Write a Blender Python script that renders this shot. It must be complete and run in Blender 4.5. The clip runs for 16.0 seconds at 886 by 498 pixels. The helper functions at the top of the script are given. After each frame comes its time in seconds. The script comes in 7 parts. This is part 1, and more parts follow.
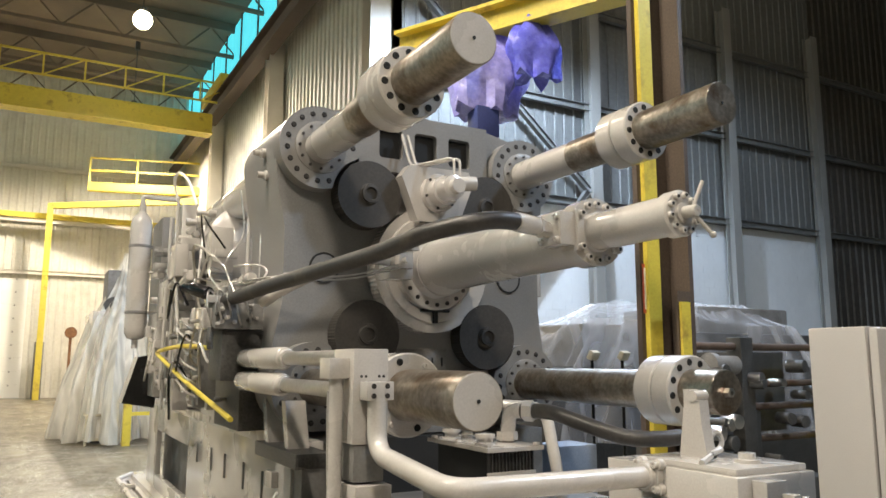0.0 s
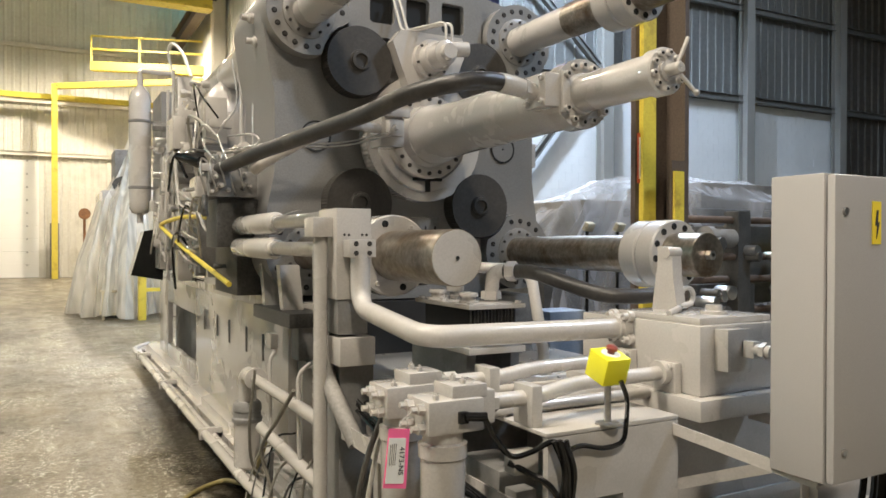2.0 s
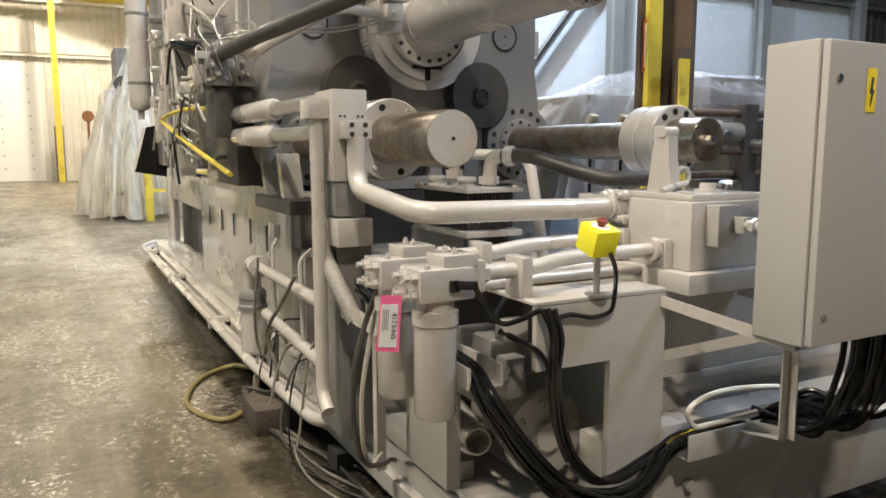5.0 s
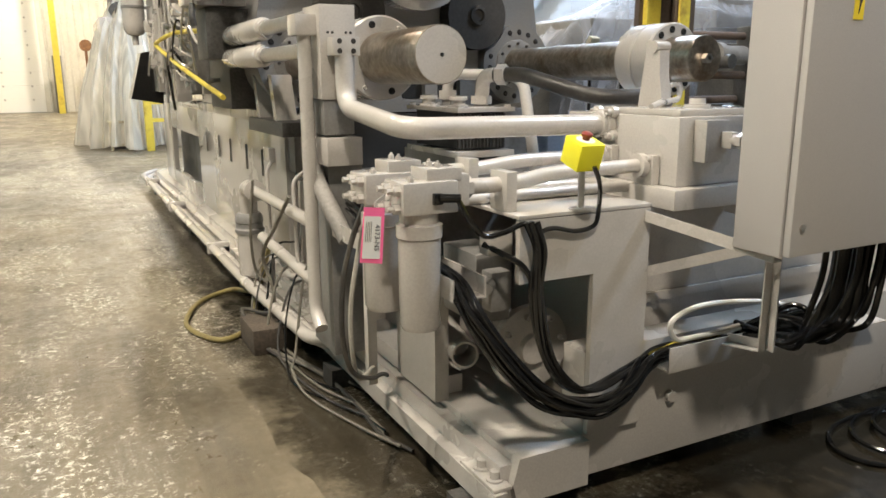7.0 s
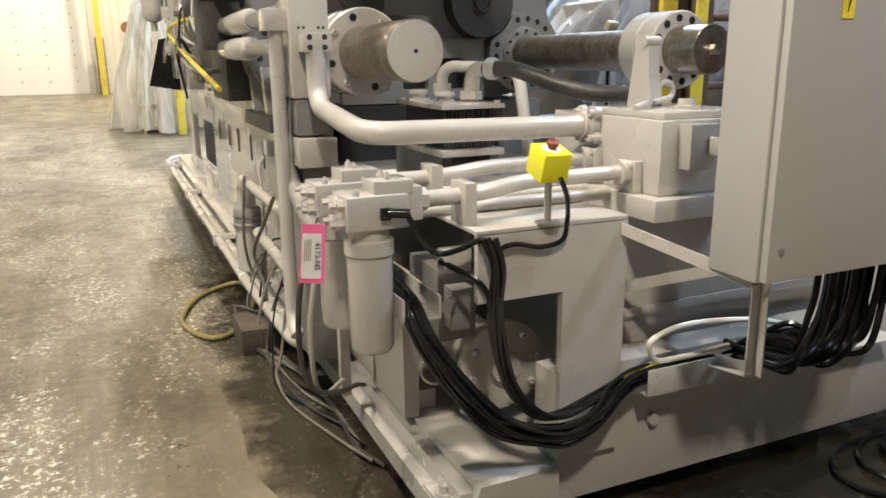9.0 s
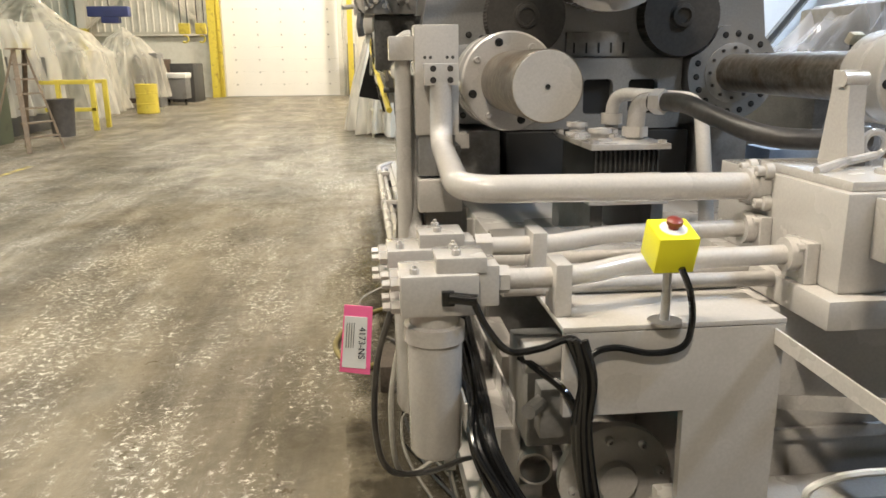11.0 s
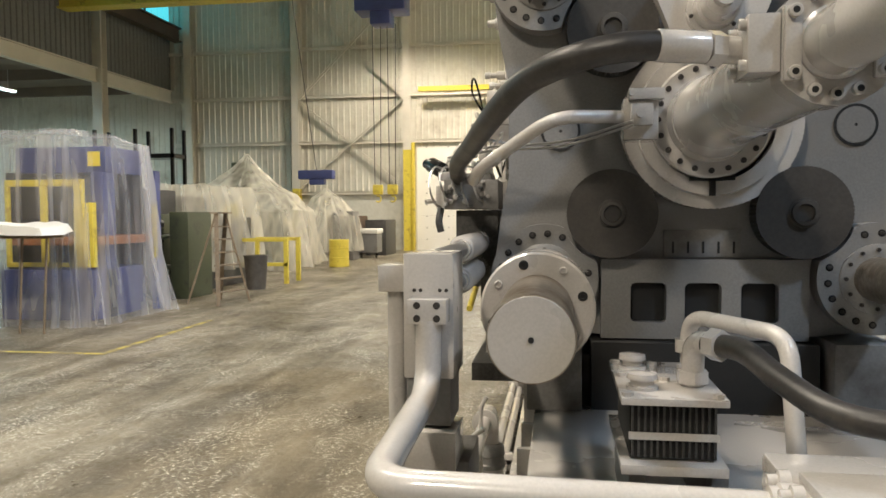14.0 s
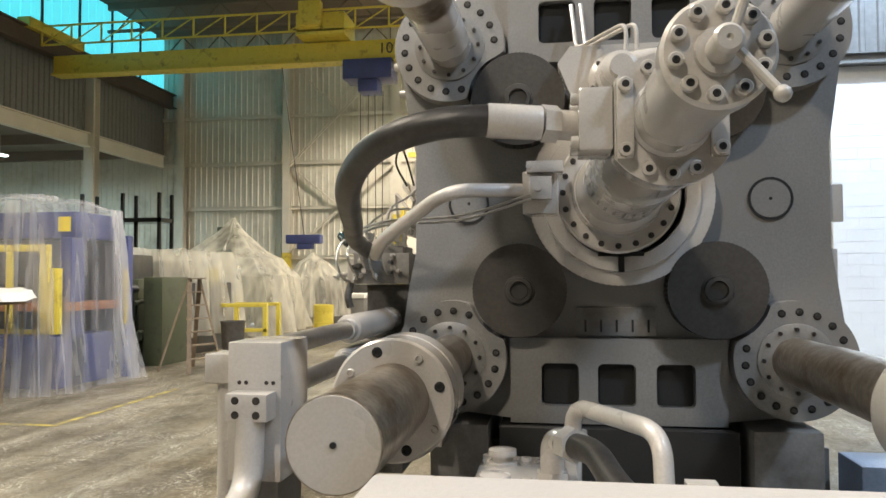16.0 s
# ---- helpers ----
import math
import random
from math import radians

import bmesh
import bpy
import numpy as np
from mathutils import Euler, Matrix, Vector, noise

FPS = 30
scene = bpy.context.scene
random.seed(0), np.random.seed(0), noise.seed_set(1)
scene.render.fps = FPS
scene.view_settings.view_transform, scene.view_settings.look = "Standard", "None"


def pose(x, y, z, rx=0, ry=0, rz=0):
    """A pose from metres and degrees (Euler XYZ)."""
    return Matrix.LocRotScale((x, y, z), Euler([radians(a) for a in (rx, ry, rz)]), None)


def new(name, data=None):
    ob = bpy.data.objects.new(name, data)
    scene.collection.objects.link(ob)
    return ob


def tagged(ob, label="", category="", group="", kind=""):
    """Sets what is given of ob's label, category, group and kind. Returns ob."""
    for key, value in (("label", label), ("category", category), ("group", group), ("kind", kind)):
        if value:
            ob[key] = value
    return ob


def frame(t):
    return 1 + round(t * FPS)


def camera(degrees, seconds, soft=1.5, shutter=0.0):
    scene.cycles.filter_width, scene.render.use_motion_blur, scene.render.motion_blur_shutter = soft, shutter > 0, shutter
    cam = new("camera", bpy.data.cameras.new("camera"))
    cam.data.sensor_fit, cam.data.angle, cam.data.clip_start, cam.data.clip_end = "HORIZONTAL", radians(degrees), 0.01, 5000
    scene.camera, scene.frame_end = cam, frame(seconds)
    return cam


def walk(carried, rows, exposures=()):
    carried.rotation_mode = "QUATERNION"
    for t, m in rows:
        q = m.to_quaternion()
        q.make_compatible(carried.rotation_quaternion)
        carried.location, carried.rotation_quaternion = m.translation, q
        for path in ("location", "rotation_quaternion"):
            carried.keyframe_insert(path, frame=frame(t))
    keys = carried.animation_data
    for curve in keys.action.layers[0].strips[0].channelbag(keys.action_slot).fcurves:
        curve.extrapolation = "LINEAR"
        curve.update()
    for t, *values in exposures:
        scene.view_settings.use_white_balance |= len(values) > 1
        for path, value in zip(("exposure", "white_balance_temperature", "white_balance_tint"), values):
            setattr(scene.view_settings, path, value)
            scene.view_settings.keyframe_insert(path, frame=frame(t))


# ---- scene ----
cam = camera(61.2, 16.0, soft=1.6)
# seconds, x, y, z, yaw, pitch, roll
ROWS = [
    (0.0, 0.020, -0.014, 1.790, -28.91, 8.48, -0.14),
    (0.5, 0.090, -0.058, 1.737, -28.66, 6.50, -0.13),
    (1.0, 0.114, -0.088, 1.713, -28.39, 3.49, -0.16),
    (1.5, 0.111, -0.102, 1.705, -28.20, 1.15, -0.14),
    (2.0, 0.119, -0.103, 1.690, -28.03, -0.44, -0.12),
    (2.5, 0.119, -0.109, 1.675, -27.91, -1.71, -0.10),
    (3.0, 0.124, -0.111, 1.660, -27.81, -2.96, 0.00),
    (3.5, 0.131, -0.112, 1.655, -27.70, -4.18, 0.03),
    (4.0, 0.137, -0.123, 1.634, -27.61, -5.05, 0.07),
    (6.5, 0.176, -0.191, 1.553, -27.20, -12.05, 0.14),
    (7.0, 0.194, -0.207, 1.540, -27.08, -12.90, 0.25),
    (7.5, 0.231, -0.230, 1.537, -26.91, -13.91, 0.30),
    (8.0, 0.299, -0.215, 1.556, -26.95, -14.34, 0.34),
    (10.5, 0.898, 0.041, 1.683, -11.14, -14.24, 0.52),
    (11.0, 1.013, 0.155, 1.713, -6.10, -14.10, 0.48),
    (11.5, 1.132, 0.261, 1.765, -3.93, -13.01, 0.43),
    (12.0, 1.276, 0.334, 1.809, -2.13, -10.89, 0.49),
    (12.5, 1.420, 0.376, 1.860, 2.21, -9.10, 0.49),
    (13.0, 1.531, 0.418, 1.902, 7.23, -6.90, 0.43),
    (13.5, 1.595, 0.551, 1.930, 8.69, -4.61, 0.35),
    (14.0, 1.679, 0.621, 1.960, 8.71, -2.68, 0.37),
    (14.5, 1.804, 0.676, 1.983, 8.69, -0.67, 0.31),
    (15.0, 1.947, 0.722, 2.003, 8.79, 0.50, 0.34),
    (15.5, 2.056, 0.783, 2.005, 8.75, 1.21, 0.26),
    (16.0, 2.126, 0.874, 2.019, 8.59, 2.17, 0.20),
]
walk(cam, [(t, pose(x, y, z, 90 + pitch, roll, yaw)) for t, x, y, z, yaw, pitch, roll in ROWS],
     exposures=[(0.0, 0.23), (3.5, 0.22), (7.0, 0.43), (11.0, 0.34), (12.5, 0.10), (14.5, 0.12), (16.0, 0.26)])

# ---------------------------------------------------------------- light
world = bpy.data.worlds.new("world")
world.use_nodes = True
scene.world = world
wn = world.node_tree.nodes
sky = wn.new("ShaderNodeTexSky")
sky.sky_type, sky.sun_disc, sky.sun_elevation, sky.sun_rotation = "NISHITA", False, radians(35), radians(120)
wn["Background"].inputs[1].default_value = 0.12
world.node_tree.links.new(sky.outputs[0], wn["Background"].inputs[0])


def lamp(kind, power, colour, m, size=0.5, size_y=None):
    """A lamp of the hall, known or added to light it."""
    data = bpy.data.lights.new("lamp", kind)
    data.energy, data.color = power, colour
    if kind == "AREA":
        data.shape, data.size, data.size_y = "RECTANGLE", size, size_y or size
    else:
        data.shadow_soft_size = size
    ob = new("lamp", data)
    ob.matrix_world = m
    return ob


WARM = (1.0, 0.89, 0.735)
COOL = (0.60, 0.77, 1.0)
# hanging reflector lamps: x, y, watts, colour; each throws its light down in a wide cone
# unseen and added for light: the low front lamp and the cool ones
BAY_AND_FILL_LAMPS = [(2.55, 24.7, 12.0, 3600, WARM), (3.4, 34.3, 12.0, 4800, WARM), (-1.2, 14.0, 12.0, 900, WARM), (-1.4, 2.6, 12.0, 3300, WARM), (-5.5, 35.0, 12.0, 2600, WARM), (-9.5, 20.0, 12.0, 1500, WARM),
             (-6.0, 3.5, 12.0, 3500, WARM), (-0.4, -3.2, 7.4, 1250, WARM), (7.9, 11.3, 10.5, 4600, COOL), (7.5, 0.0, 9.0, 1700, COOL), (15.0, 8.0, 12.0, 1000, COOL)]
for lx, ly, lz, watts, tint in BAY_AND_FILL_LAMPS:
    hall_spot = lamp("SPOT", watts, tint, pose(lx, ly, lz), 0.28)
    hall_spot.data.spot_size, hall_spot.data.spot_blend = radians(158), 0.5
# daylight-coloured tubes of the side bay
for ly in (20.0, 32.0):
    lamp("AREA", 1000, (0.62, 0.92, 1.0), pose(-26.0, ly, 7.8), 0.4, 2.4)

# ---------------------------------------------------------------- materials


def material(name, colour, rough=0.5, metal=0.0, vary=0.12, scale=6.0, grain=60.0, bump=0.08, dirt=None, dirt_amount=0.4,
             dirt_scale=3.0, emit=None, per_object=0.0, wear=None, coat=0.0):
    """Procedural surface: base colour with broad and fine variation, optional dirt patches, fine relief."""
    mat = bpy.data.materials.new(name)
    mat.use_nodes = True
    nt = mat.node_tree
    n, l = nt.nodes, nt.links
    b = n["Principled BSDF"]
    geo = n.new("ShaderNodeNewGeometry")
    pos = geo.outputs["Position"]

    def tex(s, detail=5.0, roughness=0.6):
        t = n.new("ShaderNodeTexNoise")
        t.inputs["Scale"].default_value, t.inputs["Detail"].default_value, t.inputs["Roughness"].default_value = s, detail, roughness
        l.new(pos, t.inputs["Vector"])
        return t.outputs["Fac"]

    def ramp(fac, a, b_, c0=(0, 0, 0, 1), c1=(1, 1, 1, 1)):
        r = n.new("ShaderNodeValToRGB")
        r.color_ramp.elements[0].position, r.color_ramp.elements[1].position = a, b_
        r.color_ramp.elements[0].color, r.color_ramp.elements[1].color = c0, c1
        l.new(fac, r.inputs[0])
        return r.outputs[0]

    def mix(fac, a, c, mode="MIX"):
        m = n.new("ShaderNodeMix")
        m.data_type, m.blend_type = "RGBA", mode
        for sock, v in ((m.inputs[0], fac), (m.inputs[6], a), (m.inputs[7], c)):
            if isinstance(v, (int, float)):
                sock.default_value = v
            elif isinstance(v, tuple):
                sock.default_value = (*v[:3], 1)
            else:
                l.new(v, sock)
        return m.outputs[2]

    lo = tuple(c * (1 - vary) for c in colour)
    hi = tuple(min(1, c * (1 + vary)) for c in colour)
    broad = tex(scale)
    fine = tex(grain, 3.0)
    col = ramp(broad, 0.3, 0.7, (*lo, 1), (*hi, 1))
    col = mix(vary * 0.8, col, ramp(fine, 0.35, 0.65), "OVERLAY")
    if per_object:
        info = n.new("ShaderNodeObjectInfo")
        col = mix(per_object, col, ramp(info.outputs["Random"], 0, 1, (0.25, 0.25, 0.25, 1), (0.8, 0.8, 0.8, 1)), "OVERLAY")
    mask = None
    if dirt:
        mask = ramp(tex(dirt_scale, 8.0, 0.68), 0.56 - dirt_amount * 0.2, 0.74 - dirt_amount * 0.2)
        col = mix(mask, col, dirt)
    if wear:
        col = mix(ramp(tex(dirt_scale * 4, 9.0, 0.75), 0.62, 0.68), col, wear)
    l.new(col, b.inputs["Base Color"])
    b.inputs["Metallic"].default_value = metal
    rr = n.new("ShaderNodeMapRange")
    rr.inputs[3].default_value, rr.inputs[4].default_value = max(0.03, rough - 0.12), min(1, rough + 0.14)
    l.new(broad, rr.inputs[0])
    l.new(rr.outputs[0], b.inputs["Roughness"])
    if coat:
        b.inputs["Coat Weight"].default_value = coat
        b.inputs["Coat Roughness"].default_value = 0.07
    if bump:
        bp = n.new("ShaderNodeBump")
        bp.inputs["Strength"].default_value, bp.inputs["Distance"].default_value = bump, 0.01
        l.new(fine, bp.inputs["Height"])
        l.new(bp.outputs[0], b.inputs["Normal"])
    if emit:
        b.inputs["Emission Color"].default_value = (*emit[0], 1)
        b.inputs["Emission Strength"].default_value = emit[1]
    return mat


PAINT = material("machine_paint", (0.47, 0.445, 0.418), 0.27, vary=0.06, scale=1.2, grain=120, bump=0.02, dirt=(0.40, 0.375, 0.34), dirt_amount=0.2, dirt_scale=1.3, coat=0.9, wear=(0.44, 0.415, 0.38))
# darker machine grey: paints shade on recessed parts, also colours darker items
DARK_AND_SHADED = material("dark_and_shaded_grey", (0.20, 0.195, 0.19), 0.5, vary=0.1, scale=3, bump=0.08, dirt=(0.12, 0.11, 0.1), dirt_amount=0.3)
CABINET = material("cabinet_paint", (0.415, 0.397, 0.387), 0.45, vary=0.04, scale=2, grain=300, bump=0.12)
# machine grey again, darkened in colour for the shade on the platen
PLATEN_SHADED = material("shaded_platen_paint", (0.205, 0.20, 0.196), 0.34, vary=0.1, scale=1.5, grain=90, bump=0.03, dirt=(0.21, 0.195, 0.18), dirt_amount=0.25, dirt_scale=1.4)
GEAR = material("gear_steel", (0.038, 0.034, 0.030), 0.62, vary=0.2, scale=5, bump=0.1)
STEEL = material("rod_steel", (0.30, 0.265, 0.22), 0.33, metal=0.85, vary=0.25, scale=9, grain=40, bump=0.03, dirt=(0.16, 0.11, 0.07), dirt_amount=0.35, dirt_scale=6)
BRIGHT = material("bright_steel", (0.55, 0.54, 0.53), 0.32, metal=1.0, vary=0.1, scale=9, bump=0.02)
BOLT = material("bolt_black", (0.055, 0.05, 0.048), 0.45, metal=0.5, vary=0.2, bump=0)
# near-black: paints the shade in holes and recesses; also black marks and parts
SHADE_AND_BLACK = material("shade_and_black", (0.012, 0.012, 0.012), 0.8, vary=0.1, bump=0)
RUBBER = material("rubber_hose", (0.035, 0.032, 0.03), 0.42, vary=0.2, scale=8, bump=0.1, dirt=(0.09, 0.08, 0.065), dirt_amount=0.2)
CABLE = material("cable_black", (0.008, 0.008, 0.008), 0.13, vary=0.2, bump=0)
GRIMY = material("cable_grimy", (0.13, 0.12, 0.098), 0.5, vary=0.25, scale=8, bump=0.05)
GREYCABLE = material("cable_grey", (0.35, 0.33, 0.29), 0.5, vary=0.1, bump=0.02)
YELLOW = material("safety_yellow", (0.66, 0.53, 0.07), 0.45, vary=0.1, scale=3, bump=0.05, dirt=(0.3, 0.2, 0.04), dirt_amount=0.15)
BOX_YELLOW = material("control_yellow", (0.85, 0.80, 0.03), 0.35, vary=0.03, bump=0)
RED = material("button_red", (0.20, 0.035, 0.025), 0.3, vary=0.05, bump=0)
PINK = material("tag_pink", (0.95, 0.16, 0.36), 0.6, vary=0.03, bump=0)
WHITE = material("white_paint", (0.78, 0.77, 0.74), 0.55, vary=0.04, scale=1.5, bump=0.05)
INK = material("ink", (0.04, 0.04, 0.05), 0.6, vary=0.02, bump=0)
LABEL = material("label_yellow", (0.9, 0.7, 0.05), 0.5, vary=0.02, bump=0)
BLUE = material("machine_blue", (0.05, 0.065, 0.20), 0.45, vary=0.15, scale=2, bump=0.05)
GREEN = material("machine_green", (0.065, 0.075, 0.04), 0.5, vary=0.2, scale=3, bump=0.08, dirt=(0.04, 0.04, 0.03), dirt_amount=0.3)
DARKMETAL = material("dark_machinery", (0.07, 0.068, 0.065), 0.5, metal=0.3, vary=0.3, scale=5, bump=0.1)
REEL = material("reel_orange", (0.20, 0.09, 0.035), 0.6, vary=0.35, scale=5, bump=0.1)
RUST = material("rusty_steel", (0.10, 0.065, 0.045), 0.65, vary=0.3, scale=4, bump=0.15)
CAGE_PAINT = material("cage_cream", (0.58, 0.53, 0.40), 0.5, vary=0.15, scale=4, bump=0.05, dirt=(0.3, 0.26, 0.18), dirt_amount=0.3)
# dark colour stands for the shadowed wall end; the waste bin shares it
SHADE_AND_BIN = material("shaded_wall_and_bin", (0.085, 0.075, 0.065), 0.6, vary=0.2, scale=0.6, grain=8, bump=0.03)
WOOD = material("timber", (0.20, 0.15, 0.10), 0.75, vary=0.25, scale=8, bump=0.2)


def film_material(name, colour, low, high, stretch=0.25, scale=3.2):
    """Clear polythene: nearly see-through between milky creases that catch the light."""
    mat = bpy.data.materials.new(name)
    mat.use_nodes = True
    n, l = mat.node_tree.nodes, mat.node_tree.links
    b = n["Principled BSDF"]
    pos = n.new("ShaderNodeNewGeometry").outputs["Position"]

    def noise_at(s, sz, detail):
        mp = n.new("ShaderNodeMapping")
        mp.inputs["Scale"].default_value = (s, s, s * sz)
        t = n.new("ShaderNodeTexNoise")
        t.inputs["Scale"].default_value, t.inputs["Detail"].default_value, t.inputs["Roughness"].default_value = 1.0, detail, 0.6
        l.new(pos, mp.inputs["Vector"])
        l.new(mp.outputs[0], t.inputs["Vector"])
        return t.outputs["Fac"]

    def maths(op, a, c):
        m = n.new("ShaderNodeMath")
        m.operation = op
        for sock, v in zip(m.inputs, (a, c)):
            if isinstance(v, (int, float)):
                sock.default_value = v
            else:
                l.new(v, sock)
        return m.outputs[0]

    def ridges(fac, width):
        d = maths("ABSOLUTE", maths("SUBTRACT", fac, 0.5), 0.0)
        r = n.new("ShaderNodeMapRange")
        r.inputs[1].default_value, r.inputs[2].default_value, r.inputs[3].default_value, r.inputs[4].default_value = 0.0, width, 1.0, 0.0
        l.new(d, r.inputs[0])
        return r.outputs[0]

    folds = ridges(noise_at(scale, stretch, 1.5), 0.16)
    cloud = noise_at(scale * 0.4, 0.7, 4.0)
    crease = maths("MULTIPLY", folds, maths("MULTIPLY", cloud, 1.3))
    r = n.new("ShaderNodeMapRange")
    r.inputs[3].default_value, r.inputs[4].default_value = low, high
    l.new(crease, r.inputs[0])
    b.inputs["Base Color"].default_value = (*colour, 1)
    b.inputs["Roughness"].default_value = 0.16
    bp = n.new("ShaderNodeBump")
    bp.inputs["Strength"].default_value, bp.inputs["Distance"].default_value = 0.7, 0.06
    l.new(maths("ADD", maths("MULTIPLY", crease, 0.5), cloud), bp.inputs["Height"])
    l.new(bp.outputs[0], b.inputs["Normal"])
    through_light = n.new("ShaderNodeBsdfTranslucent")
    through_light.inputs["Color"].default_value = (*colour, 1)
    clear = n.new("ShaderNodeBsdfTransparent")
    sheet, whole = n.new("ShaderNodeMixShader"), n.new("ShaderNodeMixShader")
    sheet.inputs[0].default_value = 0.4
    l.new(b.outputs[0], sheet.inputs[1])
    l.new(through_light.outputs[0], sheet.inputs[2])
    l.new(r.outputs[0], whole.inputs[0])
    l.new(clear.outputs[0], whole.inputs[1])
    l.new(sheet.outputs[0], whole.inputs[2])
    l.new(whole.outputs[0], n["Material Output"].inputs["Surface"])
    return mat


PLASTIC = film_material("plastic_sheet", (0.84, 0.80, 0.70), 0.30, 0.78, 0.35, 1.6)
PLASTIC_MILKY = film_material("milky_plastic", (0.92, 0.89, 0.82), 0.50, 1.0, 0.3, 2.2)
PLASTIC_THIN = film_material("plastic_film", (0.82, 0.81, 0.84), 0.10, 0.50, 0.08, 2.0)
PLASTIC_BLUE = material("blue_film", (0.16, 0.17, 0.75), 0.25, vary=0.25, scale=6, grain=20, bump=0.4)
CORR = material("wall_sheet", (0.62, 0.59, 0.51), 0.5, vary=0.07, scale=0.5, grain=8, bump=0.03, dirt=(0.40, 0.36, 0.29), dirt_amount=0.1, dirt_scale=0.5)
CORR_GREY = material("grey_wall_sheet", (0.17, 0.17, 0.165), 0.55, vary=0.1, scale=0.5, grain=8, bump=0.03)
MID_GREY = material("column_grey", (0.30, 0.29, 0.27), 0.55, vary=0.1, scale=1, bump=0.04)
BLOCK = material("white_block_wall", (0.80, 0.81, 0.82), 0.6, vary=0.05, scale=0.8, grain=20, bump=0.1)
COLUMN = material("column_cream", (0.62, 0.58, 0.50), 0.5, vary=0.07, scale=1, bump=0.04)
BROWN = material("runway_brown", (0.085, 0.062, 0.048), 0.6, vary=0.2, scale=1.5, bump=0.06)
ROOF = material("roof_deck", (0.15, 0.115, 0.085), 0.8, vary=0.2, scale=0.5, bump=0)
DOOR = material("door_white", (0.82, 0.80, 0.75), 0.5, vary=0.03, scale=0.6, bump=0.02)
GLASS_CYAN = material("skylight_panel", (0.10, 0.55, 0.62), 0.4, vary=0.1, scale=1, bump=0, emit=((0.10, 0.72, 0.85), 0.85))
TUBE_LIGHT = material("lamp_tube", (0.9, 0.95, 1.0), 0.4, vary=0, bump=0, emit=((0.8, 0.95, 1.0), 9.0))
BULB = material("lamp_bulb", (1, 0.95, 0.8), 0.4, vary=0, bump=0, emit=((1.0, 0.88, 0.62), 30.0))


def floor_material():
    """Worn, stained, slightly greasy concrete."""
    mat = bpy.data.materials.new("worn_concrete")
    mat.use_nodes = True
    nt = mat.node_tree
    n, l = nt.nodes, nt.links
    b = n["Principled BSDF"]
    pos = n.new("ShaderNodeNewGeometry").outputs["Position"]

    def tex(s, detail=6.0, rough=0.65, stretch=None):
        t = n.new("ShaderNodeTexNoise")
        t.inputs["Scale"].default_value, t.inputs["Detail"].default_value, t.inputs["Roughness"].default_value = s, detail, rough
        if stretch:
            mp = n.new("ShaderNodeMapping")
            mp.inputs["Scale"].default_value = stretch
            l.new(pos, mp.inputs["Vector"])
            l.new(mp.outputs[0], t.inputs["Vector"])
        else:
            l.new(pos, t.inputs["Vector"])
        return t.outputs["Fac"]

    def ramp(fac, stops):
        r = n.new("ShaderNodeValToRGB")
        while len(r.color_ramp.elements) < len(stops):
            r.color_ramp.elements.new(0.5)
        for e, (p, c) in zip(r.color_ramp.elements, stops):
            e.position, e.color = p, (*c, 1)
        l.new(fac, r.inputs[0])
        return r.outputs[0]

    def mix(fac, a, c, mode="MIX"):
        m = n.new("ShaderNodeMix")
        m.data_type, m.blend_type = "RGBA", mode
        for sock, v in ((m.inputs[0], fac), (m.inputs[6], a), (m.inputs[7], c)):
            if isinstance(v, (int, float)):
                sock.default_value = v
            elif isinstance(v, tuple):
                sock.default_value = (*v, 1)
            else:
                l.new(v, sock)
        return m.outputs[2]

    base = ramp(tex(0.55), [(0.34, (0.092, 0.079, 0.056)), (0.5, (0.160, 0.139, 0.101)), (0.66, (0.25, 0.22, 0.165))])
    streak = ramp(tex(1.6, 8, 0.7, (1.0, 0.06, 1.0)), [(0.40, (0.30, 0.29, 0.27)), (0.62, (0.70, 0.69, 0.67))])
    col = mix(0.8, base, streak, "OVERLAY")
    col = mix(ramp(tex(1.1, 9, 0.74), [(0.54, (0, 0, 0)), (0.70, (0.7, 0.7, 0.7))]), col, (0.10, 0.083, 0.058))
    col = mix(ramp(tex(30, 5, 0.75), [(0.60, (0, 0, 0)), (0.74, (0.6, 0.6, 0.6))]), col, (0.10, 0.083, 0.058))
    col = mix(ramp(tex(9, 9, 0.8), [(0.60, (0, 0, 0)), (0.68, (0.8, 0.8, 0.8))]), col, (0.42, 0.38, 0.30))
    # pale flecks: worn spots, plus lamp glints put into the colour
    fleck_glints = mix(1.0, ramp(tex(24, 8, 0.82), [(0.53, (0, 0, 0)), (0.585, (1, 1, 1))]), ramp(tex(1.3, 7, 0.75, (1.0, 0.4, 1.0)), [(0.47, (0, 0, 0)), (0.56, (1, 1, 1))]), "MULTIPLY")
    col = mix(fleck_glints, col, (0.80, 0.76, 0.66))
    rubbed = mix(1.0, ramp(tex(70, 4, 0.7), [(0.50, (0, 0, 0)), (0.60, (1, 1, 1))]), ramp(tex(1.9, 8, 0.78, (1.0, 0.22, 1.0)), [(0.53, (0, 0, 0)), (0.63, (0.85, 0.85, 0.85))]), "MULTIPLY")
    col = mix(rubbed, col, (0.62, 0.58, 0.49))
    b.inputs["Specular IOR Level"].default_value = 0.26
    stain = ramp(tex(0.33, 7, 0.66, (1.0, 0.5, 1.0)), [(0.50, (0, 0, 0)), (0.64, (0.62, 0.62, 0.62))])
    col = mix(stain, col, (0.085, 0.070, 0.047))
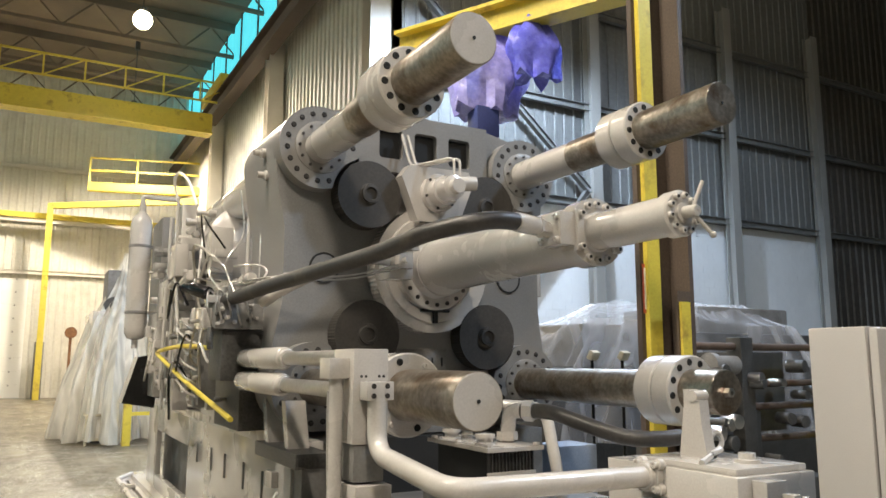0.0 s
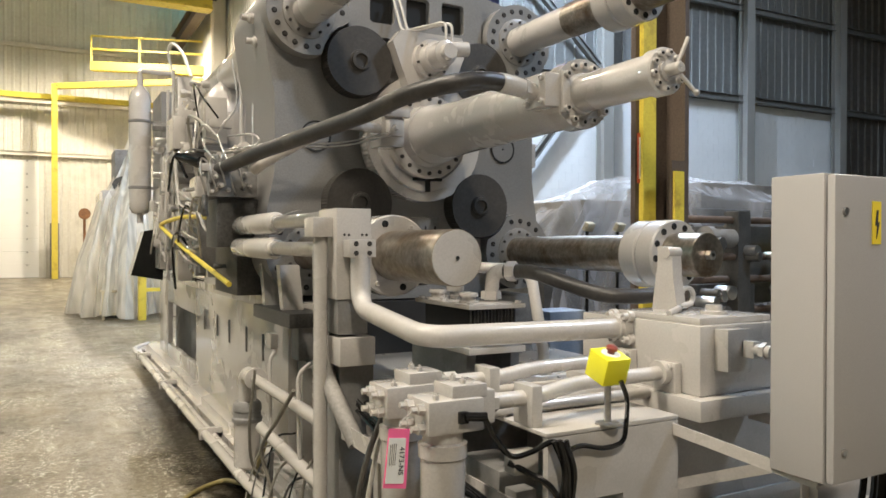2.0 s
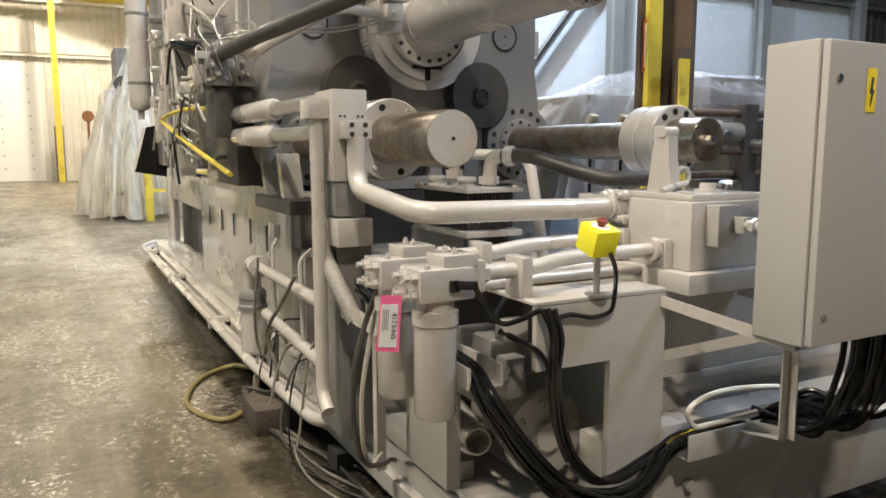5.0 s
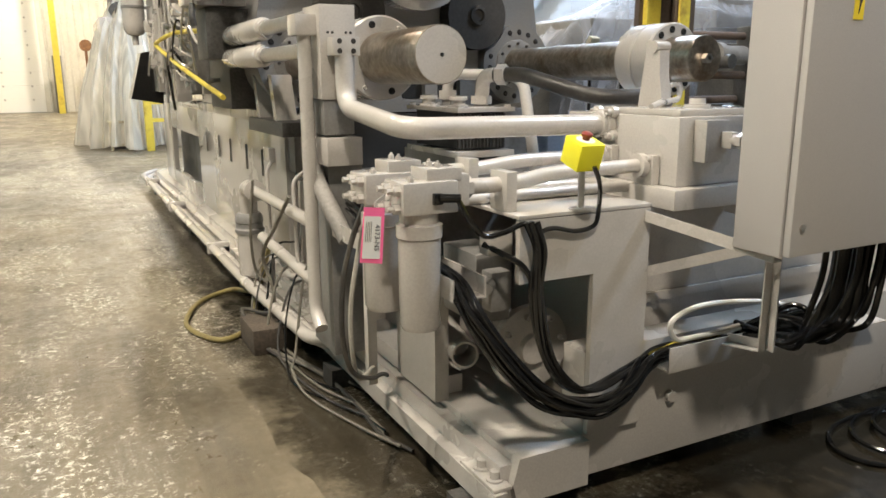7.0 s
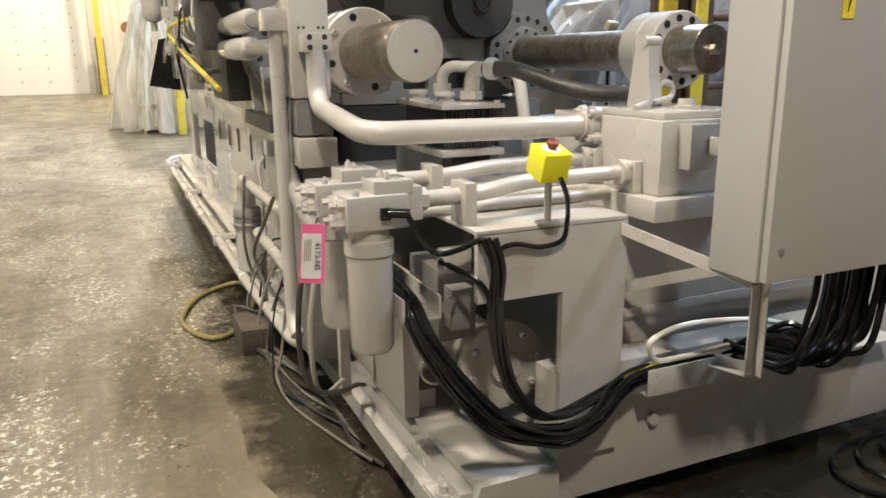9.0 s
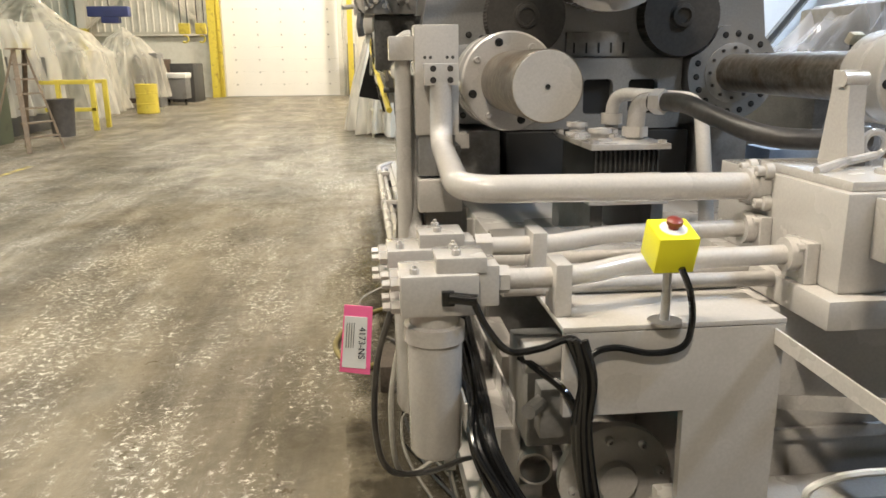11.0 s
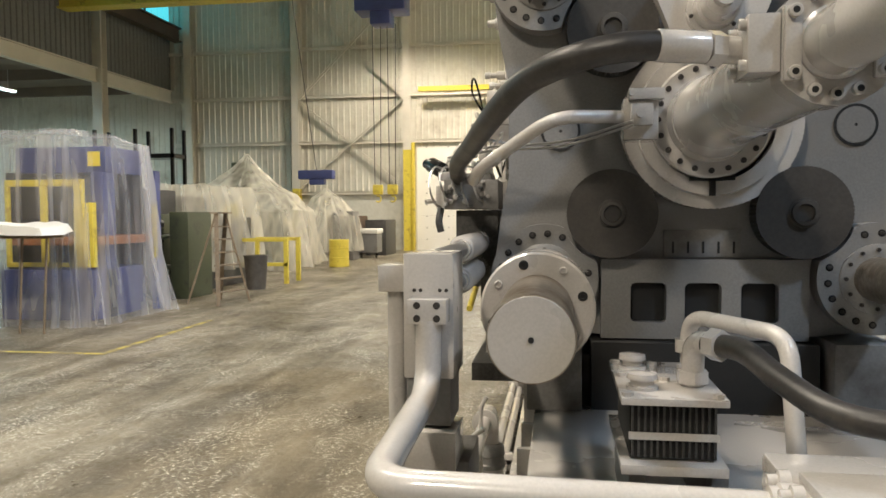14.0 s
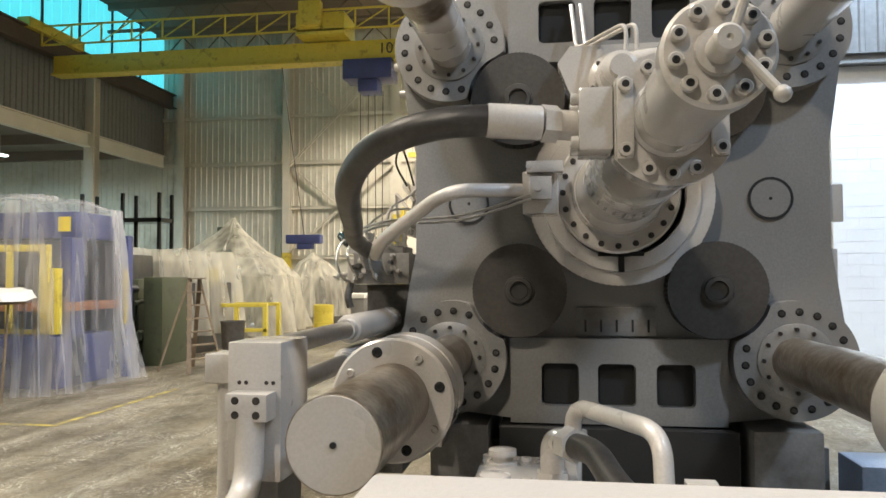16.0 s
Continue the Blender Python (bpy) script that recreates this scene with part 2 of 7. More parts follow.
    pale = ramp(tex(0.8, 8, 0.72, (1.0, 0.35, 1.0)), [(0.56, (0, 0, 0)), (0.68, (0.55, 0.55, 0.55))])
    col = mix(pale, col, (0.36, 0.325, 0.25))
    l.new(col, b.inputs["Base Color"])
    gloss = mix(0.5, tex(2.6, 9, 0.75), tex(16, 6, 0.75))
    l.new(ramp(gloss, [(0.40, (0.26, 0.26, 0.26)), (0.52, (0.46, 0.46, 0.46)), (0.62, (0.68, 0.68, 0.68))]), b.inputs["Roughness"])
    bp = n.new("ShaderNodeBump")
    bp.inputs["Strength"].default_value, bp.inputs["Distance"].default_value = 0.32, 0.02
    l.new(tex(20, 10, 0.78), bp.inputs["Height"])
    l.new(bp.outputs[0], b.inputs["Normal"])
    return mat


FLOOR = floor_material()


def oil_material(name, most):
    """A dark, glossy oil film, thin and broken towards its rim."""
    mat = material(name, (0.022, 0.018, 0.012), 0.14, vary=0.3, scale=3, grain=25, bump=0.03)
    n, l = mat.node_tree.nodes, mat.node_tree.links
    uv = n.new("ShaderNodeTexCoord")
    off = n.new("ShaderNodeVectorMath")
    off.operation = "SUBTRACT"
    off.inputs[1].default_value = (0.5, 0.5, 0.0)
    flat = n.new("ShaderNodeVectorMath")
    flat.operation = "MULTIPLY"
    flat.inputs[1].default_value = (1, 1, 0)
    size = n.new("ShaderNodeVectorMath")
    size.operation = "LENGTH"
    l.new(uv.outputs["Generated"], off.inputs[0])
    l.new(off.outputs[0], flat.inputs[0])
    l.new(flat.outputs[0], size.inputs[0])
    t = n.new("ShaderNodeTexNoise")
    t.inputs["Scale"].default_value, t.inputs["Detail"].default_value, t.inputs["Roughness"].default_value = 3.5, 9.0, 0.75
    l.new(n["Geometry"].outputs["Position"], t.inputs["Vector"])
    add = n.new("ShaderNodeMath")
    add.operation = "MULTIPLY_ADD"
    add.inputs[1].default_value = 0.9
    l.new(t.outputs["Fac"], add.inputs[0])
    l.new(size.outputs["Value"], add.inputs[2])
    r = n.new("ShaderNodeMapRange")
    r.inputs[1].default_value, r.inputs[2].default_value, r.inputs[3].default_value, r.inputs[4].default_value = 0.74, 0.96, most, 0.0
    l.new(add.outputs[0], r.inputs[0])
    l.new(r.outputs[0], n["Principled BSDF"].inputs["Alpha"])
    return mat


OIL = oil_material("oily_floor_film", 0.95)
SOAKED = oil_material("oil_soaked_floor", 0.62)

# ---------------------------------------------------------------- building helpers


def thing(name, at, label, category, group="", kind=""):
    """An empty at the base of a thing, to carry its parts."""
    ob = new(name)
    ob.empty_display_size = 0.05
    ob.location = at
    return tagged(ob, label, category, group, kind)


def world_of(ob):
    at = Vector((0, 0, 0))
    while ob is not None:
        at = at + ob.location
        ob = ob.parent
    return at


def part(name, bm, mat, parent=None, label="", smooth=True, origin=None):
    """Links a bmesh, made in world coordinates, as one mesh object under parent."""
    if origin is None:
        cs = [v.co for v in bm.verts]
        lo = Vector([min(c[i] for c in cs) for i in range(3)])
        hi = Vector([max(c[i] for c in cs) for i in range(3)])
        origin = Vector(((lo.x + hi.x) / 2, (lo.y + hi.y) / 2, lo.z))
    origin = Vector(origin)
    bmesh.ops.translate(bm, verts=bm.verts, vec=-origin)
    bmesh.ops.recalc_face_normals(bm, faces=bm.faces)
    mesh = bpy.data.meshes.new(name)
    if smooth:
        for f in bm.faces:
            f.smooth = True
        for e in bm.edges:
            if len(e.link_faces) == 2 and e.calc_face_angle(0) > 0.6:
                e.smooth = False
    bm.to_mesh(mesh)
    bm.free()
    mesh.materials.append(mat)
    ob = new(name, mesh)
    if parent is not None:
        ob.parent = parent
        ob.location = origin - world_of(parent)
    else:
        ob.location = origin
    if label:
        ob["label"] = label
    return ob


def share(ob, at, parent, rot=None):
    """Another object on the same mesh, at a world place."""
    o = ob.copy()
    scene.collection.objects.link(o)
    o.parent = parent
    o.location = Vector(at) - world_of(parent)
    if rot is not None:
        o.rotation_euler = rot
    return o


def B():
    return bmesh.new()


def box(bm, x0, x1, y0, y1, z0, z1, bevel=0.0, rot=None):
    m = Matrix.Translation(((x0 + x1) / 2, (y0 + y1) / 2, (z0 + z1) / 2))
    if rot is not None:
        m = m @ rot
    g = bmesh.ops.create_cube(bm, size=1.0, matrix=m @ Matrix.Diagonal((abs(x1 - x0), abs(y1 - y0), abs(z1 - z0), 1)))
    if bevel:
        edges = list({e for v in g["verts"] for e in v.link_edges})
        bmesh.ops.bevel(bm, geom=edges, offset=bevel, segments=2, affect="EDGES", profile=0.6)
    return bm


def cyl(bm, a, b, r, r2=None, seg=32, caps=True, bevel=0.0):
    a, b = Vector(a), Vector(b)
    d = b - a
    m = Matrix.Translation((a + b) / 2) @ d.to_track_quat("Z", "Y").to_matrix().to_4x4()
    g = bmesh.ops.create_cone(bm, cap_ends=caps, segments=seg, radius1=r, radius2=r if r2 is None else r2, depth=d.length, matrix=m)
    if bevel:
        edges = [e for e in {e for v in g["verts"] for e in v.link_edges} if any(len(f.verts) > 4 for f in e.link_faces)]
        bmesh.ops.bevel(bm, geom=edges, offset=bevel, segments=2, affect="EDGES", profile=0.6)
    return bm


def lathe(bm, centre, axis, profile, seg=40):
    """Turns (distance along axis, radius) pairs round the axis."""
    q = Vector(axis).normalized().to_track_quat("Z", "Y")
    rings = []
    for d, r in profile:
        ring = []
        for i in range(seg):
            t = 2 * math.pi * i / seg
            ring.append(bm.verts.new(Vector(centre) + q @ Vector((r * math.cos(t), r * math.sin(t), d))))
        rings.append(ring)
    for r0, r1 in zip(rings, rings[1:]):
        for i in range(seg):
            bm.faces.new((r0[i], r0[(i + 1) % seg], r1[(i + 1) % seg], r1[i]))
    bm.faces.new(rings[0])
    bm.faces.new(rings[-1])
    return bm


def smooth_path(points, steps=8):
    """Catmull-Rom points through the given ones."""
    p = [Vector(q) for q in points]
    p = [p[0] * 2 - p[1]] + p + [p[-1] * 2 - p[-2]]
    out = []
    for i in range(1, len(p) - 2):
        for s in range(steps):
            t = s / steps
            out.append(0.5 * (2 * p[i] + (p[i + 1] - p[i - 1]) * t + (2 * p[i - 1] - 5 * p[i] + 4 * p[i + 1] - p[i + 2]) * t * t
                              + (3 * p[i] - p[i - 1] - 3 * p[i + 1] + p[i + 2]) * t ** 3))
    out.append(p[-2])
    return out


def rounded(points, radius, steps=6):
    """A polyline with rounded corners."""
    p = [Vector(q) for q in points]
    out = [p[0]]
    for a, b, c in zip(p, p[1:], p[2:]):
        r = min(radius, (b - a).length * 0.48, (c - b).length * 0.48)
        s, e = b + (a - b).normalized() * r, b + (c - b).normalized() * r
        for i in range(steps + 1):
            t = i / steps
            out.append((1 - t) ** 2 * s + 2 * t * (1 - t) * b + t * t * e)
    out.append(p[-1])
    return out


def sweep(bm, path, r, seg=14):
    """A round tube along a path of points."""
    path = [Vector(q) for q in path]
    rings, up = [], None
    for i, q in enumerate(path):
        d = (path[min(i + 1, len(path) - 1)] - path[max(i - 1, 0)]).normalized()
        if up is None:
            up = d.orthogonal().normalized()
        up = (up - d * up.dot(d)).normalized()
        side = d.cross(up)
        rings.append([bm.verts.new(q + (up * math.cos(2 * math.pi * k / seg) + side * math.sin(2 * math.pi * k / seg)) * r) for k in range(seg)])
    for r0, r1 in zip(rings, rings[1:]):
        for k in range(seg):
            bm.faces.new((r0[k], r0[(k + 1) % seg], r1[(k + 1) % seg], r1[k]))
    bm.faces.new(rings[0])
    bm.faces.new(rings[-1])
    return bm


def prism(bm, outline, axis, a, b):
    """Extrudes an outline of pairs along x, y or z from a to b."""
    def at(u, v, w):
        return {"x": (w, u, v), "y": (u, w, v), "z": (u, v, w)}[axis]
    lo = [bm.verts.new(at(u, v, a)) for u, v in outline]
    hi = [bm.verts.new(at(u, v, b)) for u, v in outline]
    k = len(outline)
    for i in range(k):
        bm.faces.new((lo[i], lo[(i + 1) % k], hi[(i + 1) % k], hi[i]))
    bm.faces.new(lo)
    bm.faces.new(hi)
    return bm


BOLTS = {}


def bolt_ring(parent, centre, axis_y, ring, count, r, start=0.0, mat=None, head=0.012, name="bolt", arc=2 * math.pi):
    """Socket-head bolts round an axis along y, facing -y; each its own part on shared meshes."""
    mat = mat or BOLT
    key = (round(r, 4), mat.name, head, name)
    for i in range(count):
        t = start + arc * i / count
        at = (centre[0] + ring * math.cos(t), axis_y - head / 2, centre[1] + ring * math.sin(t))
        if key not in BOLTS:
            bm = B()
            lathe(bm, (0, 0, 0), (0, -1, 0), [(-head / 2, r), (head / 2 - 0.002, r), (head / 2, r * 0.85), (head / 2, r * 0.5), (0, r * 0.45)], 12)
            ob = part(name, bm, mat, parent, origin=(0, 0, 0))
            ob.location = Vector(at) - world_of(parent)
            BOLTS[key] = ob
        else:
            share(BOLTS[key], at, parent)


# ---------------------------------------------------------------- hall
XL, XR, YF, YN, ROOF_Z = -20.0, 6.8, 40.6, -14.0, 15.8
XE, YC = 26.0, 14.5

bm = B()
box(bm, XL - 14, XE, YN, YF + 0.3, -0.2, 0.0)
tagged(part("floor", bm, FLOOR, smooth=False), "worn stained concrete factory floor, greasy and scuffed", "floor", kind="structure")

bm = B()
box(bm, XL - 14, XE, YN, YF + 0.3, ROOF_Z, ROOF_Z + 0.2)
for k in range(12):
    y = YN + 3 + k * 4.6
    box(bm, XL, XR, y, y + 0.18, ROOF_Z - 0.35, ROOF_Z)
    box(bm, XL, XR, y, y + 0.14, ROOF_Z - 1.5, ROOF_Z - 1.36)
    for j in range(12):
        x = XL + 0.5 + j * 2.2
        d = Vector((1.1, 0, 1.15))
        sweep(bm, [Vector((x, y + 0.09, ROOF_Z - 1.43)), Vector((x, y + 0.09, ROOF_Z - 1.43)) + d], 0.04, 4)
        sweep(bm, [Vector((x + 1.1, y + 0.09, ROOF_Z - 0.3)), Vector((x + 2.2, y + 0.09, ROOF_Z - 1.43))], 0.04, 4)
tagged(part("ceiling", bm, ROOF, smooth=False), "dark steel roof deck on open trusses", "ceiling", kind="structure")


def sheet_wall(name, mat, a, b, z0, z1, normal, label, rib=0.34, depth=0.05, parent=None):
    """A profiled metal wall from point a to point b, ribs standing towards normal."""
    a, b, nrm = Vector(a), Vector(b), Vector(normal)
    length = (b - a).length
    d = (b - a) / length
    bm = B()
    pts, s = [], 0.0
    while s < length:
        for u, h in ((0, 0), (rib * 0.62, 0), (rib * 0.70, depth), (rib * 0.92, depth)):
            if s + u < length:
                pts.append(a + d * (s + u) + nrm * h)
        s += rib
    pts.append(b)
    lo = [bm.verts.new((p.x, p.y, z0)) for p in pts]
    hi = [bm.verts.new((p.x, p.y, z1)) for p in pts]
    back_lo = [bm.verts.new((p.x, p.y, z0)) for p in (a - nrm * 0.15, b - nrm * 0.15)]
    back_hi = [bm.verts.new((p.x, p.y, z1)) for p in (a - nrm * 0.15, b - nrm * 0.15)]
    for i in range(len(pts) - 1):
        bm.faces.new((lo[i], lo[i + 1], hi[i + 1], hi[i]))
    bm.faces.new((back_lo[0], back_lo[1], back_hi[1], back_hi[0]))
    bm.faces.new((lo[0], hi[0], back_hi[0], back_lo[0]))
    bm.faces.new((lo[-1], hi[-1], back_hi[1], back_lo[1]))
    return tagged(part(name, bm, mat, parent, smooth=False), label, "wall", kind="structure")


DX0, DX1, DZ = -5.85, -0.1, 5.6
sheet_wall("wall_north_1", CORR, (XL - 14, YF, 0), (DX0, YF, 0), 3.1, ROOF_Z, (0, -1, 0), "cream profiled metal wall sheeting")
sheet_wall("wall_north_2", CORR, (DX1, YF, 0), (XR, YF, 0), 0, ROOF_Z, (0, -1, 0), "cream profiled metal wall sheeting")
sheet_wall("wall_north_3", CORR, (DX0, YF, 0), (DX1, YF, 0), DZ, ROOF_Z, (0, -1, 0), "cream profiled metal wall above the overhead door")
bm = B()
box(bm, XL - 14, DX0, YF - 0.02, YF + 0.2, 0, 3.1)
tagged(part("wall_north_base", bm, CORR, smooth=False), "cream painted block base of the end wall", "wall", kind="structure")
sheet_wall("wall_east", CORR, (XR, YC, 0), (XR, YF, 0), 0, 13.2, (-1, 0, 0), "cream profiled metal side wall")
sheet_wall("wall_east_top", CORR, (XR, YC, 0), (XR, 24, 0), 13.2, ROOF_Z, (-1, 0, 0), "cream profiled metal side wall")
XD = 21.6
# shadowed end of the cross wall, its darkness put into the colour
sheet_wall("wall_cross_dim", SHADE_AND_BIN, (XD, YC - 0.03, 0), (XE, YC - 0.03, 0), 0.0, ROOF_Z, (0, -1, 0), "sheeting beyond the white wall, coloured dark for its shadow")
sheet_wall("wall_cross_top", CORR_GREY, (XR, YC, 0), (XD, YC, 0), 5.6, ROOF_Z, (0, -1, 0), "grey profiled metal wall above white block", 0.3, 0.028)
bm = B()
box(bm, XR, XD, YC - 0.02, YC + 0.25, 0, 5.6)
tagged(part("wall_cross_base", bm, BLOCK, smooth=False), "white painted block wall behind the machines", "wall", kind="structure")
bm = B()
box(bm, XE, XE + 0.2, YN, YC, 0, ROOF_Z)
tagged(part("wall_far_east", bm, CORR_GREY, smooth=False), "dim grey side wall", "wall", kind="structure")
bm = B()
box(bm, XL - 14, XE, YN - 0.2, YN, 0, ROOF_Z)
tagged(part("wall_south", bm, CORR_GREY, smooth=False), "plain grey wall", "wall", kind="structure")
sheet_wall("wall_west_top", CORR_GREY, (XL, YF, 0), (XL, YN, 0), 8.9, 12.6, (1, 0, 0), "weathered grey sheeting over the side bay")
bm = B()
box(bm, XL - 14.2, XL - 14, YN, YF, 0, 9.5)
tagged(part("wall_west", bm, BLOCK, smooth=False), "pale wall at the back of the side bay", "wall", kind="structure")
bm = B()
box(bm, XL - 14, XL - 0.2, YN, YF, 8.9, 9.1)
for k in range(12):
    box(bm, XL - 14, XL - 0.2, YN + 2 + k * 4.5, YN + 2.25 + k * 4.5, 8.4, 8.9)
tagged(part("ceiling_side_bay", bm, ROOF, smooth=False), "dark low ceiling of the side bay", "ceiling", kind="structure")

# window bands under the roof
for name, x, y0, y1 in (("window_1", XR, 24.0, YF), ("window_2", XL, YN, YF)):
    win = thing(name, (x, (y0 + y1) / 2, 13.2 if x > 0 else 12.6), "long cyan translucent window band under the roof", "window", kind="structure")
    z0 = 13.2 if x > 0 else 12.6
    y = y0
    while y < y1 - 0.5:
        bm = B()
        for k in range(4):
            box(bm, x - 0.03, x + 0.03, y + 0.06 + k * 0.62, y + 0.64 + k * 0.62, z0 + 0.1, ROOF_Z - 0.1)
        part("pane", bm, GLASS_CYAN, win, smooth=False)
        bm = B()
        box(bm, x - 0.07, x + 0.07, y - 0.06, y + 0.06, z0, ROOF_Z)
        part("mullion", bm, BROWN, win, smooth=False)
        y += 2.6

# overhead door
door = thing("door_1", ((DX0 + DX1) / 2, YF, 0), "closed white sectional overhead door", "door", kind="structure")
for k in range(9):
    bm = B()
    box(bm, DX0, DX1, YF - 0.02, YF + 0.06, 0.02 + k * 0.62, 0.636 + k * 0.62)
    part("door_section", bm, DOOR, door)
for k in range(9):
    for j in range(5):
        bm = B()
        x = DX0 + 0.5 + j * 1.18
        box(bm, x, x + 0.07, YF - 0.04, YF - 0.022, 0.56 + k * 0.62, 0.64 + k * 0.62, 0.005)
        part("hinge", bm, PAINT, door)
for x in (DX0 - 0.35,):
    bm = B()
    box(bm, x + 0.12, x + 0.28, YF - 0.4, YF - 0.05, 0, DZ + 0.2, 0.01)
    tagged(part("bollard_post", bm, YELLOW), "tall yellow steel guard post beside the overhead door", "post")


def i_column(name, x, y, z0, z1, w, mat, label, yellow=0.0):
    col = thing(name, (x, y, z0), label, "column", kind="structure")
    for nm, a, b, m in (("shaft", z0 + yellow, z1, mat), ("painted_foot", z0, z0 + yellow, YELLOW)):
        if b - a < 0.1:
            continue
        bm = B()
        box(bm, x - w / 2, x + w / 2, y - w / 2, y - w / 2 + 0.025, a, b)
        box(bm, x - w / 2, x + w / 2, y + w / 2 - 0.025, y + w / 2, a, b)
        box(bm, x - 0.012, x + 0.012, y - w / 2 + 0.025, y + w / 2 - 0.025, a, b)
        part(nm, bm, m, col, smooth=False)
    return col


for k, x in enumerate((-18.7, -12.5, -6.3)):
    i_column("column", x, YF - 0.35, 0, ROOF_Z, 0.4, COLUMN, "cream steel column with a yellow foot on the end wall", 5.4 if x > -10 else 3.4)
for y in (YF - 7.0, YF - 16, YF - 25, YF - 34):
    i_column("column", XL + 0.2, y, 0, 12.4, 0.5, COLUMN, "cream steel crane column with a yellow foot", 5.0)
for y in (YC + 0.3, 23.0, 31.5):
    i_column("column", XR - 0.35, y, 0, 12.0, 0.5, COLUMN, "cream steel column along the side wall")
for x in (12.2, 17.2, 21.2):
    i_column("column", x, YC - 0.3, 0, 12.0, 0.3, MID_GREY, "grey steel column on the cross wall")


def beam(name, a, b, w, h, mat, label, category="beam"):
    """A straight I-section between two points."""
    a, b = Vector(a), Vector(b)
    d = b - a
    bm = B()
    L = d.length
    for x0, x1, z0, z1 in ((-w / 2, w / 2, -h / 2, -h / 2 + h * 0.08), (-w / 2, w / 2, h / 2 - h * 0.08, h / 2), (-w * 0.06, w * 0.06, -h / 2 + h * 0.08, h / 2 - h * 0.08)):
        box(bm, x0, x1, -L / 2, L / 2, z0, z1)
    q = d.to_track_quat("Y", "Z").to_matrix().to_4x4()
    bmesh.ops.transform(bm, matrix=Matrix.Translation((a + b) / 2) @ q, verts=bm.verts)
    return tagged(part(name, bm, mat, smooth=False), label, category, kind="structure")


beam("crane_runway", (XR - 0.7, YC, 11.9), (XR - 0.7, YF - 0.3, 11.9), 0.45, 0.75, BROWN, "dark brown crane runway beam along the side wall")
beam("crane_runway", (XL + 0.7, YN + 1, 12.0), (XL + 0.7, YF - 0.3, 12.0), 0.45, 0.8, BROWN, "dark brown crane runway beam over the side bay")
beam("lintel", (XL + 0.15, YN + 1, 8.6), (XL + 0.15, YF - 0.3, 8.6), 0.3, 0.7, COLUMN, "cream steel beam over the side bay opening")
for z in (3.15, 5.9, 8.4, 11.0):
    beam("girt", (XL, YF - 0.15, z), (DX0 - 0.3 if z < 5.8 else XR, YF - 0.15, z), 0.14, 0.2, COLUMN, "cream steel wall girt")
for z in (5.7, 8.2, 10.8):
    beam("girt", (XR, YC - 0.15, z), (XE, YC - 0.15, z), 0.14, 0.18, CORR_GREY, "grey steel wall girt")
for a, b in (((-12.4, 8.2), (-6.5, 14.0)), ((-12.4, 14.0), (-6.5, 8.2)), ((-12.4, 8.2), (-6.5, 3.4)), ((-12.4, 3.4), (-6.5, 8.2))):
    beam("wall_brace", (a[0], YF - 0.3, a[1]), (b[0], YF - 0.3, b[1]), 0.12, 0.12, COLUMN, "cream diagonal angle brace on the end wall", "brace")
for a, b in (((7.4, 10.0), (12.0, 6.0)), ((7.4, 0.4), (12.0, 6.0))):
    beam("wall_brace", (a[0], YC - 0.3, a[1]), (b[0], YC - 0.3, b[1]), 0.14, 0.14, CORR_GREY, "grey diagonal brace on the white wall", "brace")

# overhead crane
crane = thing("bridge_crane", (-6.6, 30.0, 10.7), "yellow bridge crane with a latticed walkway rail", "crane")
bm = B()
box(bm, XL + 0.9, XR - 0.9, 29.8, 30.2, 10.75, 11.55, 0.02)
box(bm, XL + 0.9, XR - 0.9, 29.65, 30.35, 10.70, 10.76)
part("girder", bm, YELLOW, crane)
bm = B()
for z in (11.75, 12.55):
    box(bm, XL + 0.9, XR - 0.9, 29.0, 29.07, z, z + 0.07)
k = XL + 0.9
while k < XR - 1.4:
    box(bm, k, k + 0.06, 29.0, 29.06, 11.75, 12.6)
    sweep(bm, [(k, 29.03, 11.78), (k + 1.35, 29.03, 12.58)], 0.03, 4)
    k += 1.35
part("walkway_rail", bm, YELLOW, crane, smooth=False)
bm = B()
box(bm, -8.0, -6.0, 29.0, 30.6, 11.6, 12.5, 0.05)
box(bm, -7.8, -6.9, 28.7, 29.1, 11.9, 12.9, 0.05)
part("trolley", bm, YELLOW, crane)
bm = B()
box(bm, -6.2, -4.2, 29.4, 30.6, 9.9, 10.7, 0.05)
box(bm, -5.6, -4.8, 29.5, 30.4, 9.4, 9.9, 0.05)
part("hoist", bm, BLUE, crane, "blue electric hoist")
for x in (-5.45, -4.85):
    bm = B()
    for dx in (-0.12, 0.12):
        cyl(bm, (x + dx, 30.0, 3.1), (x + dx * 1.4, 30.0, 9.5), 0.018, seg=6)
    part("hoist_rope", bm, DARKMETAL, crane)
    bm = B()
    box(bm, x - 0.2, x + 0.2, 29.88, 30.12, 2.75, 3.15, 0.05)
    sweep(bm, [Vector((x + 0.12 * math.sin(a), 30.0, 2.58 - 0.12 * math.cos(a))) for a in [k * 0.4 - 0.8 for k in range(12)]], 0.035, 8)
    part("hook_block", bm, YELLOW, crane, "yellow hook block on wire ropes")
for x in (XL + 0.7, XR - 0.7):
    bm = B()
    box(bm, x - 0.3, x + 0.3, 28.2, 31.8, 12.32, 12.75, 0.03)
    part("end_carriage", bm, YELLOW, crane)

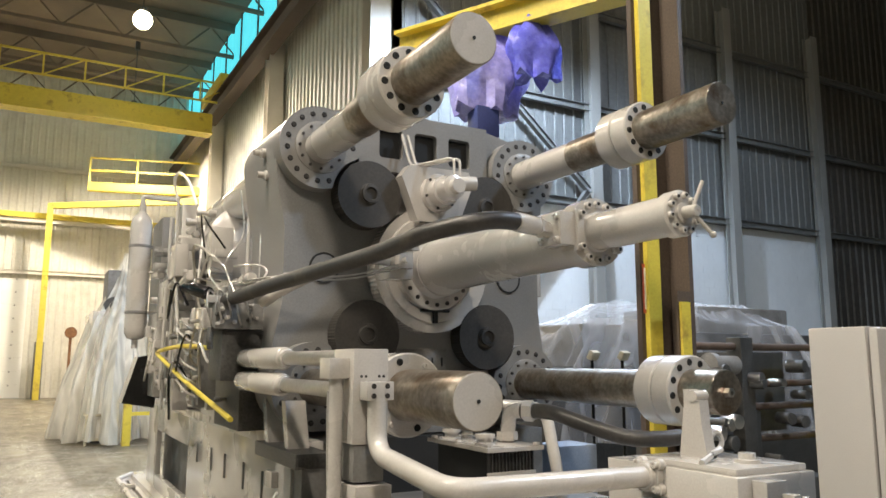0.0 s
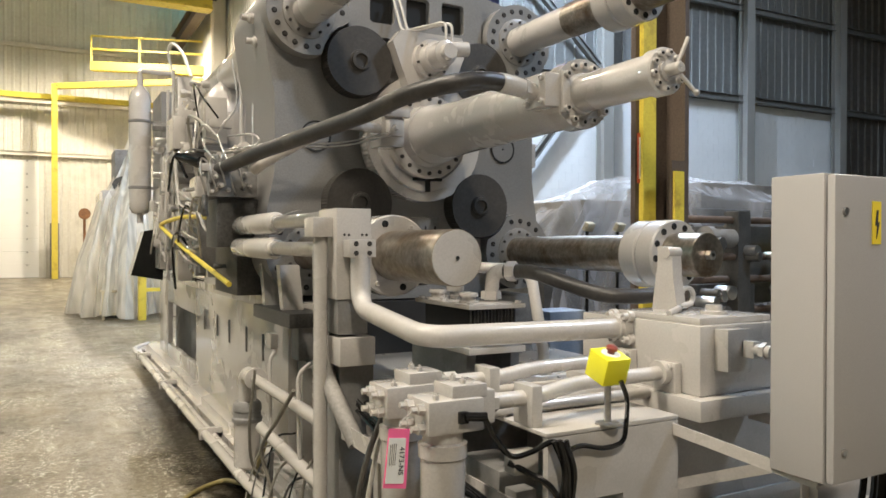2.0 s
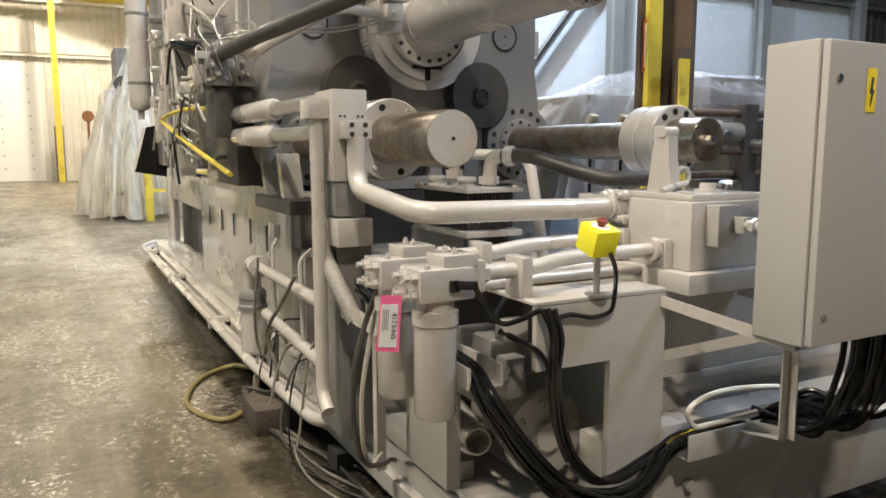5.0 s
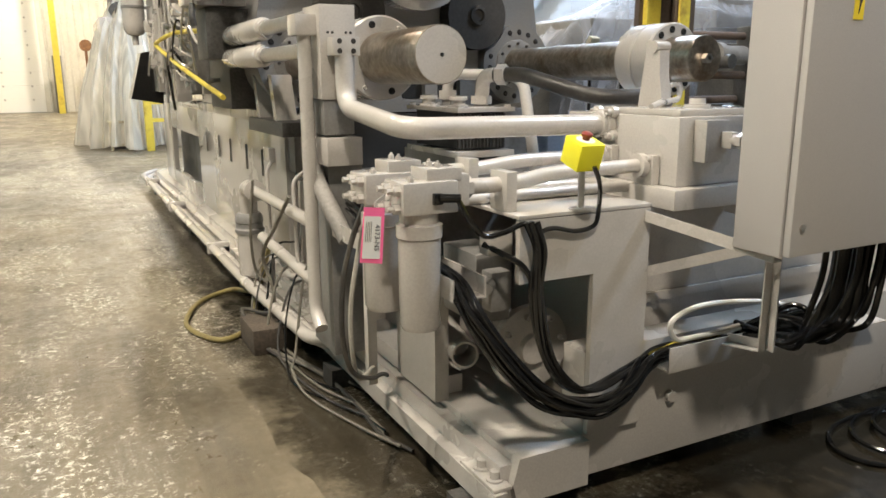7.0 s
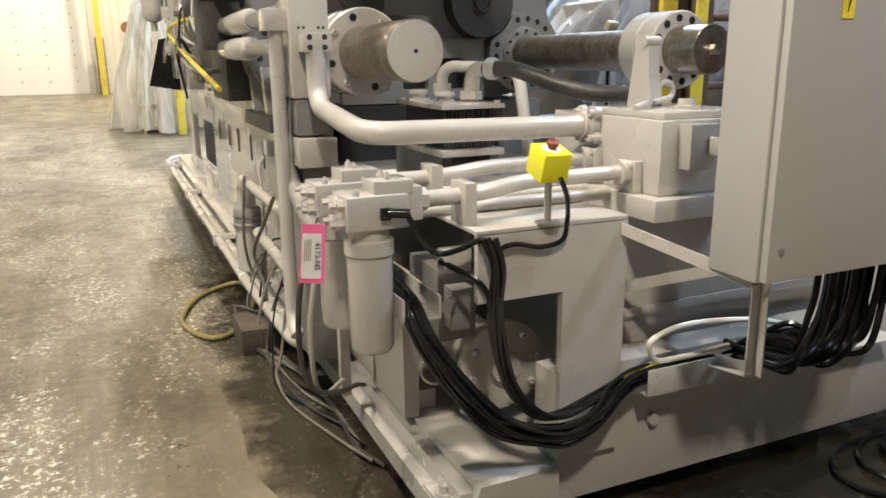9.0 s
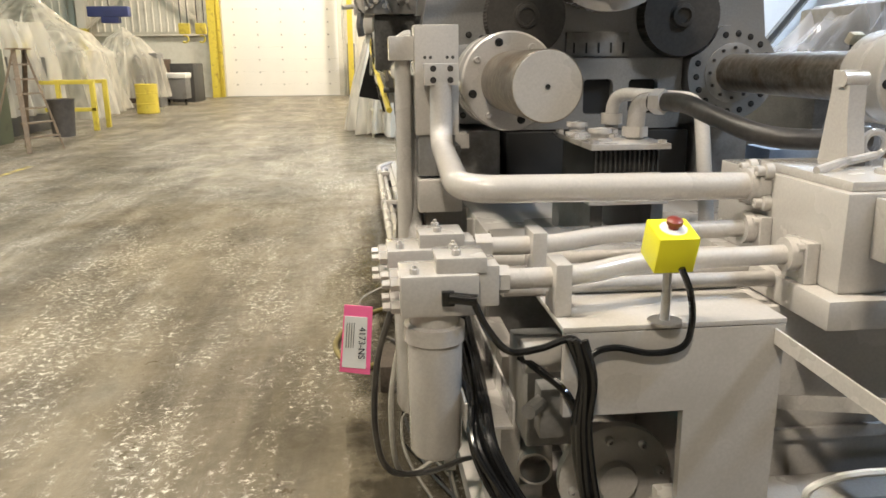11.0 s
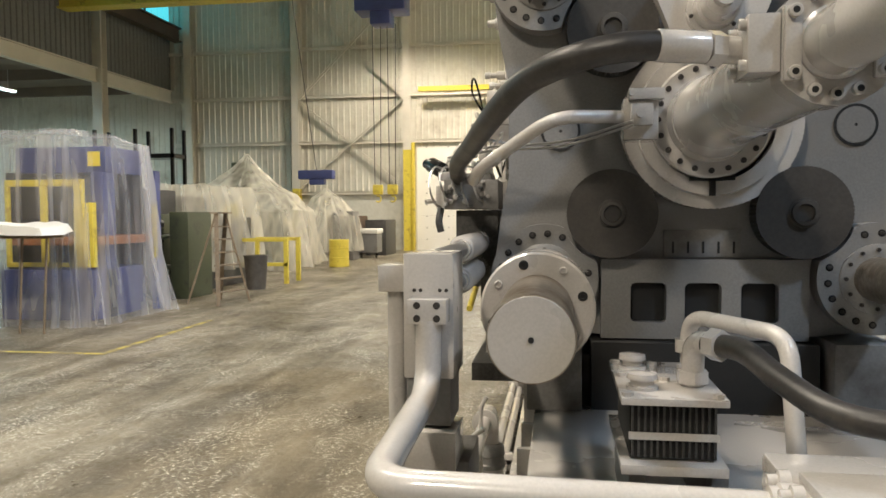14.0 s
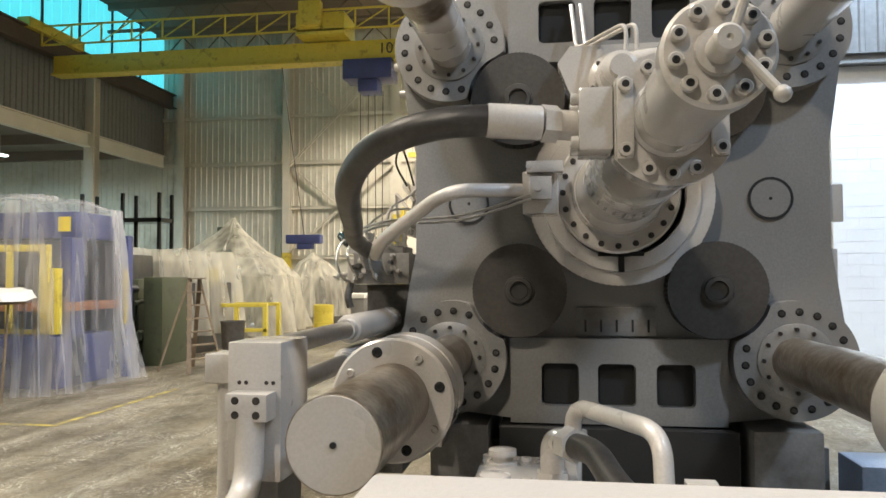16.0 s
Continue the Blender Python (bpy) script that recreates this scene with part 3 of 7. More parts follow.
# high-bay lamps, with fixtures for the added unseen ones too
for lx, ly, lz, watts, tint in BAY_AND_FILL_LAMPS:
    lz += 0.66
    hb = thing("bay_or_fill_lamp", (lx, ly, lz), "round metal high-bay lamp with a glowing bulb, some added to give light", "lamp", "high-bay lamps")
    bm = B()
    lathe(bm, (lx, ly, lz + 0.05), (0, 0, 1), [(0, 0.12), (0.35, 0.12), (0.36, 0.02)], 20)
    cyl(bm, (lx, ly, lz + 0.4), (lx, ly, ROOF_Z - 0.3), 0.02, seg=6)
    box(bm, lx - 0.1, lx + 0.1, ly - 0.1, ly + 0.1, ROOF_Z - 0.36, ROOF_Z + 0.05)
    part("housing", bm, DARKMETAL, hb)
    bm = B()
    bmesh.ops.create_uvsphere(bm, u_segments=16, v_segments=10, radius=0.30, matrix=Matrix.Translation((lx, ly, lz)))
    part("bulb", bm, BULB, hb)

# ---------------------------------------------------------------- the press: fixed platen and tie bars
AX, AZ = 2.41, 2.41
PF = 4.635

press = thing("hydraulic_press", (AX, 7.5, 0.28), "large grey-painted hydraulic press with four tie bars on a steel skid", "press")


def lobed_outline():
    """The platen's face: straight sides, waisted between round corner lobes."""
    pts = []
    corners = [(1.61, 1.63, math.pi), (3.21, 1.63, 1.5 * math.pi), (3.21, 3.17, 0.0), (1.61, 3.17, 0.5 * math.pi)]
    waist = {0: [(2.0, 1.31), (2.82, 1.31)], 1: [(3.44, 1.95), (3.41, 2.15), (3.41, 2.65), (3.44, 2.85)],
             2: [(2.95, 3.50), (1.87, 3.50)], 3: [(1.38, 2.85), (1.42, 2.65), (1.42, 2.15), (1.38, 1.95)]}
    for i, (x, z, a0) in enumerate(corners):
        for k in range(9):
            t = a0 + k * math.pi / 16
            pts.append((x + 0.275 * math.cos(t), z + 0.275 * math.sin(t)))
        pts += waist[i]
    return pts


bm = B()
prism(bm, lobed_outline(), "y", PF, 5.42)
part("platen_body", bm, PLATEN_SHADED, press)


def pierced(bm, x0, x1, z0, z1, y0, y1, holes):
    """A plate with rectangular openings right through."""
    xs = sorted({x0, x1, *[h[0] for h in holes], *[h[1] for h in holes]})
    zs = sorted({z0, z1, *[h[2] for h in holes], *[h[3] for h in holes]})
    for xa, xb in zip(xs, xs[1:]):
        for za, zb in zip(zs, zs[1:]):
            cx, cz = (xa + xb) / 2, (za + zb) / 2
            if not any(h[0] < cx < h[1] and h[2] < cz < h[3] for h in holes):
                box(bm, xa, xb, y0, y1, za, zb)
    bmesh.ops.remove_doubles(bm, verts=bm.verts, dist=1e-4)
    doubled = [f for f in bm.faces if all(len(e.link_faces) > 2 for e in f.edges)]
    bmesh.ops.delete(bm, geom=doubled, context="FACES_ONLY")
    return bm


SLOTS = [(2.05, 2.23), (2.32, 2.50), (2.595, 2.775)]
for nm, z0, z1, s0, s1 in (("lower_web", 1.31, 1.72, 1.395, 1.60), ("upper_web", 3.08, 3.50, 3.175, 3.385)):
    bm = B()
    pierced(bm, 1.90, 2.92, z0, z1, PF - 0.06, PF - 0.001, [(a, b, s0, s1) for a, b in SLOTS])
    part(nm, bm, PLATEN_SHADED, press, smooth=False)
    for a, b in SLOTS:
        for x, z, sx, sz in ((a, s0, 1, 1), (b, s0, -1, 1), (b, s1, -1, -1), (a, s1, 1, -1)):
            bm = B()
            arc = [(x + sx * 0.03 * (1 - math.cos(t * math.pi / 10)), z + sz * 0.03 * (1 - math.sin(t * math.pi / 10))) for t in range(6)]
            prism(bm, [(x, z)] + arc, "y", PF - 0.058, PF - 0.002)
            part("corner_fillet", bm, PLATEN_SHADED, press, smooth=False)
        # near-black sheet paints the shade of a deeper slot
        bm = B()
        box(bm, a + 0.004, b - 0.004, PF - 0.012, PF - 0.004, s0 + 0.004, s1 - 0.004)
        part("window_recess", bm, SHADE_AND_BLACK, press, smooth=False)
for side in (-1, 1):
    cx = 1.693 if side < 0 else 3.14
    bm = B()
    lathe(bm, (cx, PF - 0.004, 2.39), (0, -1, 0), [(-0.003, 0.103), (0.006, 0.103), (0.006, 0.0915), (-0.002, 0.091)], 40)
    part("ring_mark", bm, SHADE_AND_BLACK, press)
    bm = B()
    lathe(bm, (cx, PF - 0.003, 2.39), (0, -1, 0), [(0, 0.090), (0.006, 0.090)], 40)
    part("plug_disc", bm, PLATEN_SHADED, press)
    bm = B()
    cyl(bm, (cx, PF - 0.010, 2.39), (cx, PF - 0.006, 2.39), 0.008, seg=10)
    part("centre_hole", bm, SHADE_AND_BLACK, press)
# scale plate with tick bars between the lower gears
bm = B()
box(bm, 2.22, 2.60, PF - 0.02, PF + 0.05, 1.73, 1.87, 0.004)
part("scale_plate", bm, DARK_AND_SHADED, press)
for k in range(5):
    bm = B()
    box(bm, 2.26 + k * 0.075, 2.27 + k * 0.075, PF - 0.026, PF - 0.021, 1.75, 1.81)
    part("tick", bm, SHADE_AND_BLACK, press, smooth=False)


def gear(x, z, r=0.228):
    """A dark adjusting gear with fine teeth, hub and bore."""
    bm = B()
    outline = []
    for i in range(144):
        t = 2 * math.pi * i / 144
        rr = r if i % 2 else r - 0.004
        outline.append((x + rr * math.cos(t), z + rr * math.sin(t)))
    prism(bm, outline, "y", 4.49, 4.62)
    g = part("adjusting_gear", bm, GEAR, press, "dark steel adjusting gear", smooth=False)
    bm = B()
    lathe(bm, (x, 4.49, z), (0, -1, 0), [(0, 0.074), (0.004, 0.072), (0.005, 0.064), (0.022, 0.061), (0.024, 0.044), (0.004, 0.040), (0.003, 0.0)], 28)
    part("hub", bm, GEAR, g)


for x in (1.95, 2.865):
    for z in (1.955, 2.885):
        gear(x, z)

# central screw gear and its housing
bm = B()
outline = []
for i in range(192):
    t = 2 * math.pi * i / 192
    rr = 0.435 if i % 2 else 0.431
    outline.append((AX + 0.02 + rr * math.cos(t), AZ + rr * math.sin(t)))
prism(bm, outline, "y", 4.50, 4.63)
cg = part("centre_gear", bm, PAINT, press, "broad grey central ring gear", smooth=False)
bm = B()
lathe(bm, (AX + 0.02, 4.50, AZ), (0, -1, 0), [(0, 0.37), (0.03, 0.365), (0.03, 0.30), (0.0, 0.295)], 56)
part("ring", bm, PAINT, cg)
bm = B()
box(bm, AX + 0.005, AX + 0.03, 4.44, 4.475, AZ - 0.37, AZ - 0.27)
box(bm, AX - 0.09, AX + 0.12, 4.44, 4.475, AZ - 0.295, AZ - 0.275)
part("slot", bm, SHADE_AND_BLACK, cg, smooth=False)

# tie bars: x, z, front end, lock nut from and to, lock nut radius, end of the sleeve
BAR_PLAN = [(1.61, 1.63, 2.575, 3.20, 3.47, 0.198, 4.02), (3.21, 1.63, 2.73, 2.95, 3.21, 0.194, 4.02),
            (1.61, 3.165, 2.60, 3.19, 3.46, 0.188, 3.84), (3.21, 3.17, 2.66, 3.22, 3.49, 0.180, 3.87)]


def flange_outline(x, z, gx, gz):
    """A round flange with a hollow cut where the gear beside it turns."""
    pts = []
    for k in range(96):
        t = 2 * math.pi * k / 96
        ux, uz = math.cos(t), math.sin(t)
        r = 0.275
        while r > 0.15 and math.hypot(x + ux * r - gx, z + uz * r - gz) < 0.248:
            r -= 0.002
        pts.append((x + ux * r, z + uz * r))
    return pts


for i, (x, z, front, y0, y1, nut_r, sleeve) in enumerate(BAR_PLAN):
    gx, gz = (1.95 if x < 2.4 else 2.865), (1.955 if z < 2.4 else 2.885)
    bm = B()
    prism(bm, flange_outline(x, z, gx, gz), "y", PF - 0.115, PF + 0.03)
    bmesh.ops.bevel(bm, geom=[e for e in bm.edges if all(abs(v.co.y - PF + 0.115) < 1e-5 for v in e.verts)], offset=0.005, segments=2, affect="EDGES")
    fl = part("bar_flange", bm, PLATEN_SHADED, press, "grey bolted tie bar flange hollowed beside the gear")
    for k in range(18):
        t = 0.1 + 2 * math.pi * k / 18
        c = (x + 0.225 * math.cos(t), z + 0.225 * math.sin(t))
        if math.hypot(c[0] - gx, c[1] - gz) > 0.275:
            bolt_ring(fl, c, PF - 0.1155, 0.0, 1, 0.0185, 0, SHADE_AND_BLACK, 0.003, "counterbore")
            bolt_ring(fl, c, PF - 0.117, 0.0, 1, 0.0105, 0, BOLT, 0.005)
    bm = B()
    lathe(bm, (x, PF - 0.115, z), (0, -1, 0), [(-0.02, 0.172), (0.006, 0.172), (0.008, 0.169), (0.008, 0.120)], 48)
    part("seal_ring", bm, PLATEN_SHADED, press)
    bolt_ring(fl, (x, z), PF - 0.123, 0.145, 12, 0.010, 0.0)
    bm = B()
    cyl(bm, (x, 4.60, z), (x, sleeve, z), 0.108, seg=40)
    part("bar_sleeve", bm, PAINT if i > 1 else STEEL, press)
    bm = B()
    cyl(bm, (x, sleeve + 0.01, z), (x, y1 - 0.05, z), 0.112, seg=48)
    part("bar_neck", bm, STEEL, press, "bare oily steel neck of a tie bar")
    bm = B()
    cyl(bm, (x, y1 - 0.04, z), (x, front, z), 0.119, seg=48, bevel=0.004)
    bar = part("tie_bar", bm, STEEL, press, "oily brown-grey steel tie bar")
    bm = B()
    lathe(bm, (x, front, z), (0, -1, 0), [(0, 0.115), (0.002, 0.114), (0.002, 0.0)], 48)
    part("bar_face", bm, (PAINT, STEEL, PAINT, STEEL)[i], bar)
    bm = B()
    cyl(bm, (x, front - 0.008, z), (x, front - 0.004, z), 0.008, seg=12)
    if i == 1:
        lathe(bm, (x, front - 0.005, z), (0, -1, 0), [(0, 0.028), (0.03, 0.026), (0.032, 0.012), (0.01, 0.010)], 6)
    part("centre_mark", bm, BRIGHT if i == 1 else SHADE_AND_BLACK, bar)
    mid = (y0 + y1) / 2
    for ya, yb in ((y0, mid - 0.004), (mid + 0.004, y1)):
        bm = B()
        lathe(bm, (x, ya, z), (0, 1, 0), [(0, 0.116), (0, nut_r - 0.008), (0.008, nut_r), (yb - ya - 0.006, nut_r), (yb - ya, nut_r - 0.008), (yb - ya, 0.116)], 48)
        nut = part("lock_nut", bm, PAINT, press, "split grey lock nut on a tie bar")
        if ya == y0:
            if i == 0:
                bolt_ring(nut, (x, z), ya + 0.004, 0.160, 4, 0.017, 0.3, SHADE_AND_BLACK, 0.010, "nut_hole")
                bolt_ring(nut, (x, z), ya, 0.160, 4, 0.014, 1.0, PAINT, 0.012)
            else:
                bolt_ring(nut, (x, z), ya + 0.003, nut_r - 0.037, 12, 0.019, 0.13, SHADE_AND_BLACK, 0.008, "nut_hole")
    bm = B()
    cyl(bm, (x, mid - 0.005, z), (x, mid + 0.005, z), nut_r - 0.012, seg=40)
    part("nut_gap", bm, SHADE_AND_BLACK, press)

# ejector cylinder on the axis
cylr = thing("ejector_cylinder", (AX, 3.4, AZ), "long grey hydraulic cylinder with bolted flanges and an end cap", "cylinder")
bm = B()
lathe(bm, (AX, 4.47, AZ), (0, -1, 0), [(0, 0.285), (0.06, 0.285), (0.07, 0.275), (0.07, 0.21), (0.16, 0.20)], 48)
bf = part("base_flange", bm, PAINT, cylr)
bolt_ring(bf, (AX, AZ), 4.40, 0.25, 20, 0.014, 0.0)
bm = B()
lathe(bm, (AX, 4.32, AZ), (0, -1, 0), [(0, 0.195), (0.06, 0.19), (0.09, 0.172), (0.5, 0.163), (1.44, 0.150), (1.47, 0.146)], 48)
part("barrel", bm, PAINT, cylr)
HF, CF = 2.77, 2.22
bm = B()
flange = []
for k in range(72):
    t = 2 * math.pi * k / 72
    flange.append((AX + max(-0.138, min(0.138, 0.168 * math.cos(t))), AZ + 0.168 * math.sin(t)))
prism(bm, flange, "y", HF, HF + 0.10)
bmesh.ops.bevel(bm, geom=[e for e in bm.edges if all(abs(v.co.y - HF) < 1e-5 for v in e.verts)], offset=0.006, segments=2, affect="EDGES")
ff = part("head_flange", bm, PAINT, cylr)
for dx in (-0.112, 0.112):
    bm = B()
    box(bm, AX + dx - 0.022, AX + dx + 0.022, HF - 0.022, HF + 0.004, AZ - 0.10, AZ + 0.10, 0.008)
    part("clamp_bar", bm, PAINT, ff)
for t, proud in [(0.62, 0.022), (-0.62, 0.022), (math.pi - 0.62, 0.022), (math.pi + 0.62, 0.022), (1.15, 0), (1.57, 0), (1.99, 0), (-1.15, 0), (-1.57, 0), (-1.99, 0)]:
    c = (AX + 0.138 * math.cos(t), AZ + 0.138 * math.sin(t))
    bolt_ring(ff, c, HF - proud + 0.004, 0.0, 1, 0.018, 0, PAINT, 0.024)
    bolt_ring(ff, c, HF - proud - 0.018, 0.0, 1, 0.0095, 0, SHADE_AND_BLACK, 0.004, "socket")
bm = B()
lathe(bm, (AX, HF + 0.01, AZ), (0, -1, 0), [(0, 0.102), (0.02, 0.100), (0.03, 0.091), (HF - CF - 0.06, 0.089), (HF - CF - 0.04, 0.087)], 40)
part("front_barrel", bm, PAINT, cylr)
bm = B()
lathe(bm, (AX, CF + 0.075, AZ), (0, -1, 0), [(0, 0.088), (0.012, 0.101), (0.066, 0.101), (0.075, 0.094), (0.075, 0.0)], 40)
ec = part("end_cap", bm, PAINT, cylr)
bolt_ring(ec, (AX, AZ), CF + 0.004, 0.077, 10, 0.0145, 0.2, PAINT, 0.022)
bolt_ring(ec, (AX, AZ), CF - 0.016, 0.077, 10, 0.0075, 0.2, SHADE_AND_BLACK, 0.004, "socket")
bm = B()
lathe(bm, (AX, CF, AZ), (0, -1, 0), [(0, 0.044), (0.012, 0.042), (0.014, 0.027), (0.075, 0.026), (0.082, 0.020), (0.082, 0.006), (0.076, 0.0)], 24)
part("end_spindle", bm, PAINT, cylr)
bm = B()
sweep(bm, [(AX + 0.02, CF - 0.045, AZ - 0.01), (AX + 0.075, CF - 0.085, AZ - 0.095)], 0.009, 10)
bmesh.ops.create_icosphere(bm, subdivisions=2, radius=0.015, matrix=Matrix.Translation((AX + 0.078, CF - 0.087, AZ - 0.098)))
sweep(bm, [(AX + 0.01, CF - 0.045, AZ + 0.01), (AX + 0.05, CF - 0.07, AZ + 0.13)], 0.009, 10)
part("tommy_bar", bm, PAINT, cylr)
# inlet block and big rubber hose
bm = B()
box(bm, 2.185, 2.27, 2.765, 2.935, 2.335, 2.495, 0.008)
ib = part("inlet_block", bm, PAINT, cylr)
for dy in (2.79, 2.91):
    for dz in (2.36, 2.47):
        bm = B()
        lathe(bm, (2.187, dy, dz), (-1, 0, 0), [(0, 0.016), (0.02, 0.016), (0.022, 0.012), (0.022, 0.007), (0.01, 0.006)], 12)
        part("flange_bolt", bm, PAINT, ib)
hose = thing("rubber_hose", (1.15, 4.45, 2.1), "thick black rubber hydraulic hose arching to the cylinder", "hose")
bm = B()
sweep(bm, smooth_path([(1.12, 4.84, 2.165), (1.15, 4.58, 2.18), (1.20, 4.25, 2.205), (1.31, 3.82, 2.245), (1.46, 3.22, 2.30), (1.57, 2.98, 2.36), (1.70, 2.83, 2.395), (1.84, 2.79, 2.42), (1.97, 2.80, 2.425)], 8), 0.042, 16)
part("hose_body", bm, RUBBER, hose)
bm = B()
cyl(bm, (1.95, 2.797, 2.425), (2.09, 2.83, 2.42), 0.046, seg=20, bevel=0.004)
cyl(bm, (2.09, 2.83, 2.42), (2.13, 2.845, 2.418), 0.050, seg=6)
cyl(bm, (2.13, 2.845, 2.418), (2.20, 2.87, 2.415), 0.040, seg=20)
part("hose_fitting", bm, PAINT, hose)
bm = B()
sweep(bm, rounded([(1.25, 4.46, 2.13), (1.30, 4.34, 2.185), (1.66, 4.10, 2.40), (2.02, 4.27, 2.41)], 0.12), 0.032, 14)
tagged(part("steel_pipe", bm, PAINT), "bent grey steel hydraulic pipe crossing the platen", "pipe")
vb = thing("valve_block", (2.05, 4.3, 2.3), "small grey hydraulic valve block with fittings", "valve")
bm = B()
box(bm, 1.98, 2.14, 4.22, 4.40, 2.30, 2.49, 0.006)
part("block", bm, PAINT, vb)
bm = B()
box(bm, 2.0, 2.16, 4.17, 4.30, 2.48, 2.53, 0.004)
box(bm, 2.01, 2.11, 4.16, 4.22, 2.36, 2.46, 0.006)
cyl(bm, (2.05, 4.16, 2.41), (2.05, 4.11, 2.41), 0.02, seg=12)
cyl(bm, (2.01, 4.16, 2.5), (2.01, 4.12, 2.5), 0.012, seg=8)
part("cover", bm, PAINT, vb)
for dz in (0.02, 0.0):
    bm = B()
    sweep(bm, smooth_path([(1.10, 4.60, 2.24 + dz), (1.35, 4.35, 2.27 + dz), (1.70, 4.25, 2.28 + dz), (2.02, 4.16, 2.36 + dz)], 6), 0.006, 6)
    tagged(part("impulse_line", bm, BRIGHT), "thin steel impulse line", "pipe", "impulse lines")

# drive motor bracket above the axis
mot = thing("drive_motor", (AX, 4.4, 2.75), "grey hydraulic drive motor on a triangular bracket", "motor")
bm = B()
prism(bm, [(2.14, 3.02), (2.20, 3.10), (2.66, 3.10), (2.70, 3.02), (2.58, 2.72), (2.26, 2.72)], "y", 4.40, 4.50)
part("bracket", bm, PAINT, mot)
bm = B()
lathe(bm, (AX, 4.40, 2.92), (0, -1, 0), [(0, 0.13), (0.05, 0.13), (0.055, 0.105), (0.13, 0.10), (0.135, 0.085), (0.24, 0.08), (0.25, 0.05), (0.30, 0.048)], 28)
mb = part("motor_body", bm, PAINT, mot)
bolt_ring(mb, (AX, 2.92), 4.35, 0.115, 6, 0.010, 0.3)
bm = B()
cyl(bm, (AX - 0.02, 4.22, 2.95), (AX + 0.18, 4.2, 2.97), 0.05, seg=18, bevel=0.006)
part("port_housing", bm, PAINT, mot)
for dx in (0.0, 0.045):
    bm = B()
    sweep(bm, rounded([(AX + 0.03 + dx, 4.22, 2.98), (AX + 0.03 + dx, 4.22, 3.14), (AX - 0.18 + dx, 4.45, 3.10), (AX - 0.2 + dx, 4.55, 3.35)], 0.05), 0.010, 8)
    part("motor_pipe", bm, PAINT, mot)

# small boxes at the platen's far edge
for z0, z1, x1 in ((2.28, 2.46, 3.49), (1.94, 2.15, 3.46)):
    bm = B()
    box(bm, 3.412, x1, 4.70, 4.86, z0, z1, 0.006)
    part("switch_box", bm, PAINT, press)
# lifting lugs
for x, z in ((1.36, 3.02), (1.33, 3.17)):
    bm = B()
    lathe(bm, (x + 0.03, 4.86, z), (-1, 0, 0), [(0, 0.035), (0.05, 0.035), (0.06, 0.022), (0.10, 0.02)], 14)
    part("lifting_lug", bm, PAINT, press)

# rear of the press: side columns, cylinders, second platen
bm = B()
prism(bm, [(1.36, 1.35), (3.46, 1.35), (3.46, 3.5), (1.36, 3.5)], "y", 9.4, 10.2)
part("rear_platen", bm, DARK_AND_SHADED, press)
bm = B()
cyl(bm, (1.61, 5.42, 3.17), (1.61, 9.4, 3.17), 0.15, seg=32)
part("upper_rod_cover", bm, PAINT, press)
bm = B()
cyl(bm, (3.21, 5.42, 3.17), (3.21, 9.4, 3.17), 0.15, seg=32)
part("upper_rod_cover", bm, PAINT, press)
for x in (1.61, 3.21):
    bm = B()
    cyl(bm, (x, 5.42, 1.63), (x, 9.4, 1.63), 0.14, seg=32)
    part("lower_rod", bm, DARKMETAL, press)
bm = B()
box(bm, 1.75, 3.1, 6.6, 7.4, 1.4, 3.4, 0.02)
part("moving_platen", bm, DARK_AND_SHADED, press)
for z in (2.0, 2.4, 2.8):
    bm = B()
    box(bm, 1.7, 3.1, 7.4, 9.4, z, z + 0.16, 0.01)
    part("toggle_link", bm, DARK_AND_SHADED, press)

# ---------------------------------------------------------------- skid and base
skid = thing("machine_skid", (2.5, 6.0, 0.0), "welded grey steel skid frame carrying the press", "skid")
bm = B()
prism(bm, [(1.405, 1.75), (1.405, 11.4), (1.56, 11.4), (1.56, 1.75)], "z", 0.12, 0.26)
part("side_beam", bm, PAINT, skid)
bm = B()
prism(bm, [(1.355, 1.70), (1.355, 11.4), (1.405, 11.4), (1.405, 1.70)], "z", 0.11, 0.19)
part("edge_ledge", bm, PAINT, skid)
bm = B()
box(bm, 1.757, 3.9, 1.768, 1.895, 0.12, 0.60, 0.006)
box(bm, 1.56, 1.752, 1.765, 1.895, 0.12, 0.26)
part("front_beam", bm, PAINT, skid)
bm = B()
box(bm, 1.455, 1.752, 1.764, 2.9, 0.262, 0.290, 0.004)
box(bm, 1.752, 1.965, 1.897, 2.61, 0.262, 0.290, 0.004)
part("deck", bm, PAINT, skid)
bm = B()
box(bm, 1.357, 1.43, 1.71, 1.95, 0.191, 0.205, 0.004)
part("foot_plate", bm, PAINT, skid)
bm = B()
prism(bm, [(1.455, 0.121), (1.435, 0.20), (1.46, 0.292), (1.75, 0.292), (1.75, 0.121)], "y", 1.715, 1.762)
part("deck_front", bm, PAINT, skid, smooth=False)
for k, y in enumerate((1.80, 3.2, 5.2, 7.6, 10.6)):
    bm = B()
    box(bm, 1.30, 1.44, y, y + 0.14, 0.0, 0.10)
    part("levelling_pad", bm, DARKMETAL, skid)
for x, y in ((1.375, 1.77), (1.375, 1.86)):
    bm = B()
    lathe(bm, (x + 0.02, y, 0.205), (0, 0, 1), [(0, 0.03), (0.008, 0.03), (0.008, 0.016), (0.035, 0.016), (0.036, 0.0)], 12)
    part("anchor_bolt", bm, PAINT, skid)
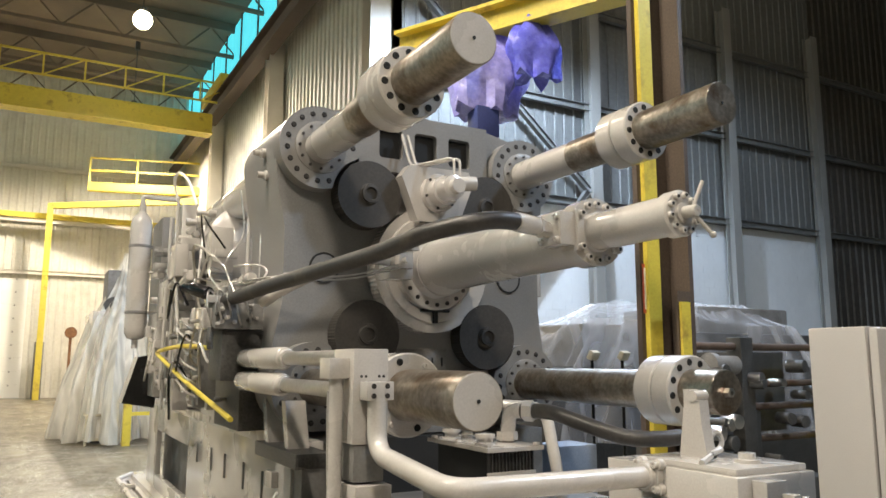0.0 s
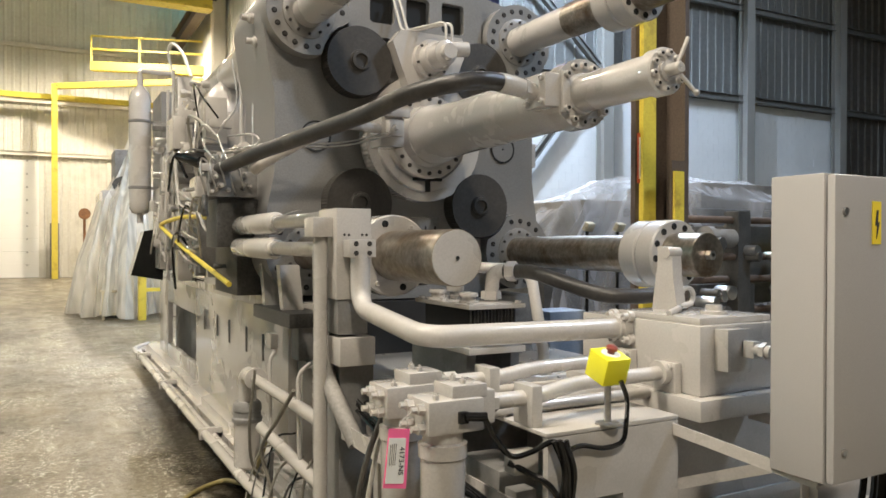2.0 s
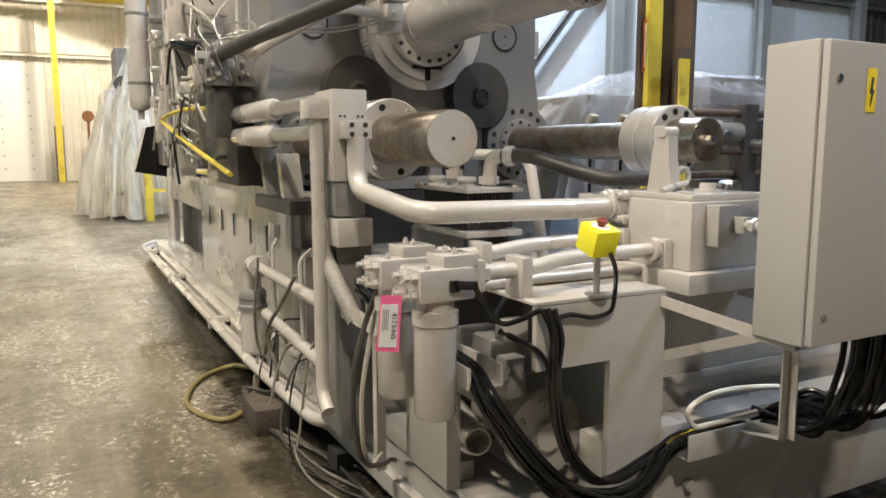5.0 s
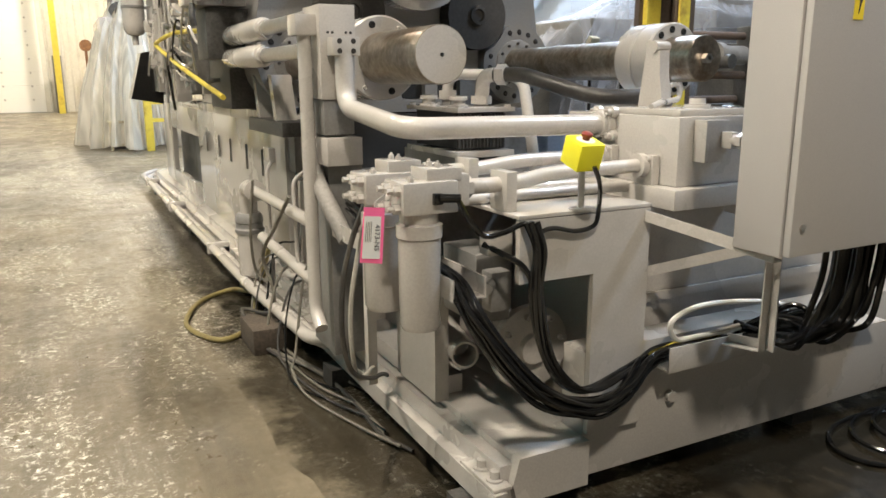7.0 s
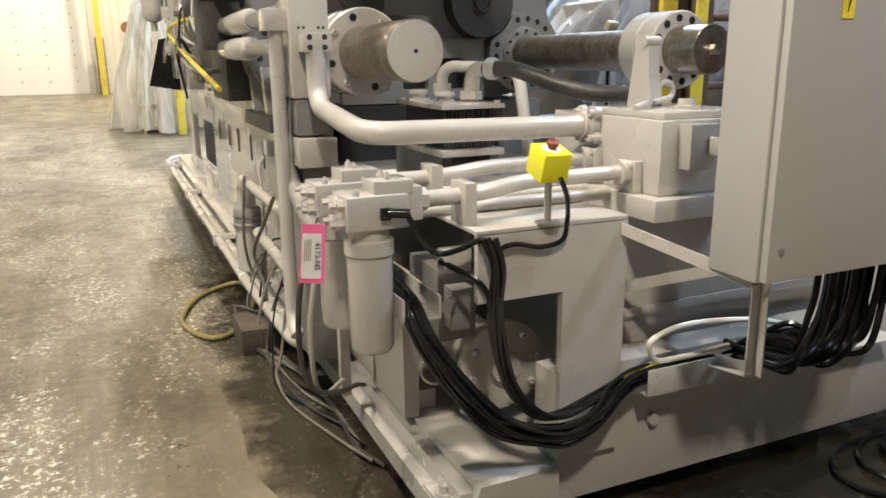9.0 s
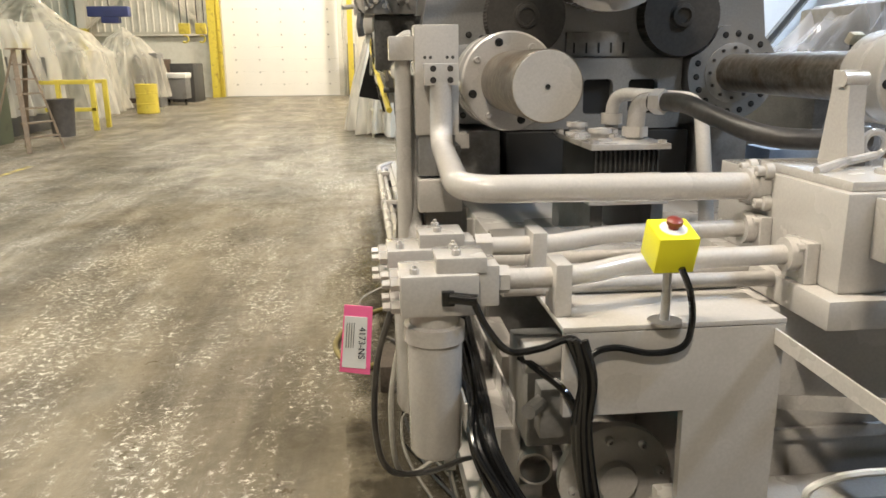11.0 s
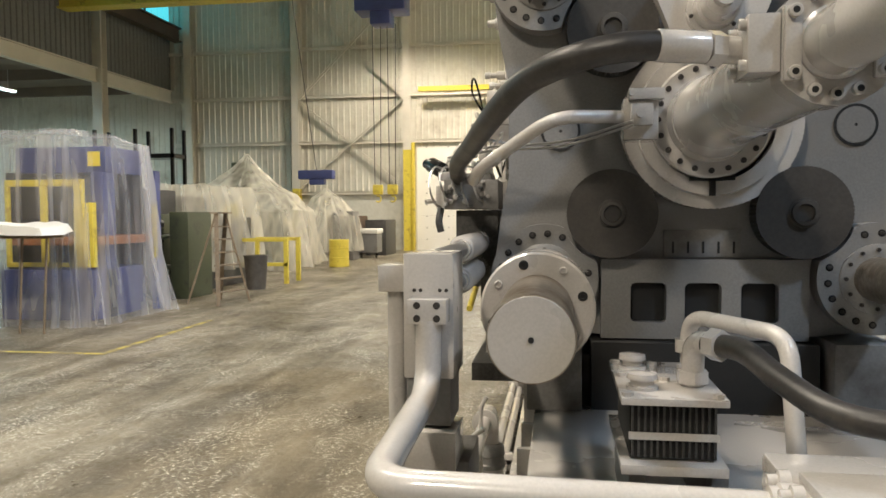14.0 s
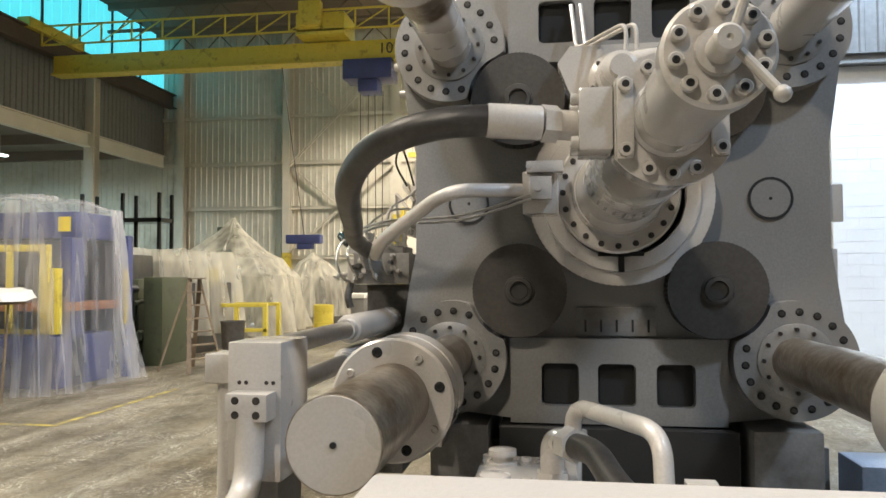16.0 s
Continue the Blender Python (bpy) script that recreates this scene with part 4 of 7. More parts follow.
for x in (3.0, 3.8):
    bm = B()
    box(bm, x, x + 0.14, 1.85, 2.0, 0.0, 0.10)
    part("levelling_pad", bm, DARKMETAL, skid)
# long low angle along the side and the sloping flat beside it
bm = B()
box(bm, 1.42, 1.56, 2.30, 3.5, 0.291, 0.37, 0.006)
part("stub_channel", bm, PAINT, skid)

# side housing of the press bed
bed = thing("press_bed", (2.4, 7.5, 0.28), "grey fabricated press bed with a dark access opening", "machine base")
for y0, y1, z0, z1 in ((4.6, 7.9, 0.26, 1.24), (7.9, 9.9, 0.95, 1.24), (7.9, 9.9, 0.26, 0.42), (9.9, 10.6, 0.26, 1.24)):
    bm = B()
    box(bm, 1.50, 1.56, y0, y1, z0, z1, 0.003)
    part("side_plate", bm, PAINT, bed)
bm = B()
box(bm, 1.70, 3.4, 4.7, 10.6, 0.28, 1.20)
part("bed_core", bm, DARK_AND_SHADED, bed, smooth=False)
bm = B()
box(bm, 1.46, 1.60, 4.3, 10.6, 1.24, 1.32, 0.004)
part("bed_flange", bm, PAINT, bed)
for y in (5.2, 5.7, 6.3, 6.8, 7.4):
    bm = B()
    box(bm, 1.488, 1.503, y, y + 0.028, 0.85, 1.04, 0.003)
    part("cover_strap", bm, DARK_AND_SHADED, bed)
bm = B()
box(bm, 1.455, 1.50, 4.85, 5.0, 0.98, 1.08, 0.004)
part("junction_box", bm, PAINT, bed)
bm = B()
box(bm, 1.30, 1.50, 3.9, 4.7, 1.22, 1.30, 0.004)
part("support_shelf", bm, DARKMETAL, bed)
for y in (4.15, 4.55):
    bm = B()
    prism(bm, [(y, 1.30), (y + 0.07, 1.30), (y + 0.16, 1.56), (y + 0.09, 1.56)], "x", 1.34, 1.46)
    part("slant_rib", bm, PAINT, bed)
bm = B()
box(bm, 1.56, 3.3, 2.9, 4.6, 0.28, 0.95, 0.01)
part("bed_front", bm, PAINT, bed)
for y in (3.1, 3.5, 3.9, 4.3):
    bm = B()
    box(bm, 1.50, 1.56, y, y + 0.035, 0.30, 0.92)
    part("stiffener", bm, PAINT, bed)
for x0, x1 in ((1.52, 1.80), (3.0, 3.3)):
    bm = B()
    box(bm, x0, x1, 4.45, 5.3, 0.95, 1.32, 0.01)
    part("platen_foot", bm, DARK_AND_SHADED, bed)
# solid black block paints the shade between the platen feet
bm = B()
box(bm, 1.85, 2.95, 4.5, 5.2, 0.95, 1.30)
part("dark_recess", bm, SHADE_AND_BLACK, bed, smooth=False)

# ---------------------------------------------------------------- oil tank at the front
tank = thing("oil_tank", (2.2, 2.1, 0.28), "grey oil tank with a cut-away front plate", "tank")
bm = B()
pierced(bm, 1.46, 1.995, 0.30, 1.10, 1.74, 1.765, [(1.46, 1.757, 0.30, 0.892)])
part("front_plate", bm, PAINT, tank, smooth=False)
bm = B()
box(bm, 1.999, 3.6, 1.955, 2.75, 0.28, 1.07, 0.01)
part("tank_body", bm, PAINT, tank)
bm = B()
box(bm, 1.455, 2.0, 1.742, 2.80, 1.102, 1.115, 0.003)
part("tank_cover", bm, PAINT, tank)
bm = B()
box(bm, 1.97, 1.995, 1.768, 2.2, 0.27, 1.098)
part("end_plate", bm, PAINT, tank, smooth=False)
bm = B()
box(bm, 1.41, 1.47, 2.25, 2.615, 0.292, 0.84)
part("side_plate", bm, PAINT, tank, smooth=False)
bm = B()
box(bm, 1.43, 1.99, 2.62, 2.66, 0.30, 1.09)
part("back_plate", bm, DARK_AND_SHADED, tank, smooth=False)
for y0 in (2.0, 2.14, 2.28):
    bm = B()
    cyl(bm, (1.36, y0, 1.135), (2.10, y0, 1.135), 0.022, seg=14)
    part("cover_tube", bm, PAINT, tank)
bm = B()
lathe(bm, (1.70, 2.05, 0.545), (0, -1, 0), [(-0.35, 0.10), (0.0, 0.10), (0.0, 0.165), (0.03, 0.165), (0.035, 0.155), (0.035, 0.06), (0.06, 0.055), (0.06, 0.0)], 36)
pm = part("pump_motor", bm, PAINT, tank, "round bolted pump flange")
bolt_ring(pm, (1.70, 0.545), 2.015, 0.13, 8, 0.012, 0.2, PAINT, 0.02)
bm = B()
lathe(bm, (1.50, 2.17, 0.50), (0.25, 1, 0), [(0.12, 0.0), (0.12, 0.044), (0.0, 0.046), (0.0, 0.054), (0.03, 0.054), (0.35, 0.054)], 24)
part("suction_pipe", bm, PAINT, tank)
bm = B()
box(bm, 1.42, 1.56, 1.95, 2.20, 0.70, 0.95, 0.01)
box(bm, 1.44, 1.52, 1.88, 1.95, 0.76, 0.90, 0.008)
cyl(bm, (1.45, 1.90, 0.86), (1.40, 1.84, 0.86), 0.02, seg=10)
part("pump_valve", bm, DARK_AND_SHADED, tank)
bm = B()
box(bm, 1.38, 1.47, 1.80, 1.86, 0.98, 1.05, 0.005)
part("sensor_block", bm, PAINT, tank)

# filters
for fx, fy in ((1.17, 1.87), (1.15, 2.12)):
    fil = thing("oil_filter", (fx, fy, 0.75), "grey cylindrical high-pressure oil filter with a square head", "filter", "pair of filters")
    bm = B()
    lathe(bm, (fx, fy, 0.752), (0, 0, 1), [(0, 0.045), (0.004, 0.058), (0.02, 0.066), (0.30, 0.068), (0.305, 0.074), (0.345, 0.074), (0.35, 0.062), (0.385, 0.062)], 36)
    part("bowl", bm, PAINT, fil)
    bm = B()
    box(bm, fx - 0.085, fx + 0.10, fy - 0.075, fy + 0.075, 1.135, 1.235, 0.008)
    h = part("head", bm, PAINT, fil)
    bm = B()
    box(bm, fx + 0.0, fx + 0.12, fy - 0.06, fy + 0.06, 1.232, 1.272, 0.005)
    box(bm, fx + 0.10, fx + 0.15, fy - 0.055, fy + 0.055, 1.15, 1.25, 0.005)
    part("head_cover", bm, PAINT, fil)
    for dx, dy, dz in ((-0.09, -0.04, 1.21), (-0.09, -0.04, 1.155), (-0.09, 0.035, 1.21), (-0.09, 0.035, 1.155)):
        bm = B()
        lathe(bm, (fx + dx + 0.005, fy + dy, dz), (-1, 0, 0), [(0, 0.018), (0.02, 0.018), (0.022, 0.011), (0.04, 0.010), (0.04, 0.0)], 6)
        part("port_bolt", bm, PAINT, fil)
    for dx, dy in ((-0.05, -0.05), (0.05, -0.03), (0.05, 0.03)):
        bm = B()
        z = 1.234 if dx < 0 else 1.271
        lathe(bm, (fx + dx, fy + dy, z), (0, 0, 1), [(0, 0.011), (0.014, 0.011), (0.015, 0.006), (0.022, 0.005), (0.022, 0)], 6)
        part("top_screw", bm, PAINT, fil)
bm = B()
box(bm, 1.18, 1.21, 1.78, 1.80, 1.165, 1.20, 0.003)
cyl(bm, (1.20, 1.785, 1.185), (1.26, 1.765, 1.183), 0.014, seg=12)
tagged(part("cable_plug", bm, CABLE), "black cable plug screwed into a filter head", "plug")

# return pipes from the filters to the distributor
for y0, y1, zb, lab in ((1.87, 1.93, 1.20, "front"), (2.12, 2.16, 1.22, "rear")):
    rp = thing("return_pipe", (1.6, y0, 1.15), "glossy grey return pipe from a filter to the manifold", "pipe", "return pipes")
    bm = B()
    sweep(bm, rounded([(1.31, y0, zb), (1.52, y0, zb), (1.70, y1, zb + 0.015), (2.14, y1, zb + 0.02)], 0.08), 0.026, 16)
    part("tube", bm, PAINT, rp)
    bm = B()
    cyl(bm, (1.305, y0, zb), (1.35, y0, zb), 0.036, seg=6)
    part("union", bm, PAINT, rp)
    bm = B()
    cyl(bm, (2.085, y1, zb + 0.02), (2.114, y1, zb + 0.02), 0.045, seg=20)
    part("collar", bm, PAINT, rp)
    bm = B()
    box(bm, 1.455, 1.495, y0 - 0.055, y0 + 0.05, 1.115, zb + 0.045, 0.004)
    part("pipe_clamp", bm, PAINT, rp)
    bm = B()
    box(bm, 2.115, 2.15, y1 - 0.055, y1 + 0.055, zb - 0.05, zb + 0.06, 0.006)
    cyl(bm, (2.115, y1 - 0.035, zb + 0.045), (2.10, y1 - 0.035, zb + 0.045), 0.012, seg=8)
    cyl(bm, (2.115, y1 + 0.035, zb + 0.045), (2.10, y1 + 0.035, zb + 0.045), 0.012, seg=8)
    part("pipe_flange", bm, PAINT, rp)

# distributor block
man = thing("manifold_block", (2.35, 2.1, 1.07), "heavy grey steel hydraulic manifold block", "manifold")
bm = B()
box(bm, 2.10, 2.62, 1.80, 2.55, 1.075, 1.15, 0.006)
part("plinth", bm, PAINT, man)
bm = B()
box(bm, 2.15, 2.56, 1.85, 2.50, 1.15, 1.40, 0.008)
part("block", bm, PAINT, man)
bm = B()
box(bm, 2.17, 2.54, 1.87, 2.30, 1.40, 1.425, 0.006)
part("top_plate", bm, PAINT, man)
bm = B()
box(bm, 2.22, 2.33, 1.79, 1.86, 1.24, 1.39, 0.006)
box(bm, 2.29, 2.33, 1.74, 1.79, 1.29, 1.35, 0.006)
cyl(bm, (2.31, 1.75, 1.32), (2.31, 1.68, 1.32), 0.022, seg=12)
cyl(bm, (2.31, 1.72, 1.32), (2.31, 1.70, 1.32), 0.03, seg=6)
part("side_valve", bm, PAINT, man)
bm = B()
lathe(bm, (2.15, 2.245, 1.36), (-1, 0, 0), [(0, 0.056), (0.03, 0.056), (0.034, 0.050), (0.05, 0.048), (0.052, 0.041)], 28)
part("inlet_flange", bm, PAINT, man)
for dy, dz in ((-0.045, -0.045), (0.045, -0.045), (0.045, 0.045), (-0.045, 0.045)):
    bm = B()
    lathe(bm, (2.15, 2.245 + dy, 1.36 + dz), (-1, 0, 0), [(0, 0.024), (0.022, 0.023), (0.024, 0.015), (0.044, 0.014), (0.045, 0.007), (0.035, 0.0)], 12)
    part("flange_bolt", bm, PAINT, man)
bm = B()
lathe(bm, (2.36, 1.98, 1.425), (0, 0, 1), [(0, 0.05), (0.012, 0.05), (0.014, 0.032), (0.035, 0.03), (0.036, 0)], 20)
part("lid_cap", bm, PAINT, man)
bm = B()
bmesh.ops.create_uvsphere(bm, u_segments=12, v_segments=8, radius=0.001, matrix=Matrix.Translation((2.45, 2.2, 1.46)))
ring_pts = [Vector((2.45 + 0.034 * math.cos(t), 2.2, 1.475 + 0.034 * math.sin(t))) for t in [i * math.pi / 8 for i in range(17)]]
sweep(bm, ring_pts, 0.011, 8)
part("eye_bolt", bm, PAINT, man)
bm = B()
sweep(bm, smooth_path([(2.17, 2.02, 1.43), (2.25, 2.05, 1.445), (2.33, 2.12, 1.44), (2.42, 2.15, 1.45)], 5), 0.012, 8)
part("drain_tube", bm, PAINT, man)
# bar-end bracket standing on the block
bk = thing("bar_bracket", (2.36, 2.18, 1.40), "upright grey forked steel bracket", "bracket")
bm = B()
prism(bm, [(2.14, 1.425), (2.28, 1.425), (2.25, 1.62), (2.25, 1.68), (2.22, 1.68), (2.20, 1.64), (2.17, 1.64), (2.165, 1.55)], "x", 2.335, 2.385)
part("upright", bm, PAINT, bk)
bm = B()
cyl(bm, (2.33, 2.20, 1.655), (2.40, 2.20, 1.655), 0.022, seg=14)
part("pin", bm, PAINT, bk)

# pressure pipe round the front
pp = thing("pressure_pipe", (1.6, 2.6, 1.3), "thick glossy grey pressure pipe with a swept bend", "pipe")
bm = B()
sweep(bm, rounded([(1.292, 2.845, 1.64), (1.290, 2.84, 1.42), (1.275, 2.20, 1.365), (2.15, 2.185, 1.357)], 0.11, 10), 0.040, 20)
part("tube", bm, PAINT, pp)
bm = B()
box(bm, 1.232, 1.352, 2.81, 2.885, 1.63, 1.705, 0.004)
sq = part("square_flange", bm, PAINT, pp)
for dx in (0.03, 0.09):
    for dz in (0.018, 0.057):
        bm = B()
        cyl(bm, (1.232 + dx, 2.8085, 1.63 + dz), (1.232 + dx, 2.815, 1.63 + dz), 0.011, seg=14)
        part("bolt_hole", bm, BOLT, sq)

# control block beside the lower bar
cb = thing("control_block", (1.28, 3.0, 1.2), "tall grey hydraulic control block on a post", "manifold")
bm = B()
box(bm, 1.205, 1.362, 2.89, 3.12, 1.45, 1.838, 0.005)
part("block", bm, PAINT, cb)
bm = B()
box(bm, 1.215, 1.35, 2.90, 3.10, 1.30, 1.45, 0.004)
part("neck", bm, DARK_AND_SHADED, cb)
bm = B()
box(bm, 1.21, 1.37, 2.86, 3.06, 1.17, 1.29, 0.005)
part("foot_block", bm, PAINT, cb)
bm = B()
box(bm, 1.24, 1.40, 2.95, 3.25, 0.28, 1.17, 0.005)
part("post", bm, DARK_AND_SHADED, cb)
for dx in (0.03, 0.05, 0.11, 0.13):
    bm = B()
    cyl(bm, (1.21 + dx, 2.888, 1.725), (1.21 + dx, 2.892, 1.725), 0.006, seg=10)
    part("tapped_hole", bm, BOLT, cb)
dp = thing("drain_pipe", (1.15, 2.98, 0.4), "vertical grey drain pipe with a capped top bracket", "pipe")
bm = B()
sweep(bm, rounded([(1.165, 2.98, 1.72), (1.165, 2.98, 0.95), (1.165, 2.98, 0.50), (1.165, 2.90, 0.44)], 0.06), 0.030, 16)
part("tube", bm, PAINT, dp)
bm = B()
box(bm, 1.115, 1.205, 2.93, 3.05, 1.715, 1.80, 0.005)
part("top_block", bm, PAINT, dp)
bm = B()
sweep(bm, smooth_path([(1.20, 3.08, 1.66), (1.20, 3.06, 1.3), (1.20, 3.00, 1.12), (1.225, 2.88, 0.98), (1.255, 2.78, 0.86)], 6), 0.037, 16)
tagged(part("drain_hose", bm, material("grey_hose", (0.27, 0.255, 0.24), 0.5, vary=0.15, scale=6, bump=0.1)), "dark grey drain hose curving down to the skid", "hose")
# twin stroke cylinders at the side
for z, x in ((1.80, 1.25), (1.66, 1.24)):
    sc = thing("stroke_cylinder", (x, 4.3, z - 0.05), "grey side hydraulic cylinder with a steel rod", "cylinder", "side cylinders")
    bm = B()
    lathe(bm, (x, 4.85, z), (0, -1, 0), [(0, 0.03), (0.02, 0.055), (0.06, 0.062), (0.86, 0.062), (0.875, 0.056), (0.88, 0.046), (0.93, 0.044)], 28)
    part("barrel", bm, PAINT, sc)
    bm = B()
    cyl(bm, (x, 4.05, z), (x, 3.10, z), 0.036, seg=18)
    part("rod", bm, BRIGHT, sc)

# finned cooler box
cool = thing("finned_cooler", (2.05, 3.3, 0.95), "black finned oil cooler under a white cover plate", "cooler")
bm = B()
box(bm, 1.90, 2.16, 2.98, 3.44, 1.20, 1.375, 0.004)
part("core", bm, SHADE_AND_BLACK, cool)
for k in range(14):
    bm = B()
    x = 1.905 + k * 0.019
    box(bm, x, x + 0.006, 2.968, 2.982, 1.205, 1.37)
    part("fin", bm, DARKMETAL, cool, smooth=False)
for nm, z0, z1 in (("top_plate", 1.378, 1.40), ("bottom_plate", 1.165, 1.195)):
    bm = B()
    box(bm, 1.87, 2.185, 2.92, 3.50, z0, z1, 0.003)
    part(nm, bm, PAINT, cool)
bm = B()
box(bm, 1.895, 2.165, 2.962, 2.967, 1.262, 1.285)
part("clamp_band", bm, PAINT, cool, smooth=False)
for x, y in ((1.945, 3.06), (1.945, 3.38)):
    bm = B()
    lathe(bm, (x, y, 1.40), (0, 0, 1), [(0, 0.05), (0.01, 0.05), (0.012, 0.036), (0.03, 0.036), (0.032, 0.048), (0.05, 0.046), (0.052, 0.03), (0.055, 0)], 24)
    part("filler_cap", bm, PAINT, cool)
bm = B()
box(bm, 1.90, 1.95, 3.0, 3.6, 0.95, 1.165)
box(bm, 2.15, 2.20, 3.0, 3.6, 0.95, 1.165)
part("stand", bm, DARK_AND_SHADED, cool, smooth=False)
for x, y in ((2.12, 3.40), (2.03, 3.18), (1.90, 3.24), (1.89, 2.95), (2.16, 2.95), (1.89, 3.46), (2.02, 3.44)):
    bm = B()
    lathe(bm, (x, y, 1.40), (0, 0, 1), [(0, 0.018), (0.012, 0.018), (0.013, 0.0)], 6)
    part("hex_bolt", bm, PAINT, cool)
bm = B()
sweep(bm, rounded([(2.18, 3.62, 0.96), (2.18, 3.62, 1.56), (2.44, 3.25, 1.545), (2.44, 3.15, 1.20), (2.44, 3.1, 1.0)], 0.09, 8), 0.031, 16)
cyl(bm, (2.18, 3.62, 1.42), (2.18, 3.62, 1.47), 0.05, seg=20)
tagged(part("elbow_pipe", bm, PAINT), "grey elbow pipe rising from the cooler", "pipe")
fh = thing("flexible_hose", (2.15, 2.9, 1.4), "brown-grey flexible hose with brass-coloured fittings", "hose")
bm = B()
sweep(bm, smooth_path([(2.14, 3.04, 1.55), (2.22, 2.92, 1.55), (2.27, 2.75, 1.51), (2.36, 2.58, 1.46), (2.50, 2.50, 1.45), (2.66, 2.46, 1.46)], 7), 0.036, 16)
part("hose_body", bm, RUBBER, fh)
bm = B()
sweep(bm, rounded([(2.11, 3.12, 1.40), (2.11, 3.10, 1.55), (2.17, 3.0, 1.553)], 0.05), 0.036, 16)
cyl(bm, (2.11, 3.12, 1.41), (2.11, 3.12, 1.45), 0.052, seg=6)
cyl(bm, (2.15, 3.03, 1.552), (2.175, 2.99, 1.552), 0.050, seg=6)
part("elbow", bm, PAINT, fh)

# emergency stop
es = thing("emergency_stop", (1.70, 1.79, 1.115), "bright yellow emergency stop box with a red button on a post", "switch")
bm = B()
cyl(bm, (1.70, 1.795, 1.115), (1.70, 1.795, 1.26), 0.011, seg=14)
lathe(bm, (1.70, 1.795, 1.115), (0, 0, 1), [(0, 0.04), (0.006, 0.04), (0.007, 0.012)], 20)
part("post", bm, BRIGHT, es)
ROTE = Euler((radians(18), 0, 0)).to_matrix().to_4x4()
bm = B()
box(bm, 1.653, 1.747, 1.748, 1.842, 1.255, 1.345, 0.005, ROTE)
part("housing", bm, BOX_YELLOW, es)
up = ROTE.to_3x3() @ Vector((0, 0, 1))
top = Vector((1.70, 1.795, 1.30)) + up * 0.045
bm = B()
lathe(bm, top, up, [(0, 0.031), (0.0015, 0.031), (0.0016, 0.0)], 28)
part("legend_ring", bm, WHITE, es)
bm = B()
lathe(bm, top, up, [(0.001, 0.012), (0.012, 0.012), (0.013, 0.018), (0.022, 0.0185), (0.027, 0.012), (0.028, 0.0)], 24)
part("button", bm, RED, es)

# ---------------------------------------------------------------- electrical cabinet
ca = thing("electrical_cabinet", (2.3, 1.29, 1.03), "grey steel electrical cabinet with a closed door", "cabinet")
bm = B()
box(bm, 2.0, 2.62, 1.215, 1.385, 1.03, 1.885, 0.006)
part("body", bm, CABINET, ca)
bm = B()
box(bm, 2.004, 2.616, 1.185, 1.211, 1.034, 1.881, 0.009)
dr = part("door", bm, CABINET, ca)
for z in (1.12, 1.78):
    bm = B()
    cyl(bm, (2.045, 1.186, z), (2.045, 1.178, z), 0.010, seg=14)
    part("latch", bm, BRIGHT, dr)
bm = B()
prism(bm, [(2.165, 1.69), (2.205, 1.69), (2.205, 1.81), (2.165, 1.81)], "y", 1.1825, 1.1848)
lb = part("warning_label", bm, LABEL, dr, "yellow electric shock warning label", smooth=False)
bm = B()
prism(bm, [(2.183, 1.785), (2.190, 1.785), (2.186, 1.752), (2.195, 1.752), (2.181, 1.705), (2.184, 1.742), (2.176, 1.742)], "y", 1.1800, 1.1822)
part("bolt_symbol", bm, INK, lb, smooth=False)
cs = thing("cabinet_stand", (2.2, 1.5, 0.3), "welded grey angle-iron stand under the cabinet", "bracket")
for nm, a, b in (("arm", (1.985, 1.78, 1.06), (2.04, 1.25, 1.008)), ("strut", (2.12, 1.95, 0.78), (2.30, 1.44, 0.99)), ("leg", (2.32, 1.50, 0.60), (2.32, 1.50, 0.99)), ("foot", (2.32, 1.50, 0.60), (2.32, 1.66, 0.575)), ("cross_bar", (2.06, 1.36, 1.005), (2.60, 1.36, 1.005)),
                 ("arm", (2.5, 1.86, 1.03), (2.5, 1.30, 1.005))):
    bm = B()
    a, b = Vector(a), Vector(b)
    L = (b - a).length
    box(bm, -0.02, 0.02, -0.003, 0.003, 0, L)
    box(bm, -0.02, -0.014, 0.003, 0.035, 0, L)
    bmesh.ops.transform(bm, matrix=Matrix.Translation(a) @ (b - a).to_track_quat("Z", "Y").to_matrix().to_4x4(), verts=bm.verts)
    part(nm, bm, PAINT, cs, smooth=False)
tr = thing("cable_tray", (2.3, 1.73, 0.5), "open grey cable tray along the tank front", "tray")
bm = B()
box(bm, 2.05, 2.46, 1.66, 1.666, 0.505, 0.60, 0.002)
part("front_lip", bm, PAINT, tr)
bm = B()
box(bm, 2.05, 3.3, 1.667, 1.764, 0.505, 0.511)
part("tray_floor", bm, PAINT, tr, smooth=False)
bm = B()
box(bm, 2.002, 3.3, 1.935, 1.95, 0.68, 0.715, 0.002)
part("back_rail", bm, PAINT, tr)
bm = B()
cyl(bm, (2.16, 1.764, 0.36), (2.16, 1.745, 0.36), 0.022, seg=12)
part("drain_plug", bm, PAINT, tr)
es.location.y -= 0.045
for ob in (man, bk):
    ob.location.y -= 0.06
rnd = random.Random(7)

# ---------------------------------------------------------------- side of the press: valves, pipes, bottle
vs = thing("valve_stack", (1.25, 4.55, 1.73), "oily grey servo valve stack bolted to the platen side", "valve")
